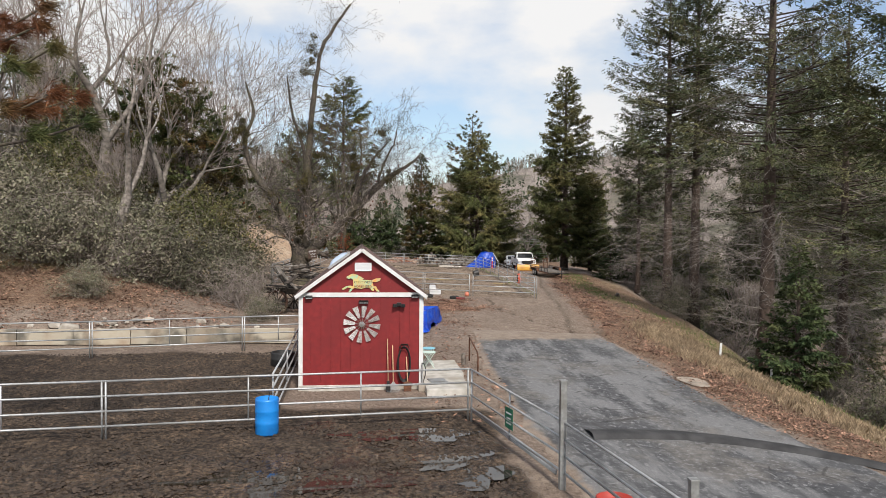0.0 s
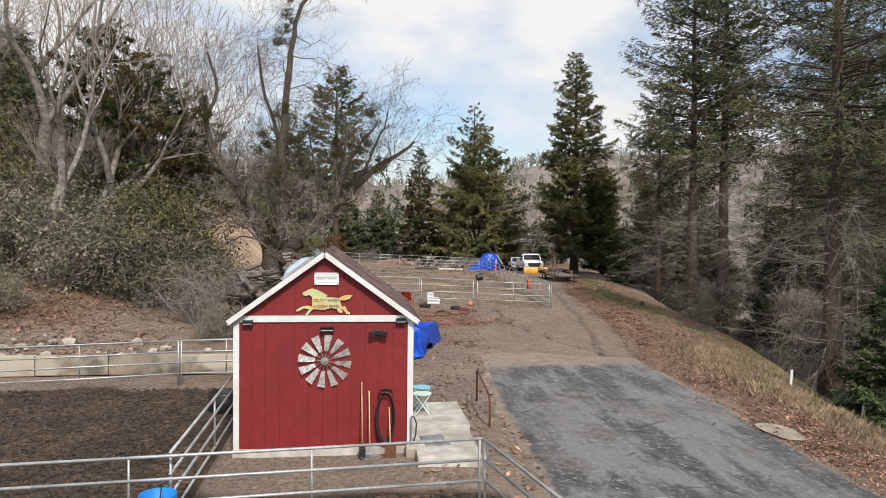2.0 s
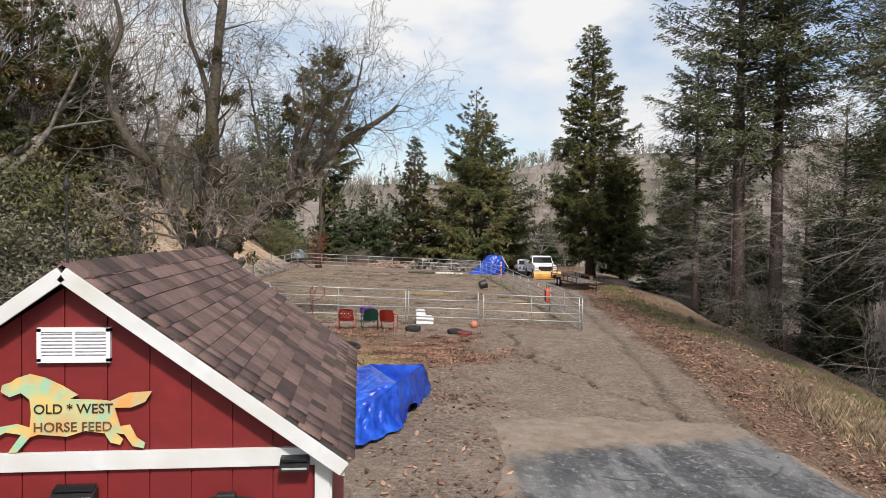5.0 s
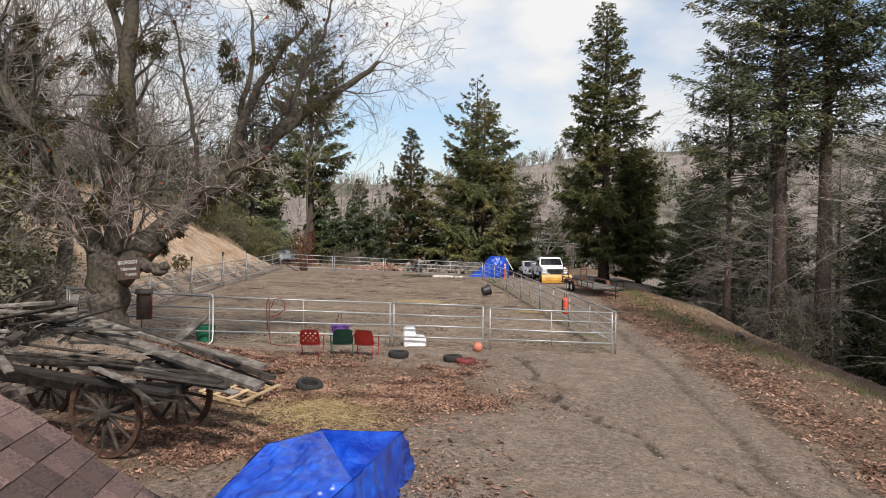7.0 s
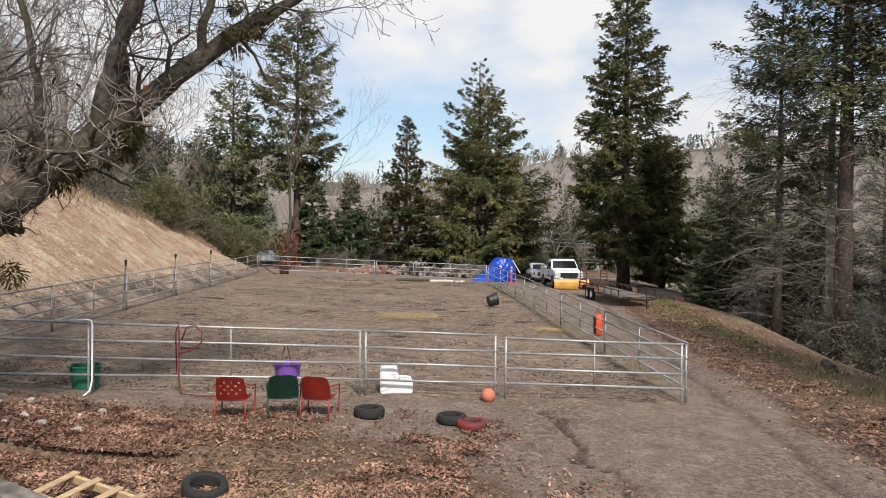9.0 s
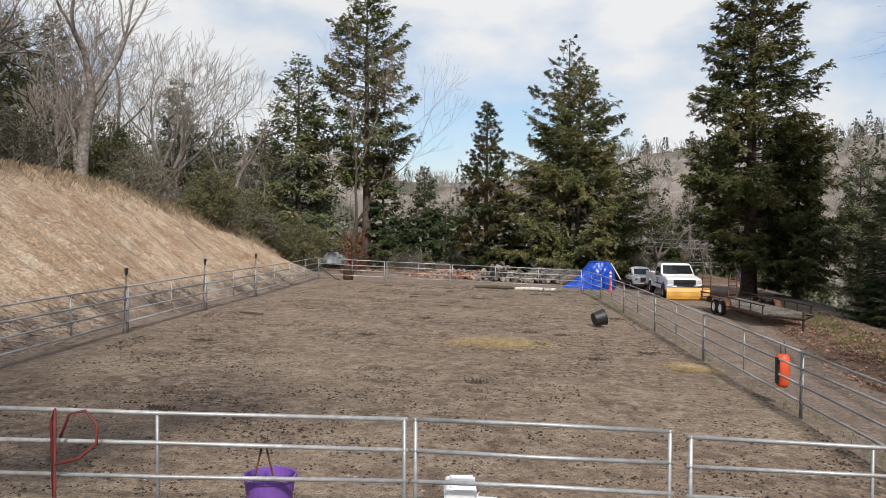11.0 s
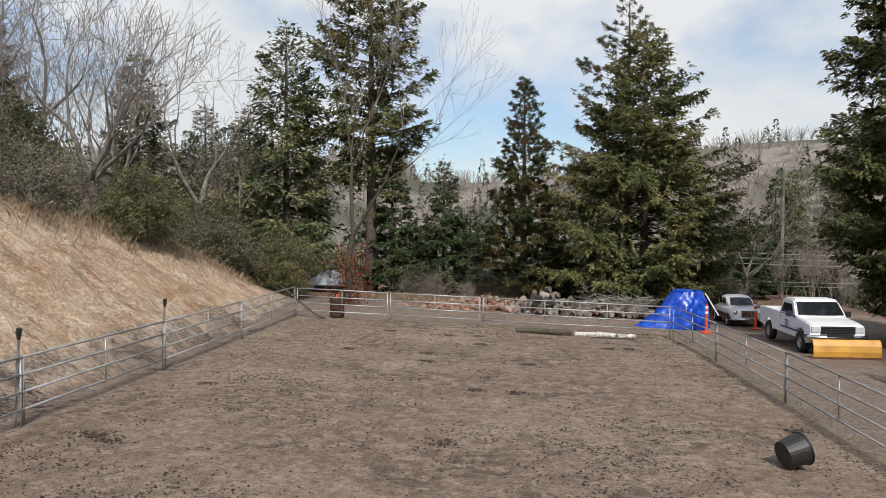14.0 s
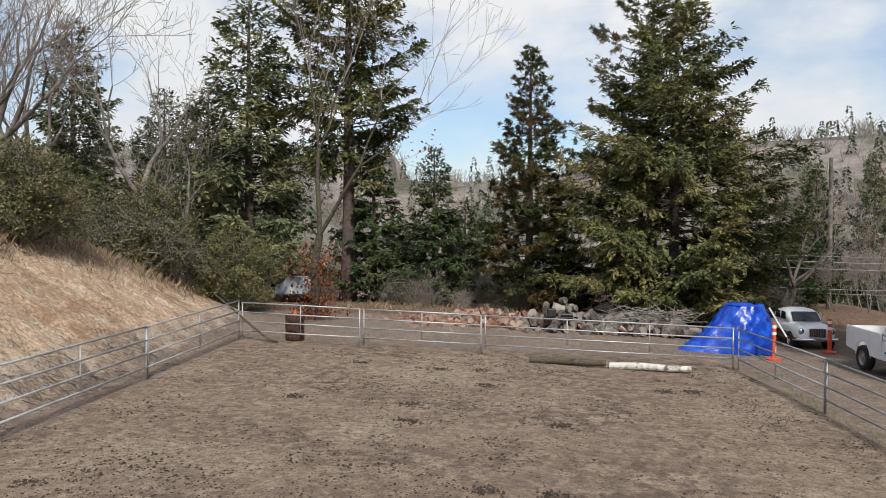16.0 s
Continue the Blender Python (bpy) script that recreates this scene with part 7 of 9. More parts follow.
# metal shell-back lawn chairs, seen from behind
def lawn_chair(x, y, turn, mat, label, pierced=False):
    t = thing("lawn_chair", pose(x, y, gz1(x, y) - 0.06, 0, 0, turn) @ Matrix.Diagonal((1.18, 1.1, 1.05, 1)), label, "chair", "metal lawn chairs")
    bm = bmesh.new()
    cols, rows = 9, 7
    g = []
    for j in range(rows):
        v_ = j / (rows - 1)
        row = []
        for i in range(cols):
            u = i / (cols - 1) * 2 - 1
            w = 0.25 * (1 - 0.12 * v_ ** 3)
            z = 0.43 + 0.44 * v_ - 0.05 * max(0, abs(u) - 0.6) * (v_ > 0.8) * 2
            row.append(bm.verts.new((u * w, -0.2 - 0.14 * v_ + 0.05 * u * u, z)))
        g.append(row)
    for j in range(rows - 1):
        for i in range(cols - 1):
            if pierced and 0 < j < rows - 2 and (i + j) % 2 == 0 and 0 < i < cols - 2:
                ce = (g[j][i].co + g[j][i + 1].co + g[j + 1][i + 1].co + g[j + 1][i].co) / 4
                q = [g[j][i], g[j][i + 1], g[j + 1][i + 1], g[j + 1][i]]
                inn = [bm.verts.new(v.co.lerp(ce, 0.45)) for v in q]
                for k in range(4):
                    bm.faces.new((q[k], q[(k + 1) % 4], inn[(k + 1) % 4], inn[k]))
            else:
                bm.faces.new((g[j][i], g[j][i + 1], g[j + 1][i + 1], g[j + 1][i]))
    bmesh.ops.solidify(bm, geom=list(bm.faces), thickness=0.008)
    part("backrest", bm, mat, t, smooth=False)
    bm = bmesh.new()
    g = [[bm.verts.new(((i / 6 * 2 - 1) * 0.25, -0.2 + 0.44 * j / 5, 0.41 + 0.03 * (j / 5) - 0.02 * math.cos((i / 6 * 2 - 1) * 1.5))) for i in range(7)] for j in range(6)]
    for j in range(5):
        for i in range(6):
            bm.faces.new((g[j][i], g[j][i + 1], g[j + 1][i + 1], g[j + 1][i]))
    bmesh.ops.solidify(bm, geom=list(bm.faces), thickness=0.008)
    part("seat", bm, mat, t)
    for sx in (-1, 1):
        bm = bmesh.new()
        pipe(bm, [(sx * 0.27, -0.28, 0.68), (sx * 0.29, 0.0, 0.66), (sx * 0.29, 0.26, 0.62), (sx * 0.28, 0.28, 0.4), (sx * 0.27, 0.3, 0.02), (sx * 0.27, 0.2, 0.0), (sx * 0.27, -0.3, 0.0)], 0.014, 7)
        part("arm", bm, mat, t, smooth=True)
        bm = bmesh.new()
        pipe(bm, [(sx * 0.24, -0.3, 0.0), (sx * 0.25, -0.24, 0.45)], 0.013, 7)
        part("leg", bm, mat, t, smooth=True)
    return t


lawn_chair(1.7, 46.35, -6, M["chair_red"], "old red metal lawn chair with pierced diamond back", True)
lawn_chair(2.62, 46.6, 4, M["chair_green"], "old dark green metal lawn chair")
lawn_chair(3.32, 46.55, -14, M["chair_red"], "old red metal lawn chair with plain shell back")


def bucket(x, y, h, r, mat, label, handle=True, tilt=(0, 0, 0), z=None):
    t = thing("bucket", pose(x, y, gz1(x, y) if z is None else z, *tilt), label, "bucket", "buckets")
    bm = bmesh.new()
    lathe(bm, [(0, 0), (r * 0.8, 0), (r * 0.98, h * 0.92), (r * 1.04, h * 0.93), (r * 1.04, h), (r * 0.95, h), (r * 0.76, 0.03), (0, 0.03)], 28)
    part("pail", bm, mat, t, smooth=False)
    if handle:
        bm = bmesh.new()
        pipe(bm, [(r * math.cos(q), 0.02, h * 0.95 + 0.35 * r * math.sin(q)) for q in np.linspace(0, math.pi, 12)], 0.008, 6)
        part("handle", bm, M["dark"], t)
    return t


bucket(-1.75, 48.3, 0.5, 0.32, M["greenp"], "green plastic bucket on the arena dirt by the fence", False)
bucket(2.5, 48.6, 0.42, 0.31, M["purple"], "purple feed bucket hung on the fence rail", False, z=0.52)
bk_ = bucket(10.75, 69.4, 0.46, 0.33, M["black"], "black rubber bucket tipped on the arena dirt", False, (0, 76, 12), z=gz1(10.75, 69.4) + 0.3)
so = thing("hanging_strap", pose(2.5, 48.36, gz1(2.5, 48.36)), "worn orange strap hanging from the fence rail", "strap")
bm = bmesh.new()
pipe(bm, [(-0.14, 0, 0.62), (-0.02, -0.04, 1.1), (0.0, 0.0, 1.14), (0.02, -0.04, 1.08), (0.12, 0, 0.6)], 0.012, 6)
part("strap", bm, M["rust"], so)

wj = thing("white_trough", pose(4.95, 48.75, gz1(4.95, 48.75)), "white moulded plastic waterer on the arena side of the fence", "trough")
bm = bmesh.new()
prism(bm, [(-0.35, 0), (0.38, 0), (0.39, 0.3), (0.33, 0.34), (0.06, 0.35), (0.04, 0.4), (0.03, 0.62), (-0.3, 0.62), (-0.36, 0.56)], -0.25, 0.25)
bmesh.ops.bevel(bm, geom=list(bm.edges), offset=0.025, segments=2, affect="EDGES")
part("tank", bm, M["whitep"], wj)

M["ball"] = pm("faded_orange_rubber", (0.55, 0.16, 0.1), (0.66, 0.24, 0.16), 6, 0.7, 0.1, c3=(0.45, 0.16, 0.1), scale2=5)
bl = thing("play_ball", pose(7.0, 48.0, gz1(7.0, 48.0) + 0.13), "faded orange rubber horse ball by the gate", "ball")
bm = bmesh.new()
bmesh.ops.create_icosphere(bm, subdivisions=3, radius=0.16)
part("ball", bm, M["ball"], bl, smooth=True)

oc = thing("orange_buoy", pose(12.35, 56.5, gz1(12.35, 56.5)), "orange padded cylinder hung on the arena fence", "buoy")
bm = bmesh.new()
lathe(bm, [(0, 0.42), (0.1, 0.42), (0.15, 0.5), (0.16, 1.05), (0.12, 1.16), (0, 1.18)], 18)
part("body", bm, M["orange"], oc, smooth=True)
bm = bmesh.new()
for q in (-0.05, 0.05):
    pipe(bm, [(q, -0.02, 1.14), (q, -0.01, 1.3), (q, 0.05, 1.44)], 0.012, 6)
box(bm, (-0.14, -0.05, 0.8), (0.06, 0.12, 0.6), bevel=0.01)
part("strap", bm, M["black"], oc)

hp = thing("fence_hose", pose(0.27, 47.95, gz1(0.27, 47.95)), "red rubber hose looped over the arena fence rail", "hose")
bm = bmesh.new()
pipe(bm, [(0.9, -0.3, 0.03), (0.4, -0.22, 0.03), (0.08, -0.1, 0.06), (0.02, -0.06, 0.4), (0.03, -0.06, 1.3), (0.0, 0.0, 1.5), (-0.07, 0.05, 1.35), (-0.05, 0.05, 0.5)], 0.016, 7)
pipe(bm, [(0.02, -0.06, 0.9), (0.3, -0.08, 0.98), (0.5, -0.09, 1.15), (0.5, -0.08, 1.36), (0.36, -0.05, 1.5), (0.18, -0.05, 1.46), (0.08, -0.05, 1.2)], 0.016, 7)
part("hose", bm, M["tyre_red"], hp, smooth=True)
pv = thing("water_pipe", pose(-1.42, 47.7, gz1(-1.42, 47.7)), "white plastic water pipe strapped to the fence post", "pipe")
bm = bmesh.new()
pipe(bm, [(-0.7, 0.02, 1.52), (-0.1, 0.0, 1.55), (0.0, 0.0, 1.53), (0.02, 0.0, 1.4), (0.03, -0.05, 0.3), (0.02, -0.15, 0.1), (-0.08, -0.3, 0.0)], 0.02, 7)
part("pipe", bm, M["whitep"], pv, smooth=True)

# sign board on the oak, and the small cupboard behind it
sg = thing("tree_sign", pose(OX + 0.78, OY - 0.85, 2.56, 0, -4, 34) @ Matrix.Diagonal((0.78, 1, 0.9, 1)), "dark brown wooden sign with white letters nailed to the oak", "sign")
bm = bmesh.new()
box(bm, (0, 0, 0.5), (0.74, 0.04, 0.62), bevel=0.012)
part("board", bm, M["brown"], sg)
lettering("BIGFOOT", 0.15, (0, -0.026, 0.68), UP, M["white"], sg)
lettering("National", 0.14, (0.0, -0.026, 0.5), UP, M["white"], sg)
lettering("Forest", 0.14, (0.08, -0.026, 0.34), UP, M["white"], sg)
cb = thing("fence_cupboard", pose(-3.35, 47.3, gz1(-3.35, 47.3) + 0.55, 0, 0, 14), "brown wooden box fixed to the fence with red side", "box")
bm = bmesh.new()
box(bm, (0, 0, 0.4), (0.42, 0.36, 0.8), bevel=0.01)
part("body", bm, M["brown"], cb)
bm = bmesh.new()
box(bm, (0.225, 0, 0.35), (0.02, 0.34, 0.6), bevel=0.004)
part("side_panel", bm, M["orange"], cb, "bright red-orange side panel")
bm = bmesh.new()
box(bm, (0, -0.02, 0.83), (0.52, 0.46, 0.05), Matrix.Rotation(0.15, 3, "X"), bevel=0.01)
part("lid", bm, M["wood_grey"], cb)

# caps on the tall stakes along the far side fence
for x, y, h in ((-5.25, 70.2, 2.1), (-4.85, 77.0, 2.15), (-5.6, 63.4, 2.05)):
    t = thing("stake", pose(x, y, gz1(x, y), 0, 3, 0), "steel stake with a black cap behind the fence", "stake", "fence stakes")
    bm = bmesh.new()
    cyl(bm, (0, 0, -0.3), (0, 0, h), 0.03, n=7)
    part("rod", bm, M["galv_old"], t)
    bm = bmesh.new()
    lathe(bm, [(0.035, h - 0.2), (0.06, h - 0.05), (0.06, h + 0.04), (0, h + 0.06)], 10)
    part("cap", bm, M["black"], t)

# small rubble by the oak
for k in range(9):
    x, y = -2.2 + 1.6 * rgw.random(), 44.6 + 1.6 * rgw.random()
    bm = bmesh.new()
    lump(bm, (0, 0, 0.03), 0.06 + 0.08 * rgw.random(), k, 0.6, 1)
    t = part("rock", bm, M["stone"])
    t.location = (x, y, gz1(x, y))
    tagged(t, "pale rubble stone at the foot of the oak", "rock", "loose rocks")
for k in range(80):
    x, y = rgw.uniform(-16, -3.4), 31.7 + 3.4 * rgw.random() ** 1.7
    r_ = 0.09 + 0.24 * rgw.random() ** 1.8
    bm = bmesh.new()
    lump(bm, (0, 0, 0.4 * r_), r_, 40 + k, 0.65, 1)
    t = part("rock", bm, M["stone"])
    t.location = (x, y, gz1(x, y))
    tagged(t, "pale broken rock lying on the dirt bank", "rock", "loose rocks")
bm = bmesh.new()
box(bm, (0, 0, 0.25), (0.95, 0.5, 0.42), bevel=0.06, taper=0.7)
t = part("boulder", bm, M["stone"])
t.matrix_world = pose(-12.3, 32.8, gz1(-12.3, 32.8), 8, 12, 20)
tagged(t, "large pale angular boulder on the bank", "rock")

# ---- far side of the arena: vehicles, tarp, wood ----
def prism_x(bm, outline, x0, x1, top_in=0.0, bevel=0.0):
    """A body: an outline of (y, z) pairs drawn out from x0 to x1; its upper points lean in."""
    zs = [z for _, z in outline]
    lo, hi = min(zs), max(zs)
    rows = []
    for x, s in ((x0, 1), (x1, -1)):
        rows.append([bm.verts.new((x + s * top_in * (z - lo) / (hi - lo), y, z)) for y, z in outline])
    a, b = rows
    n = len(a)
    cap(bm, a, b, [Vector((y, z, 0)) for y, z in outline])
    for i in range(n):
        bm.faces.new((a[i], b[i], b[(i + 1) % n], a[(i + 1) % n]))
    if bevel:
        bmesh.ops.recalc_face_normals(bm, faces=list(bm.faces))
        es = [e for e in bm.edges if len(e.link_faces) == 2 and e.calc_face_angle(0) > 0.9 and abs(e.verts[0].co.x - e.verts[1].co.x) < 0.2]
        bmesh.ops.bevel(bm, geom=es, offset=bevel, segments=2, affect="EDGES")
    bmesh.ops.recalc_face_normals(bm, faces=list(bm.faces))


def arch(yc, zc, r, z0, n=7, front_first=True):
    """Points over a wheel, from one foot to the other."""
    pts = [(yc - r * math.cos(math.pi * k / n), zc + r * math.sin(math.pi * k / n)) for k in range(n + 1)]
    return [(pts[0][0], z0)] + pts + [(pts[-1][0], z0)]


def road_wheel(parent, x, y, z, r, w, side, rim_mat, rim_r=0.58):
    bm = bmesh.new()
    lathe(bm, [(r * 0.6, -w / 2), (r * 0.92, -w / 2), (r, -w * 0.3), (r, w * 0.3), (r * 0.92, w / 2), (r * 0.6, w / 2), (r * 0.55, 0), (r * 0.6, -w / 2)], 28)
    q = Matrix.Translation((x, y, z)) @ Matrix.Rotation(radians(90 * side), 4, "Y")
    bm.transform(q)
    tw = part("wheel", bm, M["rubber"], parent, "black tyre", True)
    bm = bmesh.new()
    lathe(bm, [(0, w * 0.42), (r * 0.16, w * 0.42), (r * 0.2, w * 0.3), (r * rim_r * 0.85, w * 0.22), (r * rim_r, w * 0.44), (r * rim_r + 0.02, w * 0.44), (r * rim_r, 0.0), (0, 0.0)], 22)
    bm.transform(q)
    part("rim", bm, rim_mat, tw, smooth=False)
    return tw


TX, TY = 19.4, 84.4
truck = thing("pickup_truck", pose(TX, TY, gz1(TX, TY + 2) + 0.02, 0, 0, -4) @ Matrix.Diagonal((1.1, 1.13, 1.15, 1)), "white pickup truck with a yellow snow plow on the front", "truck")
hwid = 0.98
ol = [(0.1, 0.55), (0.04, 0.98), (0.12, 1.1), (0.5, 1.16), (1.45, 1.24), (3.2, 1.26), (3.2, 0.5)] + list(reversed(arch(1.0, 0.42, 0.47, 0.5)))
bm = bmesh.new()
prism_x(bm, ol, -hwid, hwid, 0.06, 0.035)
part("body", bm, M["carwhite"], truck, "white painted front body and doors")
for sx in (-1, 1):
    ol = [(3.22, 0.5), (3.22, 1.28), (5.4, 1.28), (5.42, 0.6)] + list(reversed(arch(4.32, 0.42, 0.47, 0.52)))
    bm = bmesh.new()
    prism_x(bm, ol, sx * hwid - (0.07 if sx > 0 else 0), sx * hwid + (0.07 if sx < 0 else 0), 0.0, 0.02)
    part("bed_side", bm, M["carwhite"], truck)
bm = bmesh.new()
box(bm, (0, 4.3, 0.68), (1.84, 2.15, 0.06))
box(bm, (0, 3.26, 0.98), (1.8, 0.06, 0.56))
part("bed_floor", bm, M["galv_old"], truck)
bm = bmesh.new()
box(bm, (0, 5.4, 0.95), (1.82, 0.06, 0.6), bevel=0.015)
part("tailgate", bm, M["carwhite"], truck)
bm = bmesh.new()
prism_x(bm, [(1.42, 1.22), (1.95, 1.76), (2.12, 1.84), (2.95, 1.84), (3.08, 1.78), (3.2, 1.24)], -0.94, 0.94, 0.13, 0.05)
part("cab", bm, M["carwhite"], truck)
bm = bmesh.new()
bmesh.ops.create_grid(bm, x_segments=6, y_segments=2, size=1)
for v in bm.verts:
    s_ = (v.co.y + 1) / 2
    v.co = Vector((v.co.x * (0.84 - 0.08 * s_), 1.49 + 0.44 * s_ - 0.025 * (1 - v.co.x ** 2) - 0.02, 1.3 + 0.44 * s_ + 0.01))
part("windshield", bm, M["darkglass"], truck)
for sx in (-1, 1):
    bm = bmesh.new()
    prism_x(bm, [(1.78, 1.3), (2.12, 1.7), (2.9, 1.72), (3.0, 1.3)], sx * 0.9 - 0.02, sx * 0.9 + 0.02)
    for v in bm.verts:
        v.co.x -= sx * (v.co.z - 1.3) * 0.235 - sx * 0.012
    part("side_window", bm, M["darkglass"], truck)
    bm = bmesh.new()
    box(bm, (sx * 1.1, 1.75, 1.32), (0.2, 0.08, 0.2), bevel=0.02)
    part("mirror", bm, M["black"], truck)
    bm = bmesh.new()
    box(bm, (sx * 0.75, 0.06, 0.95), (0.34, 0.06, 0.2), bevel=0.02)
    part("headlight", bm, M["lens"], truck)
    for y in (1.0, 4.32):
        road_wheel(truck, sx * 0.86, y, 0.39, 0.39, 0.26, sx, M["galv_old"])
bm = bmesh.new()
box(bm, (0, 0.045, 0.93), (1.2, 0.07, 0.27), bevel=0.015)
part("grille_frame", bm, M["black"], truck)
for k in range(4):
    bm = bmesh.new()
    box(bm, (0, 0.0, 0.84 + 0.06 * k), (1.14, 0.03, 0.018), bevel=0.004)
    part("grille_bar", bm, M["dark"], truck)
bm = bmesh.new()
pipe(bm, [(-1.02, 0.3, 0.68), (-0.98, 0.04, 0.68), (-0.6, -0.06, 0.68), (0.6, -0.06, 0.68), (0.98, 0.04, 0.68), (1.02, 0.3, 0.68)], 0.085, 10)
part("bumper", bm, M["chrome"], truck, smooth=True)
for sx in (-1, 1):
    bm = bmesh.new()
    box(bm, (sx * 0.935, 2.3, 1.235), (0.02, 1.55, 0.02))
    part("belt_trim", bm, M["dark"], truck)
    bm = bmesh.new()
    box(bm, (sx * 0.985, 2.0, 0.75), (0.012, 1.9, 0.05), bevel=0.004)
    part("rub_strip", bm, M["dark"], truck)
    bm = bmesh.new()
    box(bm, (sx * 0.975, 2.95, 1.1), (0.02, 0.14, 0.035), bevel=0.006)
    part("door_handle", bm, M["chrome"], truck)
bm = bmesh.new()
for sx in (-0.4, 0.4):
    box(bm, (sx, -0.3, 0.5), (0.08, 0.7, 0.1))
box(bm, (0, -0.14, 0.78), (0.9, 0.05, 0.1))
part("plow_frame", bm, M["black"], truck)
bm = bmesh.new()
pr = [(-0.62, 0.06), (-0.72, 0.12), (-0.76, 0.3), (-0.74, 0.5), (-0.66, 0.66), (-0.6, 0.7), (-0.62, 0.64), (-0.69, 0.5), (-0.71, 0.3), (-0.67, 0.14)]
prism_x(bm, pr, -1.15, 1.15)
plow = part("plow_blade", bm, M["plow"], truck, "curved yellow snow plow blade")
bm = bmesh.new()
box(bm, (0, -0.7, 0.05), (2.3, 0.03, 0.12))
part("cutting_edge", bm, M["rust"], plow)
bm = bmesh.new()
for k, w in enumerate((0.34, 0.26, 0.3)):
    box(bm, (-0.985, 2.3, 1.02 - 0.09 * k), (0.004, w, 0.045))
part("door_writing", bm, M["dark"], truck)

car = thing("vintage_sedan", pose(20.0, 95.2, gz1(20.0, 97), 0, 0, -5) @ Matrix.Diagonal((1.0, 1.0, 1.06, 1)), "vintage white and maroon sedan with rounded roof and chrome bumper", "car")


def loft(bm, stations, n=28):
    """A rounded body drawn through cross-sections (y, half width, bottom, top, squareness)."""
    rings = []
    for y, hw_, z0, z1, p_ in stations:
        ring = []
        for k in range(n):
            a = 2 * math.pi * k / n
            ca, sa = math.cos(a), math.sin(a)
            ring.append(bm.verts.new((hw_ * math.copysign(abs(ca) ** (2 / p_), ca), y, (z0 + z1) / 2 + (z1 - z0) / 2 * math.copysign(abs(sa) ** (2 / p_), sa))))
        rings.append(ring)
    for a, b in zip(rings, rings[1:]):
        for k in range(n):
            bm.faces.new((a[k], a[(k + 1) % n], b[(k + 1) % n], b[k]))
    bm.faces.new(rings[0][::-1])
    bm.faces.new(rings[-1])
    bmesh.ops.recalc_face_normals(bm, faces=list(bm.faces))


bm = bmesh.new()
loft(bm, [(0.04, 0.55, 0.44, 0.84, 3), (0.1, 0.72, 0.38, 0.93, 3.2), (0.3, 0.83, 0.34, 0.99, 3.6), (0.8, 0.87, 0.34, 1.03, 4), (1.4, 0.88, 0.32, 1.04, 4), (2.4, 0.89, 0.32, 1.03, 4), (3.4, 0.88, 0.33, 1.0, 4), (4.0, 0.83, 0.36, 0.93, 3.6), (4.3, 0.7, 0.42, 0.82, 3), (4.36, 0.5, 0.48, 0.76, 3)])
part("body", bm, M["carwhite"], car, "white upper body with rounded wings", True)
bm = bmesh.new()
loft(bm, [(1.0, 0.84, 0.36, 0.6, 5), (1.2, 0.888, 0.325, 0.72, 7), (2.4, 0.9, 0.31, 0.72, 7), (3.4, 0.892, 0.325, 0.7, 7), (4.0, 0.84, 0.36, 0.66, 5), (4.25, 0.72, 0.42, 0.6, 4)])
part("side_panel", bm, M["carmaroon"], car, "dark maroon lower side", True)
bm = bmesh.new()
loft(bm, [(1.18, 0.6, 0.9, 1.04, 3), (1.45, 0.7, 0.9, 1.3, 3.2), (1.72, 0.73, 0.9, 1.47, 3.2), (2.15, 0.74, 0.9, 1.56, 3.2), (2.7, 0.74, 0.9, 1.56, 3.2), (3.15, 0.72, 0.9, 1.47, 3.2), (3.5, 0.67, 0.9, 1.26, 3), (3.85, 0.56, 0.88, 1.0, 3)])
part("roof", bm, M["carwhite"], car, "rounded white roof", True)
bm = bmesh.new()
bmesh.ops.create_grid(bm, x_segments=10, y_segments=6, size=1)
for v in bm.verts:
    s_, q = (v.co.y + 1) / 2, v.co.x
    v.co = Vector((q * (0.6 - 0.05 * s_), 1.11 + 0.44 * s_ + 0.1 * q * q, 1.1 + 0.36 * s_ + 0.16 * s_ * (1 - s_) - 0.02 * q * q))
part("windshield", bm, M["darkglass"], car, smooth=True)
for sx in (-1, 1):
    for y0, y1 in ((1.72, 2.3), (2.4, 3.02)):
        bm = bmesh.new()
        prism_x(bm, [(y0, 1.1), (y0 + 0.12, 1.4), (y1 - 0.06, 1.42), (y1, 1.1)], sx * 0.755 - 0.014, sx * 0.755 + 0.014)
        for v in bm.verts:
            v.co.x -= sx * (v.co.z - 1.1) ** 2 * 0.32
        part("side_window", bm, M["darkglass"], car)
    bm = bmesh.new()
    lathe(bm, [(0, 0.07), (0.07, 0.062), (0.105, 0.035), (0.125, 0.02), (0.13, 0.0), (0, -0.06)], 20)
    bm.transform(Matrix.Translation((sx * 0.64, 0.1, 0.78)) @ Matrix.Rotation(radians(90), 4, "X"))
    part("headlight", bm, M["chrome"], car, "round chrome-ringed headlamp", True)
    for y in (0.82, 3.45):
        # solid black disc stands in for the shade of the wheel opening
        bm = bmesh.new()
        cyl(bm, (sx * 0.6, y, 0.34), (sx * 0.893, y, 0.34), 0.37, n=24)
        part("wheel_well_shade", bm, M["black"], car)
        road_wheel(car, sx * 0.84, y, 0.32, 0.32, 0.18, sx, M["whitep"], 0.6)
bm = bmesh.new()
box(bm, (0, 0.05, 0.72), (0.72, 0.08, 0.36), bevel=0.03)
part("grille", bm, M["chrome"], car, "chrome slatted grille")
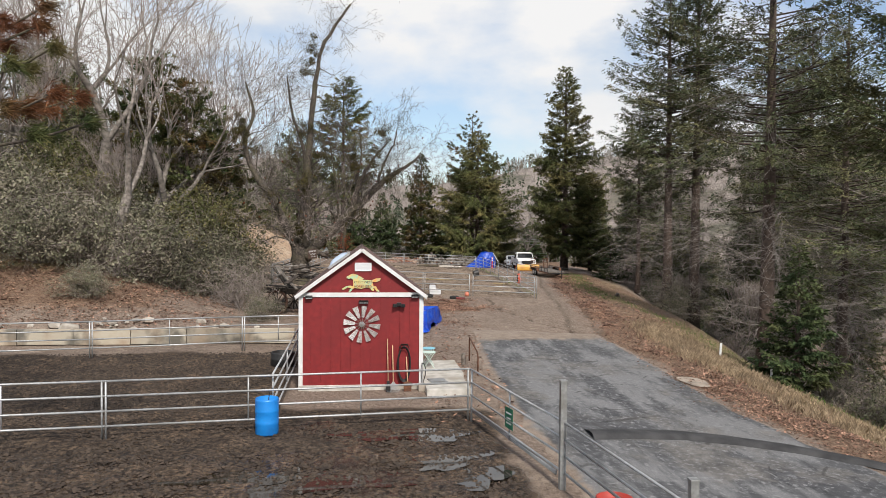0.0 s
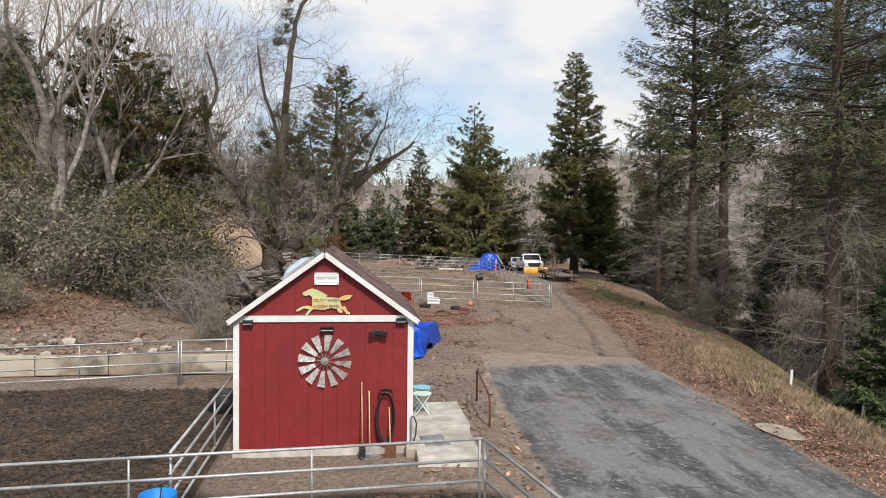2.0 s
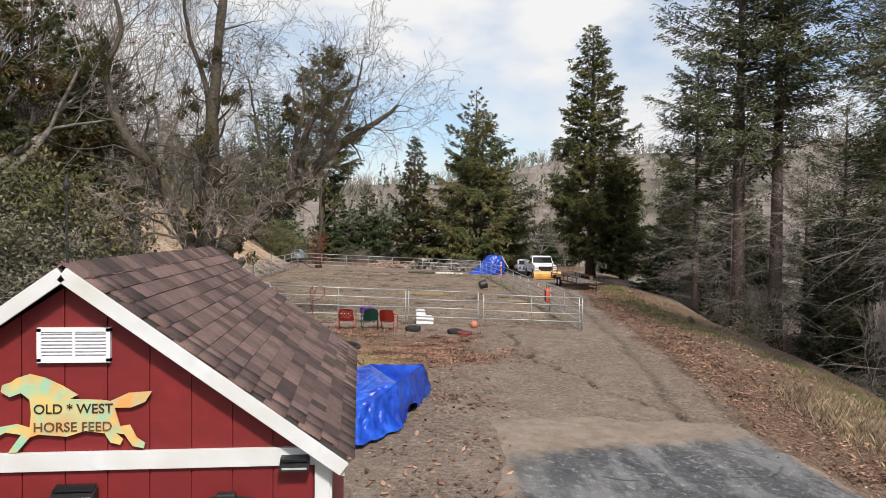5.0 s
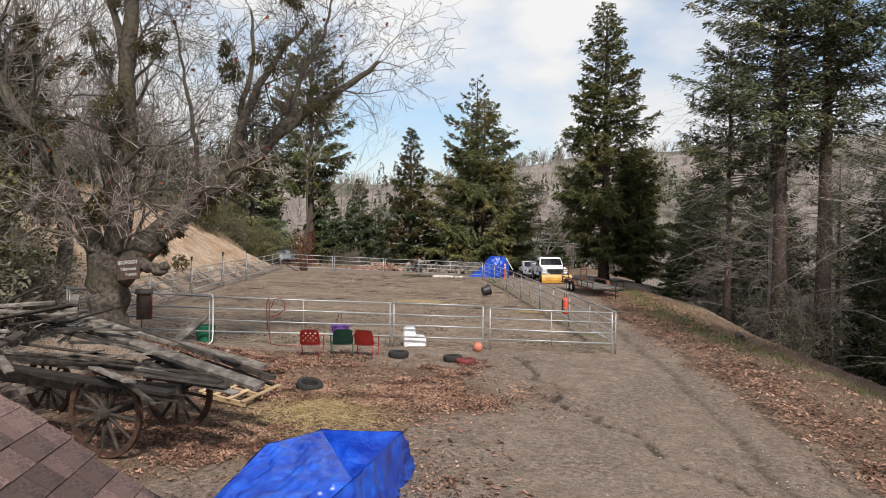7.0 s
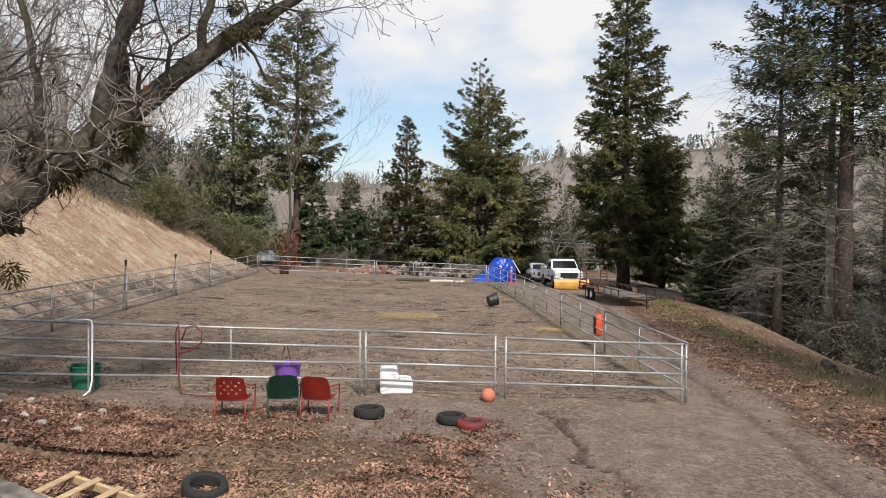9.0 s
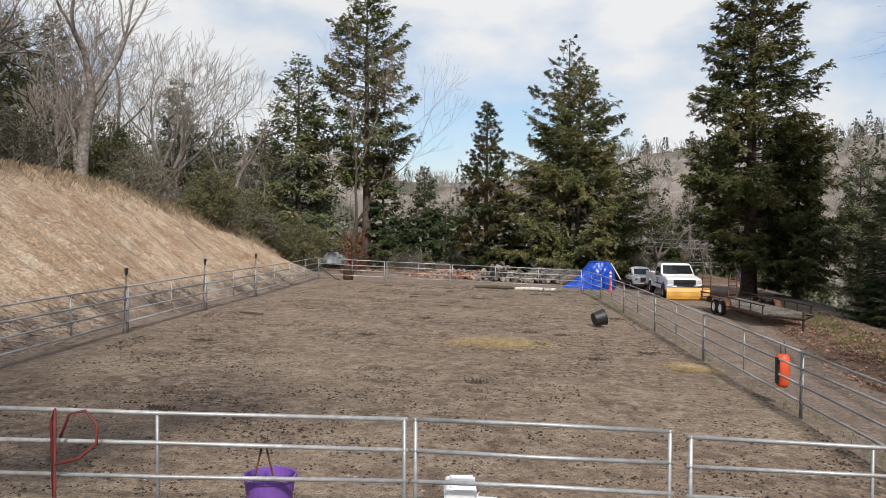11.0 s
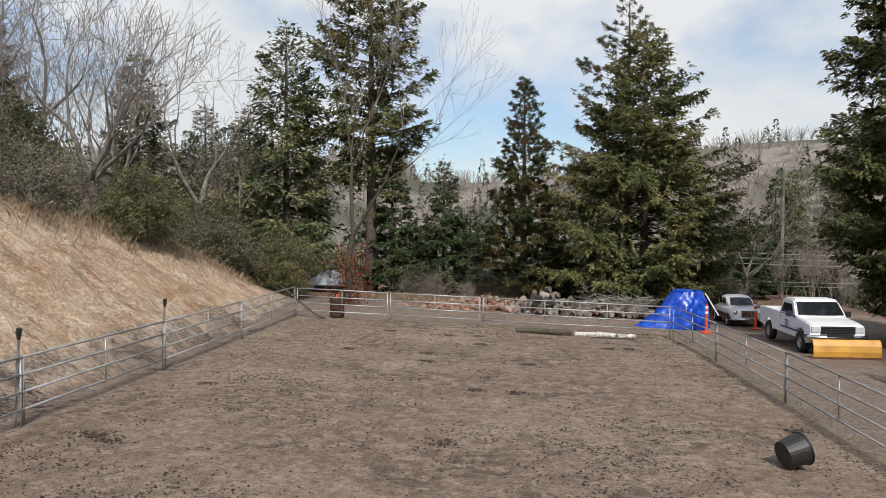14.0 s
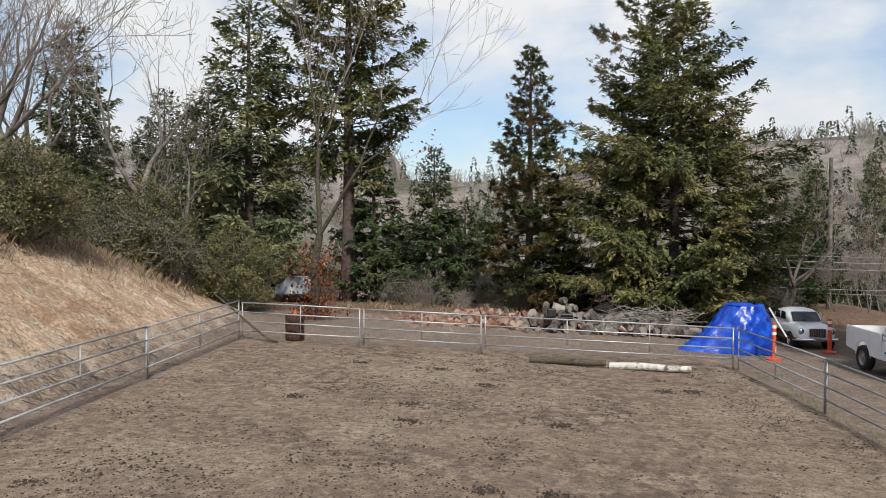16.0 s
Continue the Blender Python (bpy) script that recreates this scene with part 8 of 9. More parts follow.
for k in range(9):
    bm = bmesh.new()
    box(bm, (-0.28 + 0.07 * k, 0.0, 0.72), (0.014, 0.02, 0.3))
    part("grille_bar", bm, M["dark"], car)
bm = bmesh.new()
pipe(bm, [(-0.92, 0.25, 0.45), (-0.8, 0.02, 0.45), (0, -0.06, 0.45), (0.8, 0.02, 0.45), (0.92, 0.25, 0.45)], 0.07, 10)
part("bumper", bm, M["chrome"], car, smooth=True)

# utility trailer
tl = thing("utility_trailer", pose(18.5, 71.4, gz1(18.5, 76)), "rusty tandem-axle utility trailer with mesh ramp gates", "trailer")
for x in (0.0, 2.1):
    for z, mat in ((0.5, "rust"), (0.92, "dark")):
        bm = bmesh.new()
        box(bm, (x, 3.9, z), (0.06, 7.8, 0.1 if z < 0.6 else 0.05), bevel=0.008)
        part("side_rail", bm, M[mat], tl)
    for k in range(7):
        bm = bmesh.new()
        box(bm, (x, 0.15 + k * 1.24, 0.72), (0.045, 0.045, 0.42))
        part("stake_post", bm, M["dark"], tl)
for k in range(9):
    bm = bmesh.new()
    box(bm, (0.14 + k * 0.228, 3.9, 0.56), (0.2, 7.7, 0.04), bevel=0.006)
    part("deck_board", bm, M["wood_grey"], tl)
for sx, x in ((-1, -0.14), (1, 2.24)):
    bm = bmesh.new()
    pr = [(3.5, 0.55), (3.6, 0.78), (3.85, 0.86), (5.8, 0.86), (6.05, 0.78), (6.15, 0.55), (6.1, 0.55), (6.0, 0.74), (5.78, 0.81), (3.87, 0.81), (3.65, 0.74), (3.56, 0.55)]
    prism_x(bm, pr, x - 0.14, x + 0.14)
    part("fender", bm, M["rust"], tl, "rust-brown fender")
    for y in (4.4, 5.25):
        road_wheel(tl, x, y, 0.36, 0.36, 0.2, sx, M["carwhite"], 0.56)
for x in (0.35, 1.75):
    bm = bmesh.new()
    for dx in (-0.22, 0.22):
        box(bm, (x + dx, 7.85, 1.1), (0.05, 0.06, 1.2))
    for k in range(6):
        box(bm, (x, 7.85, 0.62 + k * 0.2), (0.44, 0.04, 0.05))
    part("ramp_gate", bm, M["rust"], tl, "upright rusty loading ramp")
bm = bmesh.new()
pipe(bm, [(0.0, 0.0, 0.5), (1.05, -1.4, 0.5), (2.1, 0.0, 0.5)], 0.05, 8)
cyl(bm, (1.05, -1.3, 0.0), (1.05, -1.3, 0.8), 0.04, n=8)
part("tongue", bm, M["dark"], tl)

# tarp-covered load beside the drive
rgb = np.random.default_rng(8)
tb = thing("tarp_covered_load", pose(16.0, 93.6, gz1(16.0, 93.6)) @ Matrix.Diagonal((1.2, 1.1, 1.0, 1)), "tall machine draped in a bright blue tarp", "tarp")
n_u, n_v = 96, 26
tv, tq = [], []
for i in range(n_u):
    a = 2 * math.pi * i / n_u
    for j in range(n_v):
        s_ = j / (n_v - 1)
        r_ = (1.0 - 0.55 * s_ ** 2.2) * (1 + 0.09 * math.sin(7 * a + 3 * s_) * (1 - s_) + 0.035 * abs(math.sin(9 * a + 2.5 * math.sin(5 * s_))) )
        skirt = 0.9 * max(0, math.cos(a - 3.3)) ** 4 * (1 - s_) ** 3
        r_ += crumple(math.cos(a), math.sin(a), 1.2 * s_, 0.15) * (1 - s_ ** 5)
        tv.append((1.08 * (r_ + 1.3 * skirt) * math.cos(a) + 0.15 * s_, 0.85 * r_ * math.sin(a), 1.98 * min(1, s_ * 1.08) + 0.1 * math.sin(3 * a) * s_ * (1 - s_) + 0.02 * rgb.random()))
for i in range(n_u):
    for j in range(n_v - 1):
        a, b = i * n_v + j, ((i + 1) % n_u) * n_v + j
        tq.append((a, b, b + 1, a + 1))
ob_t = from_np("tarp", tv, tq, M["tarp"], tb)
bm = bmesh.new()
lathe(bm, [(0.5, 1.955), (0.3, 2.04), (0, 2.07)], 24)
part("tarp_top", bm, M["tarp"], tb)
bm = bmesh.new()
plank(bm, (0.75, -0.65, 1.9), (1.3, -0.75, 0.75), 0.06, 0.06)
part("pole", bm, M["white"], tb)
for x, y in ((16.55, 91.6), (20.0, 94.2)):
    t = thing("delineator_post", pose(x, y, gz1(x, y)) @ Matrix.Diagonal((1.4, 1.4, 1.3, 1)), "orange plastic traffic delineator post with white bands", "traffic post", "delineators")
    bm = bmesh.new()
    lathe(bm, [(0, 0.0), (0.2, 0.0), (0.2, 0.05), (0.07, 0.07), (0.06, 0.1), (0.055, 1.1), (0.03, 0.95), (0, 1.15)], 16)
    part("post", bm, M["orange"], t, smooth=False)
    for z in (0.75, 0.95):
        bm = bmesh.new()
        cyl(bm, (0, 0, z), (0, 0, z + 0.09), 0.062, n=16)
        part("band", bm, M["whitep"], t, "white reflective band")
rb = drum("rusty_barrel", -1.9, 91.55, gz1(-1.9, 91.55), 1.0, 0.36, M["rust_dark"], "rusty steel barrel behind the far fence", ribs=(0.16, 0.33, 0.5, 0.66, 0.83))
cn = thing("small_cone", pose(-1.9, 91.55, gz1(-1.9, 91.55) + 0.8), "small orange and white cone on the barrel", "cone")
bm = bmesh.new()
lathe(bm, [(0, 0), (0.13, 0), (0.12, 0.03), (0.05, 0.34), (0, 0.35)], 14)
part("cone", bm, M["orange"], cn)
sk = thing("leaning_pole", Matrix.Translation((0, 0, 0)), "bent dead branch leaning against the fence corner", "branch")
bm = bmesh.new()
g0 = gz1(-2.4, 90.7)
pipe(bm, [(-4.9, 91.3, g0 + 1.75), (-4.2, 91.1, g0 + 1.25), (-3.3, 90.85, g0 + 0.55), (-2.7, 90.75, g0 + 0.12), (-2.35, 90.7, g0 + 0.04)], [0.03, 0.035, 0.045, 0.045, 0.04], 8)
part("branch", bm, M["bark_oak"], sk, smooth=True)

M["palebark"] = pm("peeling_pale_bark", (0.12, 0.1, 0.085), (0.62, 0.6, 0.56), 6, 0.85, 0.5, c3=(0.5, 0.47, 0.42), scale2=2, lo=0.4, hi=0.55)
# logs on the arena floor
for x0, y0, x1, y1, r_, mat, lb in ((6.85, 88.7, 9.4, 88.2, 0.12, "bark_oak", "long dark log lying on the arena dirt"), (9.5, 88.15, 12.1, 87.6, 0.12, "logbark", "weathered white birch-like pole lying on the dirt")):
    t = thing("log", Matrix.Translation((x0, y0, gz1(x0, y0) + 0.08)), lb, "log", "arena logs")
    bm = bmesh.new()
    pipe(bm, [(0, 0, 0), ((x1 - x0) * 0.4, (y1 - y0) * 0.4 + 0.05, 0.02), ((x1 - x0) * 0.75, (y1 - y0) * 0.75 - 0.04, 0.0), (x1 - x0, y1 - y0, 0)], [r_, r_ * 1.05, r_ * 0.9, r_ * 0.8], 10)
    part("log", bm, M["palebark"] if mat == "logbark" else M[mat], t)

# firewood: rounds and split pieces heaped past the far fence
rgf = random.Random(21)
sp = bmesh.new()
r0 = cyl(sp, (0, -0.22, 0), (0, 0.22, 0), 0.12, 0.11, 5)
split_me = bpy.data.meshes.new("split_log")
sp.to_mesh(split_me)
sp.free()
split_me.materials.append(M["cutwood"])
heap = thing("firewood_heap", pose(6.2, 99.6, gz1(6.2, 99.6)) @ Matrix.Diagonal((1.35, 1.2, 1.45, 1)), "loose heap of split reddish firewood", "firewood", "firewood")
for k in range(280):
    u = rgf.gauss(0, 1.25)
    v_ = rgf.gauss(0, 0.8)
    top = 0.42 * math.exp(-(u / 1.5) ** 2 - (v_ / 0.8) ** 2)
    o = new("split_log", split_me)
    o.parent = heap
    s_ = rgf.uniform(0.6, 1.15)
    o.matrix_local = pose(u * 1.6 - 0.3, v_, 0.05 + top * rgf.random(), rgf.uniform(0, 40), rgf.uniform(0, 360), rgf.uniform(0, 360)) @ Matrix.Diagonal((s_, s_, s_, 1))
rd = bmesh.new()
cyl(rd, (0, -0.22, 0), (0, 0.22, 0), 0.24, 0.23, 12)
round_me = bpy.data.meshes.new("log_round")
rd.to_mesh(round_me)
rd.free()
round_me.materials.append(M["logbark"])
heap2 = thing("log_pile", pose(11.6, 98.6, gz1(11.6, 98.6)) @ Matrix.Diagonal((1.1, 1.2, 1.3, 1)), "rough pile of grey sawn log rounds", "log pile", "firewood")
for k in range(150):
    u, v_ = rgf.uniform(-4.0, 3.6), rgf.gauss(0, 0.6)
    top = (0.95 * math.exp(-((u + 2.2) / 1.2) ** 2) + 0.45 * math.exp(-((u - 0.5) / 2.4) ** 2)) * math.exp(-(v_ / 0.8) ** 2)
    o = new("log_round", round_me)
    o.parent = heap2
    s_ = rgf.uniform(0.5, 1.25)
    o.matrix_local = pose(u, v_, 0.12 + top * rgf.random(), rgf.uniform(-50, 50), rgf.uniform(0, 360), rgf.uniform(0, 360)) @ Matrix.Diagonal((s_ * 0.8, s_ * rgf.uniform(0.7, 1.8), s_ * 0.8, 1))
ls = thing("log_splitter", pose(9.2, 97.9, gz1(9.2, 97.9)), "dark log splitter on small wheels beside the wood", "machine")
bm = bmesh.new()
box(bm, (0, 0, 0.62), (1.3, 0.22, 0.2), bevel=0.02)
box(bm, (-0.35, 0, 0.9), (0.4, 0.36, 0.4), bevel=0.05)
cyl(bm, (0.1, 0, 0.8), (0.65, 0, 0.8), 0.08, n=12)
part("frame", bm, M["black"], ls)
for y in (-0.3, 0.3):
    road_wheel(ls, -0.2, y * 0.9, 0.25, 0.25, 0.12, -1, M["carwhite"], 0.6)
# brush heap beneath the cedar
segs = []
rgn = np.random.default_rng(77)
for k in range(260):
    p = np.array([13.6 + rgn.normal(0, 1.3), 99.2 + rgn.normal(0, 0.6), 0.1 + 0.6 * rgn.random()])
    d = rgn.normal(0, 1, 3) * np.array([1, 0.6, 0.25])
    segs.append((*p, *(p + d * 0.9), 0.02, 0.008))
v, f = tube_arrays(segs, 4)
tagged(from_np("brush_heap", v, f, M["dead"], kind="stuff"), "tangle of cut dry branches under the cedar", "brush")

# covered car behind the bank
cc = thing("covered_car", pose(-4.3, 108.6, gz1(-4.3, 108.6) + 0.25, 0, 0, 74) @ Matrix.Diagonal((1, 0.55, 1.0, 1)), "car under a silver-blue cover behind the bank", "car")
bm = bmesh.new()
prism_x(bm, [(0, 0.25), (0.1, 0.8), (0.9, 0.95), (1.5, 1.35), (2.8, 1.35), (3.6, 0.95), (4.3, 0.85), (4.4, 0.25)], -0.85, 0.85, 0.18, 0.09)
M["cover"] = pm("silver_cover", (0.14, 0.18, 0.21), (0.24, 0.29, 0.32), 3, 0.5, 0.5, c3=(0.4, 0.43, 0.45), scale2=1.2, bscale=5, bdist=0.05)
part("cover", bm, M["cover"], cc)

# power lines across the valley on the right
pw = thing("power_line", Matrix.Identity(4), "overhead power lines on a wooden pole", "power line")
bm = bmesh.new()
cyl(bm, (29.0, 112, gz1(29, 112) - 1), (29.0, 112, 9.5), 0.16, 0.12, 9)
part("pole", bm, M["bark_grey"], pw)
for k, (za, zb) in enumerate(((2.9, 2.2), (3.3, 2.6), (3.6, 3.0), (1.5, 0.9), (1.2, 0.5))):
    bm = bmesh.new()
    pipe(bm, [(16 + 30 * u, 108 + 0.8 * k, za + (zb - za) * u - 1.2 * u * (1 - u)) for u in np.linspace(0, 1, 12)], 0.022, 5)
    part("wire", bm, M["wire"], pw)
bm = bmesh.new()
cyl(bm, (46.0, 109.5, gz1(46, 109.5) - 1), (46.0, 109.5, 8.0), 0.16, 0.12, 9)
part("pole", bm, M["bark_grey"], pw)
bm = bmesh.new()
cyl(bm, (16.0, 109.5, gz1(16, 109.5) - 1), (16.0, 109.5, 6.0), 0.16, 0.12, 9)
part("pole", bm, M["bark_grey"], pw)

# marker stakes and a drain on the grassy shoulder
for x, y, h in ((16.6, 32.4, 0.75), (17.6, 29.8, 0.5)):
    t = thing("marker_stake", pose(x, y, gz1(x, y), 0, 4, 0), "weathered white marker stake in dry grass", "stake", "marker stakes")
    bm = bmesh.new()
    box(bm, (0, 0, h / 2 - 0.1), (0.1, 0.05, h + 0.2), bevel=0.01)
    part("stake", bm, M["white"], t)
dl = thing("fallen_log", pose(19.6, 54.5, gz1(19.6, 54.5) + 0.1, 0, 0, 70), "short rotten log on the grassy shoulder", "log")
bm = bmesh.new()
cyl(bm, (-0.5, 0, 0), (0.5, 0, 0.05), 0.17, 0.15, 10)
part("log", bm, M["bark_oak"], dl)

# ---- ground cover ----
rgs = np.random.default_rng(99)


def scatter_leaves(name, label, n, density, box_, size=0.09, mat="leaf", lift=0.02, curl=0.5):
    """Fallen leaves lying at random on the ground, kept where density allows."""
    x = rgs.uniform(box_[0], box_[1], n * 4)
    y = rgs.uniform(box_[2], box_[3], n * 4)
    keep = rgs.random(n * 4) < density(x, y)
    x, y = x[keep][:n], y[keep][:n]
    m = len(x)
    z = gz(x, y) + lift + 0.03 * rgs.random(m)
    a = rgs.random(m) * 6.283
    s = size * (0.6 + 0.8 * rgs.random(m))
    d = np.stack([np.cos(a), np.sin(a), rgs.normal(0, curl * 0.5, m)], -1)
    e = np.stack([-np.sin(a), np.cos(a), rgs.normal(0, curl * 0.5, m)], -1)
    c = np.stack([x, y, z], -1)
    v = np.stack([c - d * s[:, None], c + e * s[:, None] * 0.55, c + d * s[:, None] + np.array([0, 0, 0.02]), c - e * s[:, None] * 0.55], 1).reshape(-1, 3)
    return tagged(from_np(name, v, np.arange(m * 4).reshape(m, 4), M[mat], kind="stuff"), label, "leaves")


def sh_edge(y):
    return np.interp(y, [0, 15, 22, 34, 45, 60, 75], [14.3, 14.0, 12.2, 12.0, 13.8, 16.2, 20.2])


def patchy(x, y, s_, seed, floor=0.06):
    """A share between floor and 1 in ragged patches."""
    return np.clip(0.5 + 1.9 * fbm(x, y, s_, seed) + 0.8 * fbm(x, y, s_ * 3.7, seed + 2), floor, 1)


scatter_leaves("leaf_litter", "brown fallen oak leaves covering the dirt", 95000, lambda x, y: np.maximum(np.exp(-(np.abs(x - 2.2) / 4.4) ** 4 - (np.abs(y - 43.4) / 3.0) ** 4), 0.85 * np.exp(-((x - 0.3) / 2.2) ** 2 - ((y - 39.0) / 2.6) ** 2)) * patchy(x, y, 0.8, 3), (-5, 10, 34, 48), 0.036)
scatter_leaves("shoulder_leaves", "dry brown leaves drifted along the shoulder", 60000, lambda x, y: np.exp(-(np.abs(x - sh_edge(y) - 0.75) / 1.15) ** 3) * patchy(x, y, 0.9, 5, 0.25), (10, 26, 8, 78), 0.046)
scatter_leaves("slope_leaves", "dead leaves scattered down the grassy slope", 12000, lambda x, y: np.exp(-((x - sh_edge(y) - 2.6) / 1.8) ** 2) * patchy(x, y, 0.6, 4), (12, 30, 22, 78), 0.075)
scatter_leaves("bank_leaves", "dead leaves under the shrubs on the bank", 14000, lambda x, y: np.clip(bank_distance(x, y) / 3, 0, 1) * (y < 48), (-20, -3, 32, 48), 0.062)
scatter_leaves("yard_leaves", "a few dead leaves on the dirt by the shed", 900, lambda x, y: 0.3 * (x < road_left(y) + 0.4), (2, 7, 19, 40), 0.07)
scatter_leaves("cart_leaves", "drift of brown leaves beside the cart", 6000, lambda x, y: np.exp(-((x - 4.7) / 0.5) ** 2 - ((y - 36.0) / 0.7) ** 2) * patchy(x, y, 1.6, 1), (2.5, 7, 33, 39), 0.038, lift=0.03)


def grass(name, label, n, density, box_, h=0.4, mat="straw", blades=7, spread_r=0.1):
    """Tufts of thin bent blades."""
    x = rgs.uniform(box_[0], box_[1], n * 5)
    y = rgs.uniform(box_[2], box_[3], n * 5)
    keep = rgs.random(n * 5) < density(x, y)
    x, y = x[keep][:n], y[keep][:n]
    m = len(x)
    xx = np.repeat(x, blades) + rgs.normal(0, spread_r, m * blades)
    yy = np.repeat(y, blades) + rgs.normal(0, spread_r, m * blades)
    zz = gz(xx, yy) - 0.02
    k = m * blades
    a = rgs.random(k) * 6.283
    hh = h * (0.3 + 1.2 * rgs.random(k) ** 1.5)
    ln = 0.75 * hh * rgs.random(k)
    w = 0.002 + 0.003 * rgs.random(k)
    b0 = np.stack([xx - w * np.sin(a), yy + w * np.cos(a), zz], -1)
    b1 = np.stack([xx + w * np.sin(a), yy - w * np.cos(a), zz], -1)
    m0 = np.stack([xx + ln * 0.35 * np.cos(a) + w * 0.6 * np.sin(a), yy + ln * 0.35 * np.sin(a) - w * 0.6 * np.cos(a), zz + hh * 0.6], -1)
    tp = np.stack([xx + ln * np.cos(a), yy + ln * np.sin(a), zz + hh], -1)
    v = np.stack([b0, b1, m0, tp], 1).reshape(-1, 3)
    return tagged(from_np(name, v, np.arange(k * 4).reshape(k, 4), M[mat], kind="stuff"), label, "grass")


grass("dry_grass", "pale dry grass on the road shoulder", 9000, lambda x, y: np.clip((x - sh_edge(y) - 1.3) / 1.6, 0, 1) ** 1.5 * patchy(x, y, 0.7, 2, 0.1) * np.clip((sh_edge(y) + 5.5 - x) / 2, 0, 1), (12, 22, 8, 38), 0.24, spread_r=0.3)
grass("short_grass", "short dry grass among leaves on the shoulder", 4500, lambda x, y: np.clip((x - sh_edge(y) - 1.6) / 2, 0, 1) * (x < sh_edge(y) + 6.5) * 0.6 * patchy(x, y, 0.6, 7), (12, 30, 36, 74), 0.14, spread_r=0.2)
grass("green_grass", "fresh green grass along the shoulder crest", 3600, lambda x, y: np.exp(-((x - sh_edge(y) - np.interp(y, [20, 40, 50, 70], [6.0, 5.5, 3.0, 2.2])) / 0.9) ** 2) * np.interp(y, [20, 46, 56, 75], [0.5, 0.7, 1, 1]), (14, 30, 22, 78), 0.14, "green", spread_r=0.2)
grass("bank_grass", "dry grass along the crest of the cut bank", 4200, lambda x, y: np.exp(-((bank_distance(x, y) - np.interp(y, [50, 62, 70, 84, 97], [10, 8.6, 8.8, 7.0, 4.0])) / 1.1) ** 2), (-20, -4, 46, 104), 0.34, spread_r=0.2)
grass("verge_weeds", "low green weeds at the arena fence foot", 900, lambda x, y: np.exp(-((x - arena_right(y) - 0.35) / 0.25) ** 2), (11.5, 15.5, 50, 88), 0.09, "green", 6, 0.14)
grass("yard_weeds", "thin weeds and grass by the lawn chairs", 150, lambda x, y: np.exp(-((x - 3.4) / 1.8) ** 2 - ((y - 45.8) / 0.9) ** 2), (0, 7, 44, 48), 0.09, "straw", 7, 0.12)
grass("far_weeds", "dry grass where the cleared ground meets the trees", 900, lambda x, y: 0.6 + 0 * x, (-4, 26, 101.5, 108), 0.3)


def straws(name, label, n, c, r, mat):
    x, y = rgs.normal(c[0], r[0], n), rgs.normal(c[1], r[1], n)
    a = rgs.random(n) * 6.283
    z = gz(x, y) + 0.025 + 0.03 * rgs.random(n)
    l_, w = 0.05 + 0.09 * rgs.random(n), 0.005
    d = np.stack([np.cos(a), np.sin(a), rgs.normal(0, 0.15, n)], -1) * l_[:, None]
    e = np.stack([-np.sin(a), np.cos(a), 0 * a], -1) * w
    p = np.stack([x, y, z], -1)
    v = np.stack([p - d - e, p + d - e, p + d + e, p - d + e], 1).reshape(-1, 3)
    return tagged(from_np(name, v, np.arange(n * 4).reshape(n, 4), M[mat], kind="stuff"), label, "hay")


straws("hay_patch", "scattered yellow hay on the arena floor", 3200, (6.4, 64.0), (0.9, 0.6), "hay")
straws("hay_wisps", "scattered yellow hay by the pallet", 4200, (2.3, 40.6), (0.8, 1.0), "hay")
straws("hay_tuft", "clump of hay by the arena fence", 1500, (11.7, 60.6), (0.32, 0.28), "hay")


def clods(name, label, n, density, box_, size, mat):
    """Small rough lumps of earth."""
    x = rgs.uniform(box_[0], box_[1], n * 5)
    y = rgs.uniform(box_[2], box_[3], n * 5)
    keep = rgs.random(n * 5) < density(x, y)
    x, y = x[keep][:n], y[keep][:n]
    m = len(x)
    s = size * (0.4 + 1.3 * rgs.random(m) ** 2)
    o = np.array([[1, 0, 0], [-0.5, 0.87, 0], [-0.5, -0.87, 0], [0, 0, 1.0]])
    a = rgs.random(m) * 6.283
    ca, sa = np.cos(a), np.sin(a)
    rot = np.stack([np.stack([ca, -sa, 0 * a], -1), np.stack([sa, ca, 0 * a], -1), np.stack([0 * a, 0 * a, 1 + 0 * a], -1)], -2)
    j = o[None] * (0.6 + 0.7 * rgs.random((m, 4, 1)))
    v = np.einsum("mij,mkj->mki", rot, j) * s[:, None, None] * np.array([1, 1, 0.6])
    v = v + np.stack([x, y, gz(x, y) - 0.004], -1)[:, None, :]
    f = np.array([[0, 1, 3], [1, 2, 3], [2, 0, 3]])
    f = (f[None] + (np.arange(m) * 4)[:, None, None]).reshape(-1, 3)
    return tagged(from_np(name, v.reshape(-1, 3), f, M[mat], kind="stuff"), label, "clods")


clods("mud_clods", "churned dark clods of mud and manure", 46000, lambda x, y: ((x < np.interp(y, [10, 30], [3.6, 2.2])) & ~((x > -2.6) & (y > 20.5) & (x < 3))) * 1.0, (-13, 4, 11, 29.5), 0.05, "dung")
clods("arena_clods", "dark crumbs of manure on the arena dirt", 42000, lambda x, y: (x > arena_left(y)) * (x < arena_right(y)) * np.clip(0.45 + 0.7 * fbm(x, y, 0.5, 2), 0.1, 1), (-5, 14, 48.5, 90), 0.03, "dung")
M["pebble"] = pm("pale_pebbles", (0.22, 0.18, 0.14), (0.42, 0.37, 0.31), 3, 0.9, 0.0, island=0.35)
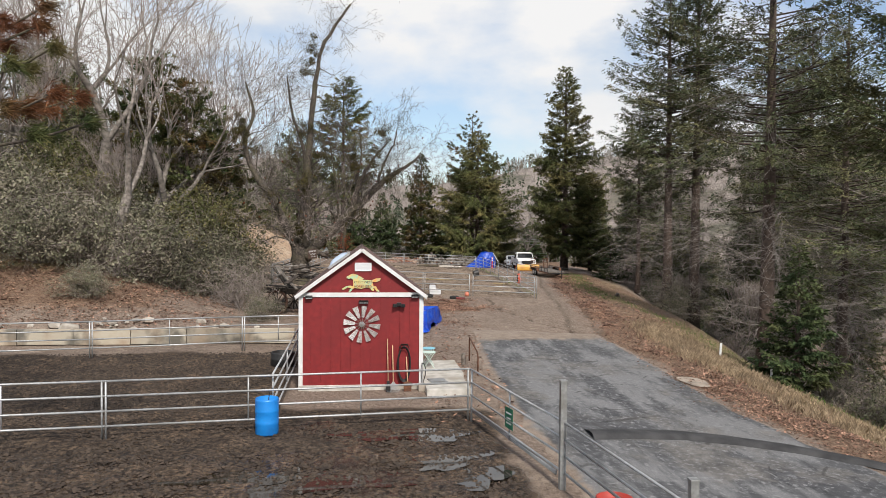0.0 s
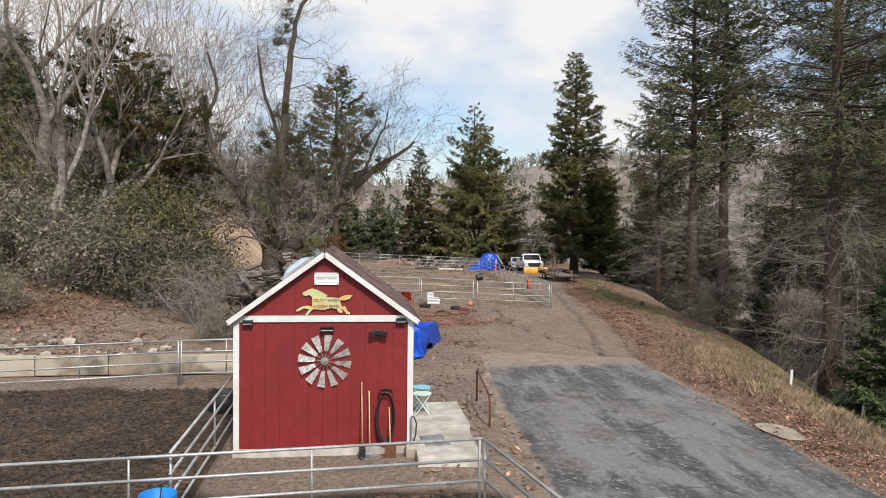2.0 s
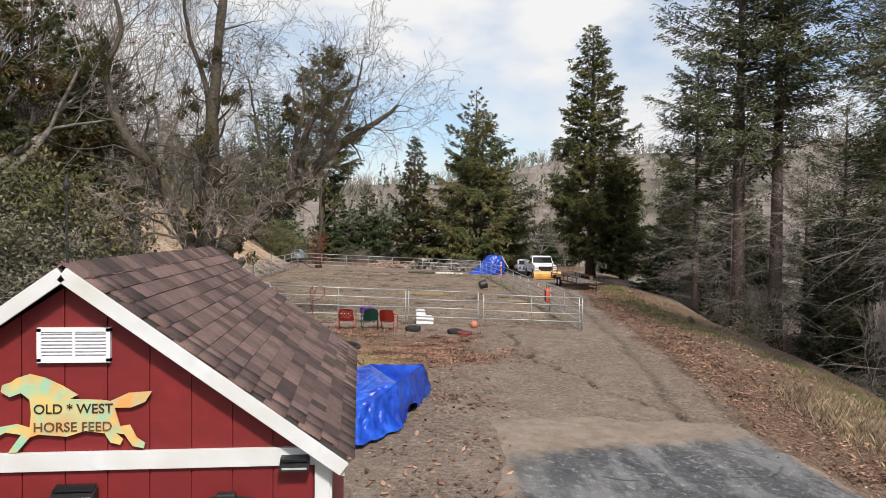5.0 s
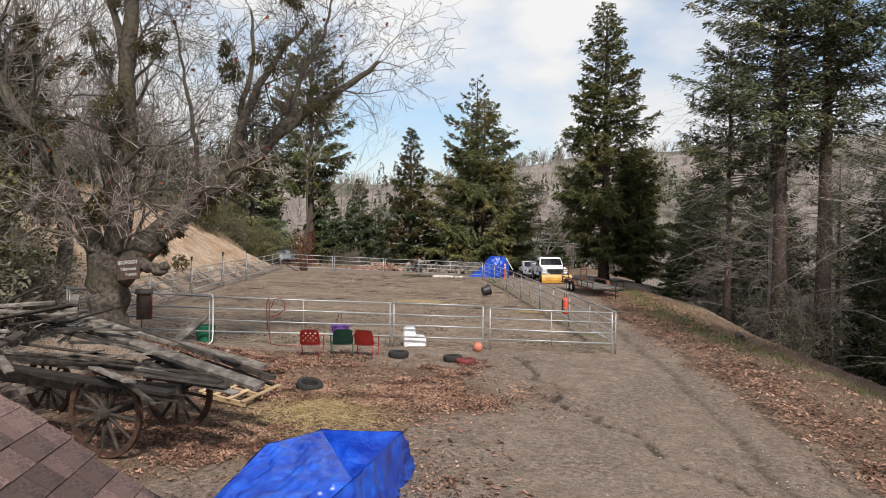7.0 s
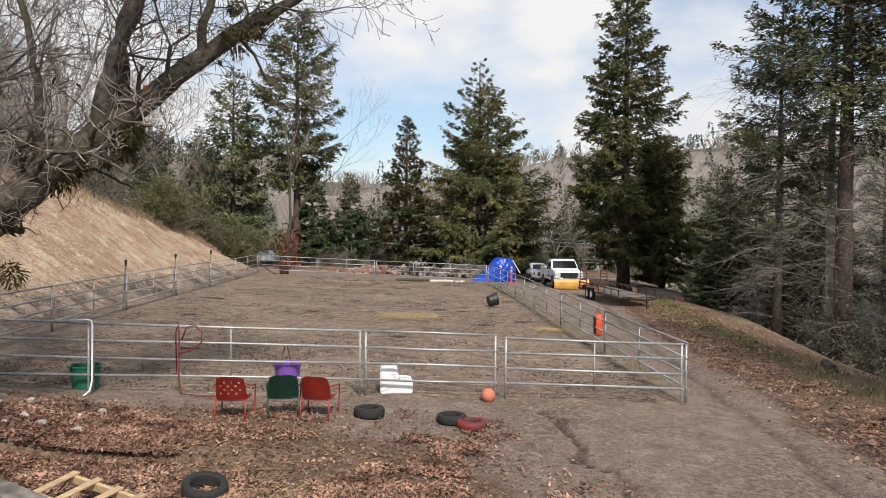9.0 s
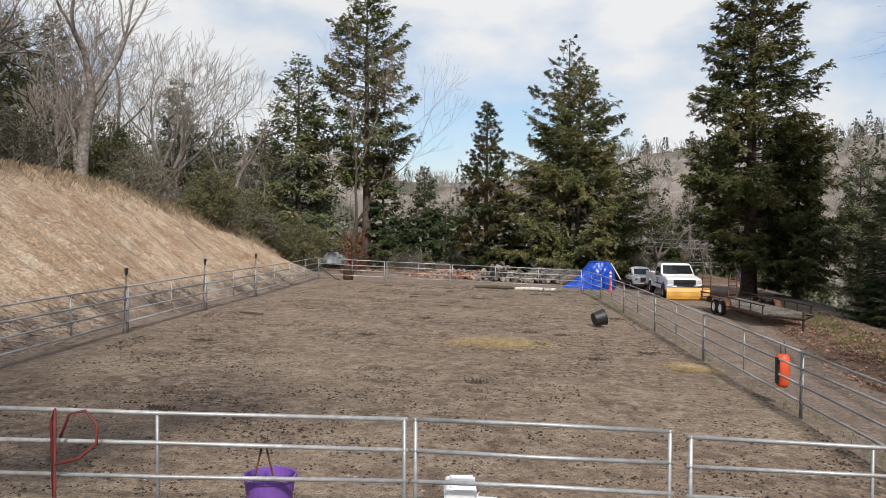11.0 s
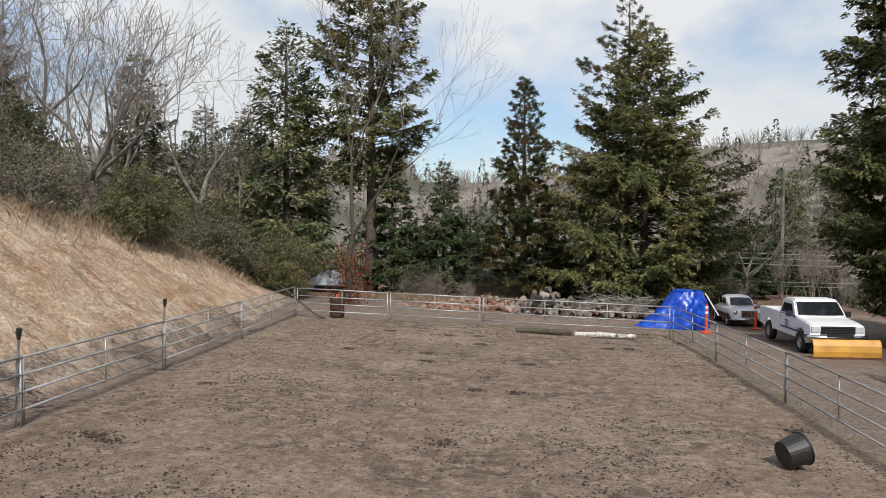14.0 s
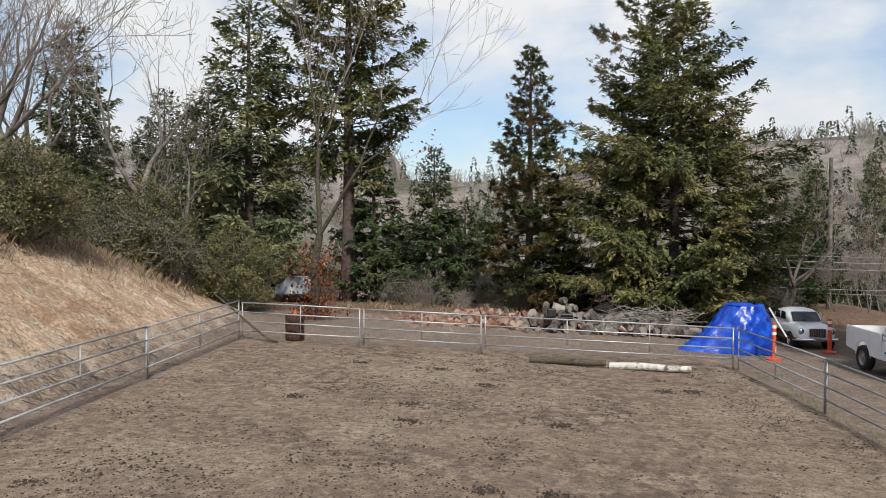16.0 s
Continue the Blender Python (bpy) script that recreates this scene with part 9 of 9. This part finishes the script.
clods("pebbles", "small pale stones on the dirt drive", 6000, lambda x, y: 0.4 + 0.5 * (bank_distance(x, y) > 0) * (y < 40), (-16, 18, 30, 56), 0.028, "pebble")
clods("bank_stones", "small stones on the cut bank", 3500, lambda x, y: (bank_distance(x, y) > 0) * (bank_distance(x, y) < 9) * 0.8, (-15, -4, 48, 97), 0.04, "pebble")
for k in range(26):
    x, y = rgs.uniform(-3.5, 12.5), rgs.uniform(52, 89)
    n = 60
    px_, py_ = rgs.normal(x, 0.16, n), rgs.normal(y, 0.13, n)
    s = 0.035 * (0.5 + rgs.random(n))
    v = []
    f = []
    for i in range(n):
        b_ = len(v)
        z = gz1(px_[i], py_[i]) + 0.01
        v += [(px_[i] + s[i], py_[i], z), (px_[i] - s[i] * 0.5, py_[i] + s[i], z), (px_[i] - s[i] * 0.5, py_[i] - s[i], z), (px_[i], py_[i], z + s[i] * 0.9)]
        f += [(b_, b_ + 1, b_ + 3), (b_ + 1, b_ + 2, b_ + 3), (b_ + 2, b_, b_ + 3)]
    tagged(from_np("manure_pile", v, f, M["dung"], kind="stuff"), "small dark pile of horse manure", "manure")


def litter(name, label, n, density, box_, length, mat, category):
    """Thin sticks strewn on the ground at all angles."""
    x, y = rgs.uniform(box_[0], box_[1], n * 5), rgs.uniform(box_[2], box_[3], n * 5)
    keep = rgs.random(n * 5) < density(x, y)
    x, y = x[keep][:n], y[keep][:n]
    m = len(x)
    a = rgs.random(m) * 6.283
    l_ = length * rgs.uniform(0.3, 1.4, m)
    x2, y2 = x + l_ * np.cos(a), y + l_ * np.sin(a)
    r_ = rgs.uniform(0.004, 0.012, m)
    v, f = tube_arrays(np.column_stack([x, y, gz(x, y) + 0.02, x2, y2, gz(x2, y2) + 0.02 + 0.08 * l_ * rgs.random(m), r_, r_ * 0.5]), 3)
    return tagged(from_np(name, v, f, M[mat], kind="stuff"), label, category)


litter("brush_litter", "dark dead twigs at the foot of the cut bank", 3200, lambda x, y: np.exp(-((bank_distance(x, y) - 0.9) / 0.9) ** 2) * patchy(x, y, 0.7, 6), (-10, -3.5, 49, 88), 0.4, "twig_dark", "twigs")
litter("bank_roots", "dead stalks and bared roots on the cut bank", 900, lambda x, y: np.clip(bank_distance(x, y) / 3, 0, 1) * (bank_distance(x, y) < 8) * patchy(x, y, 0.5, 8, 0.02), (-16, -4, 49, 92), 0.55, "logbark", "roots")
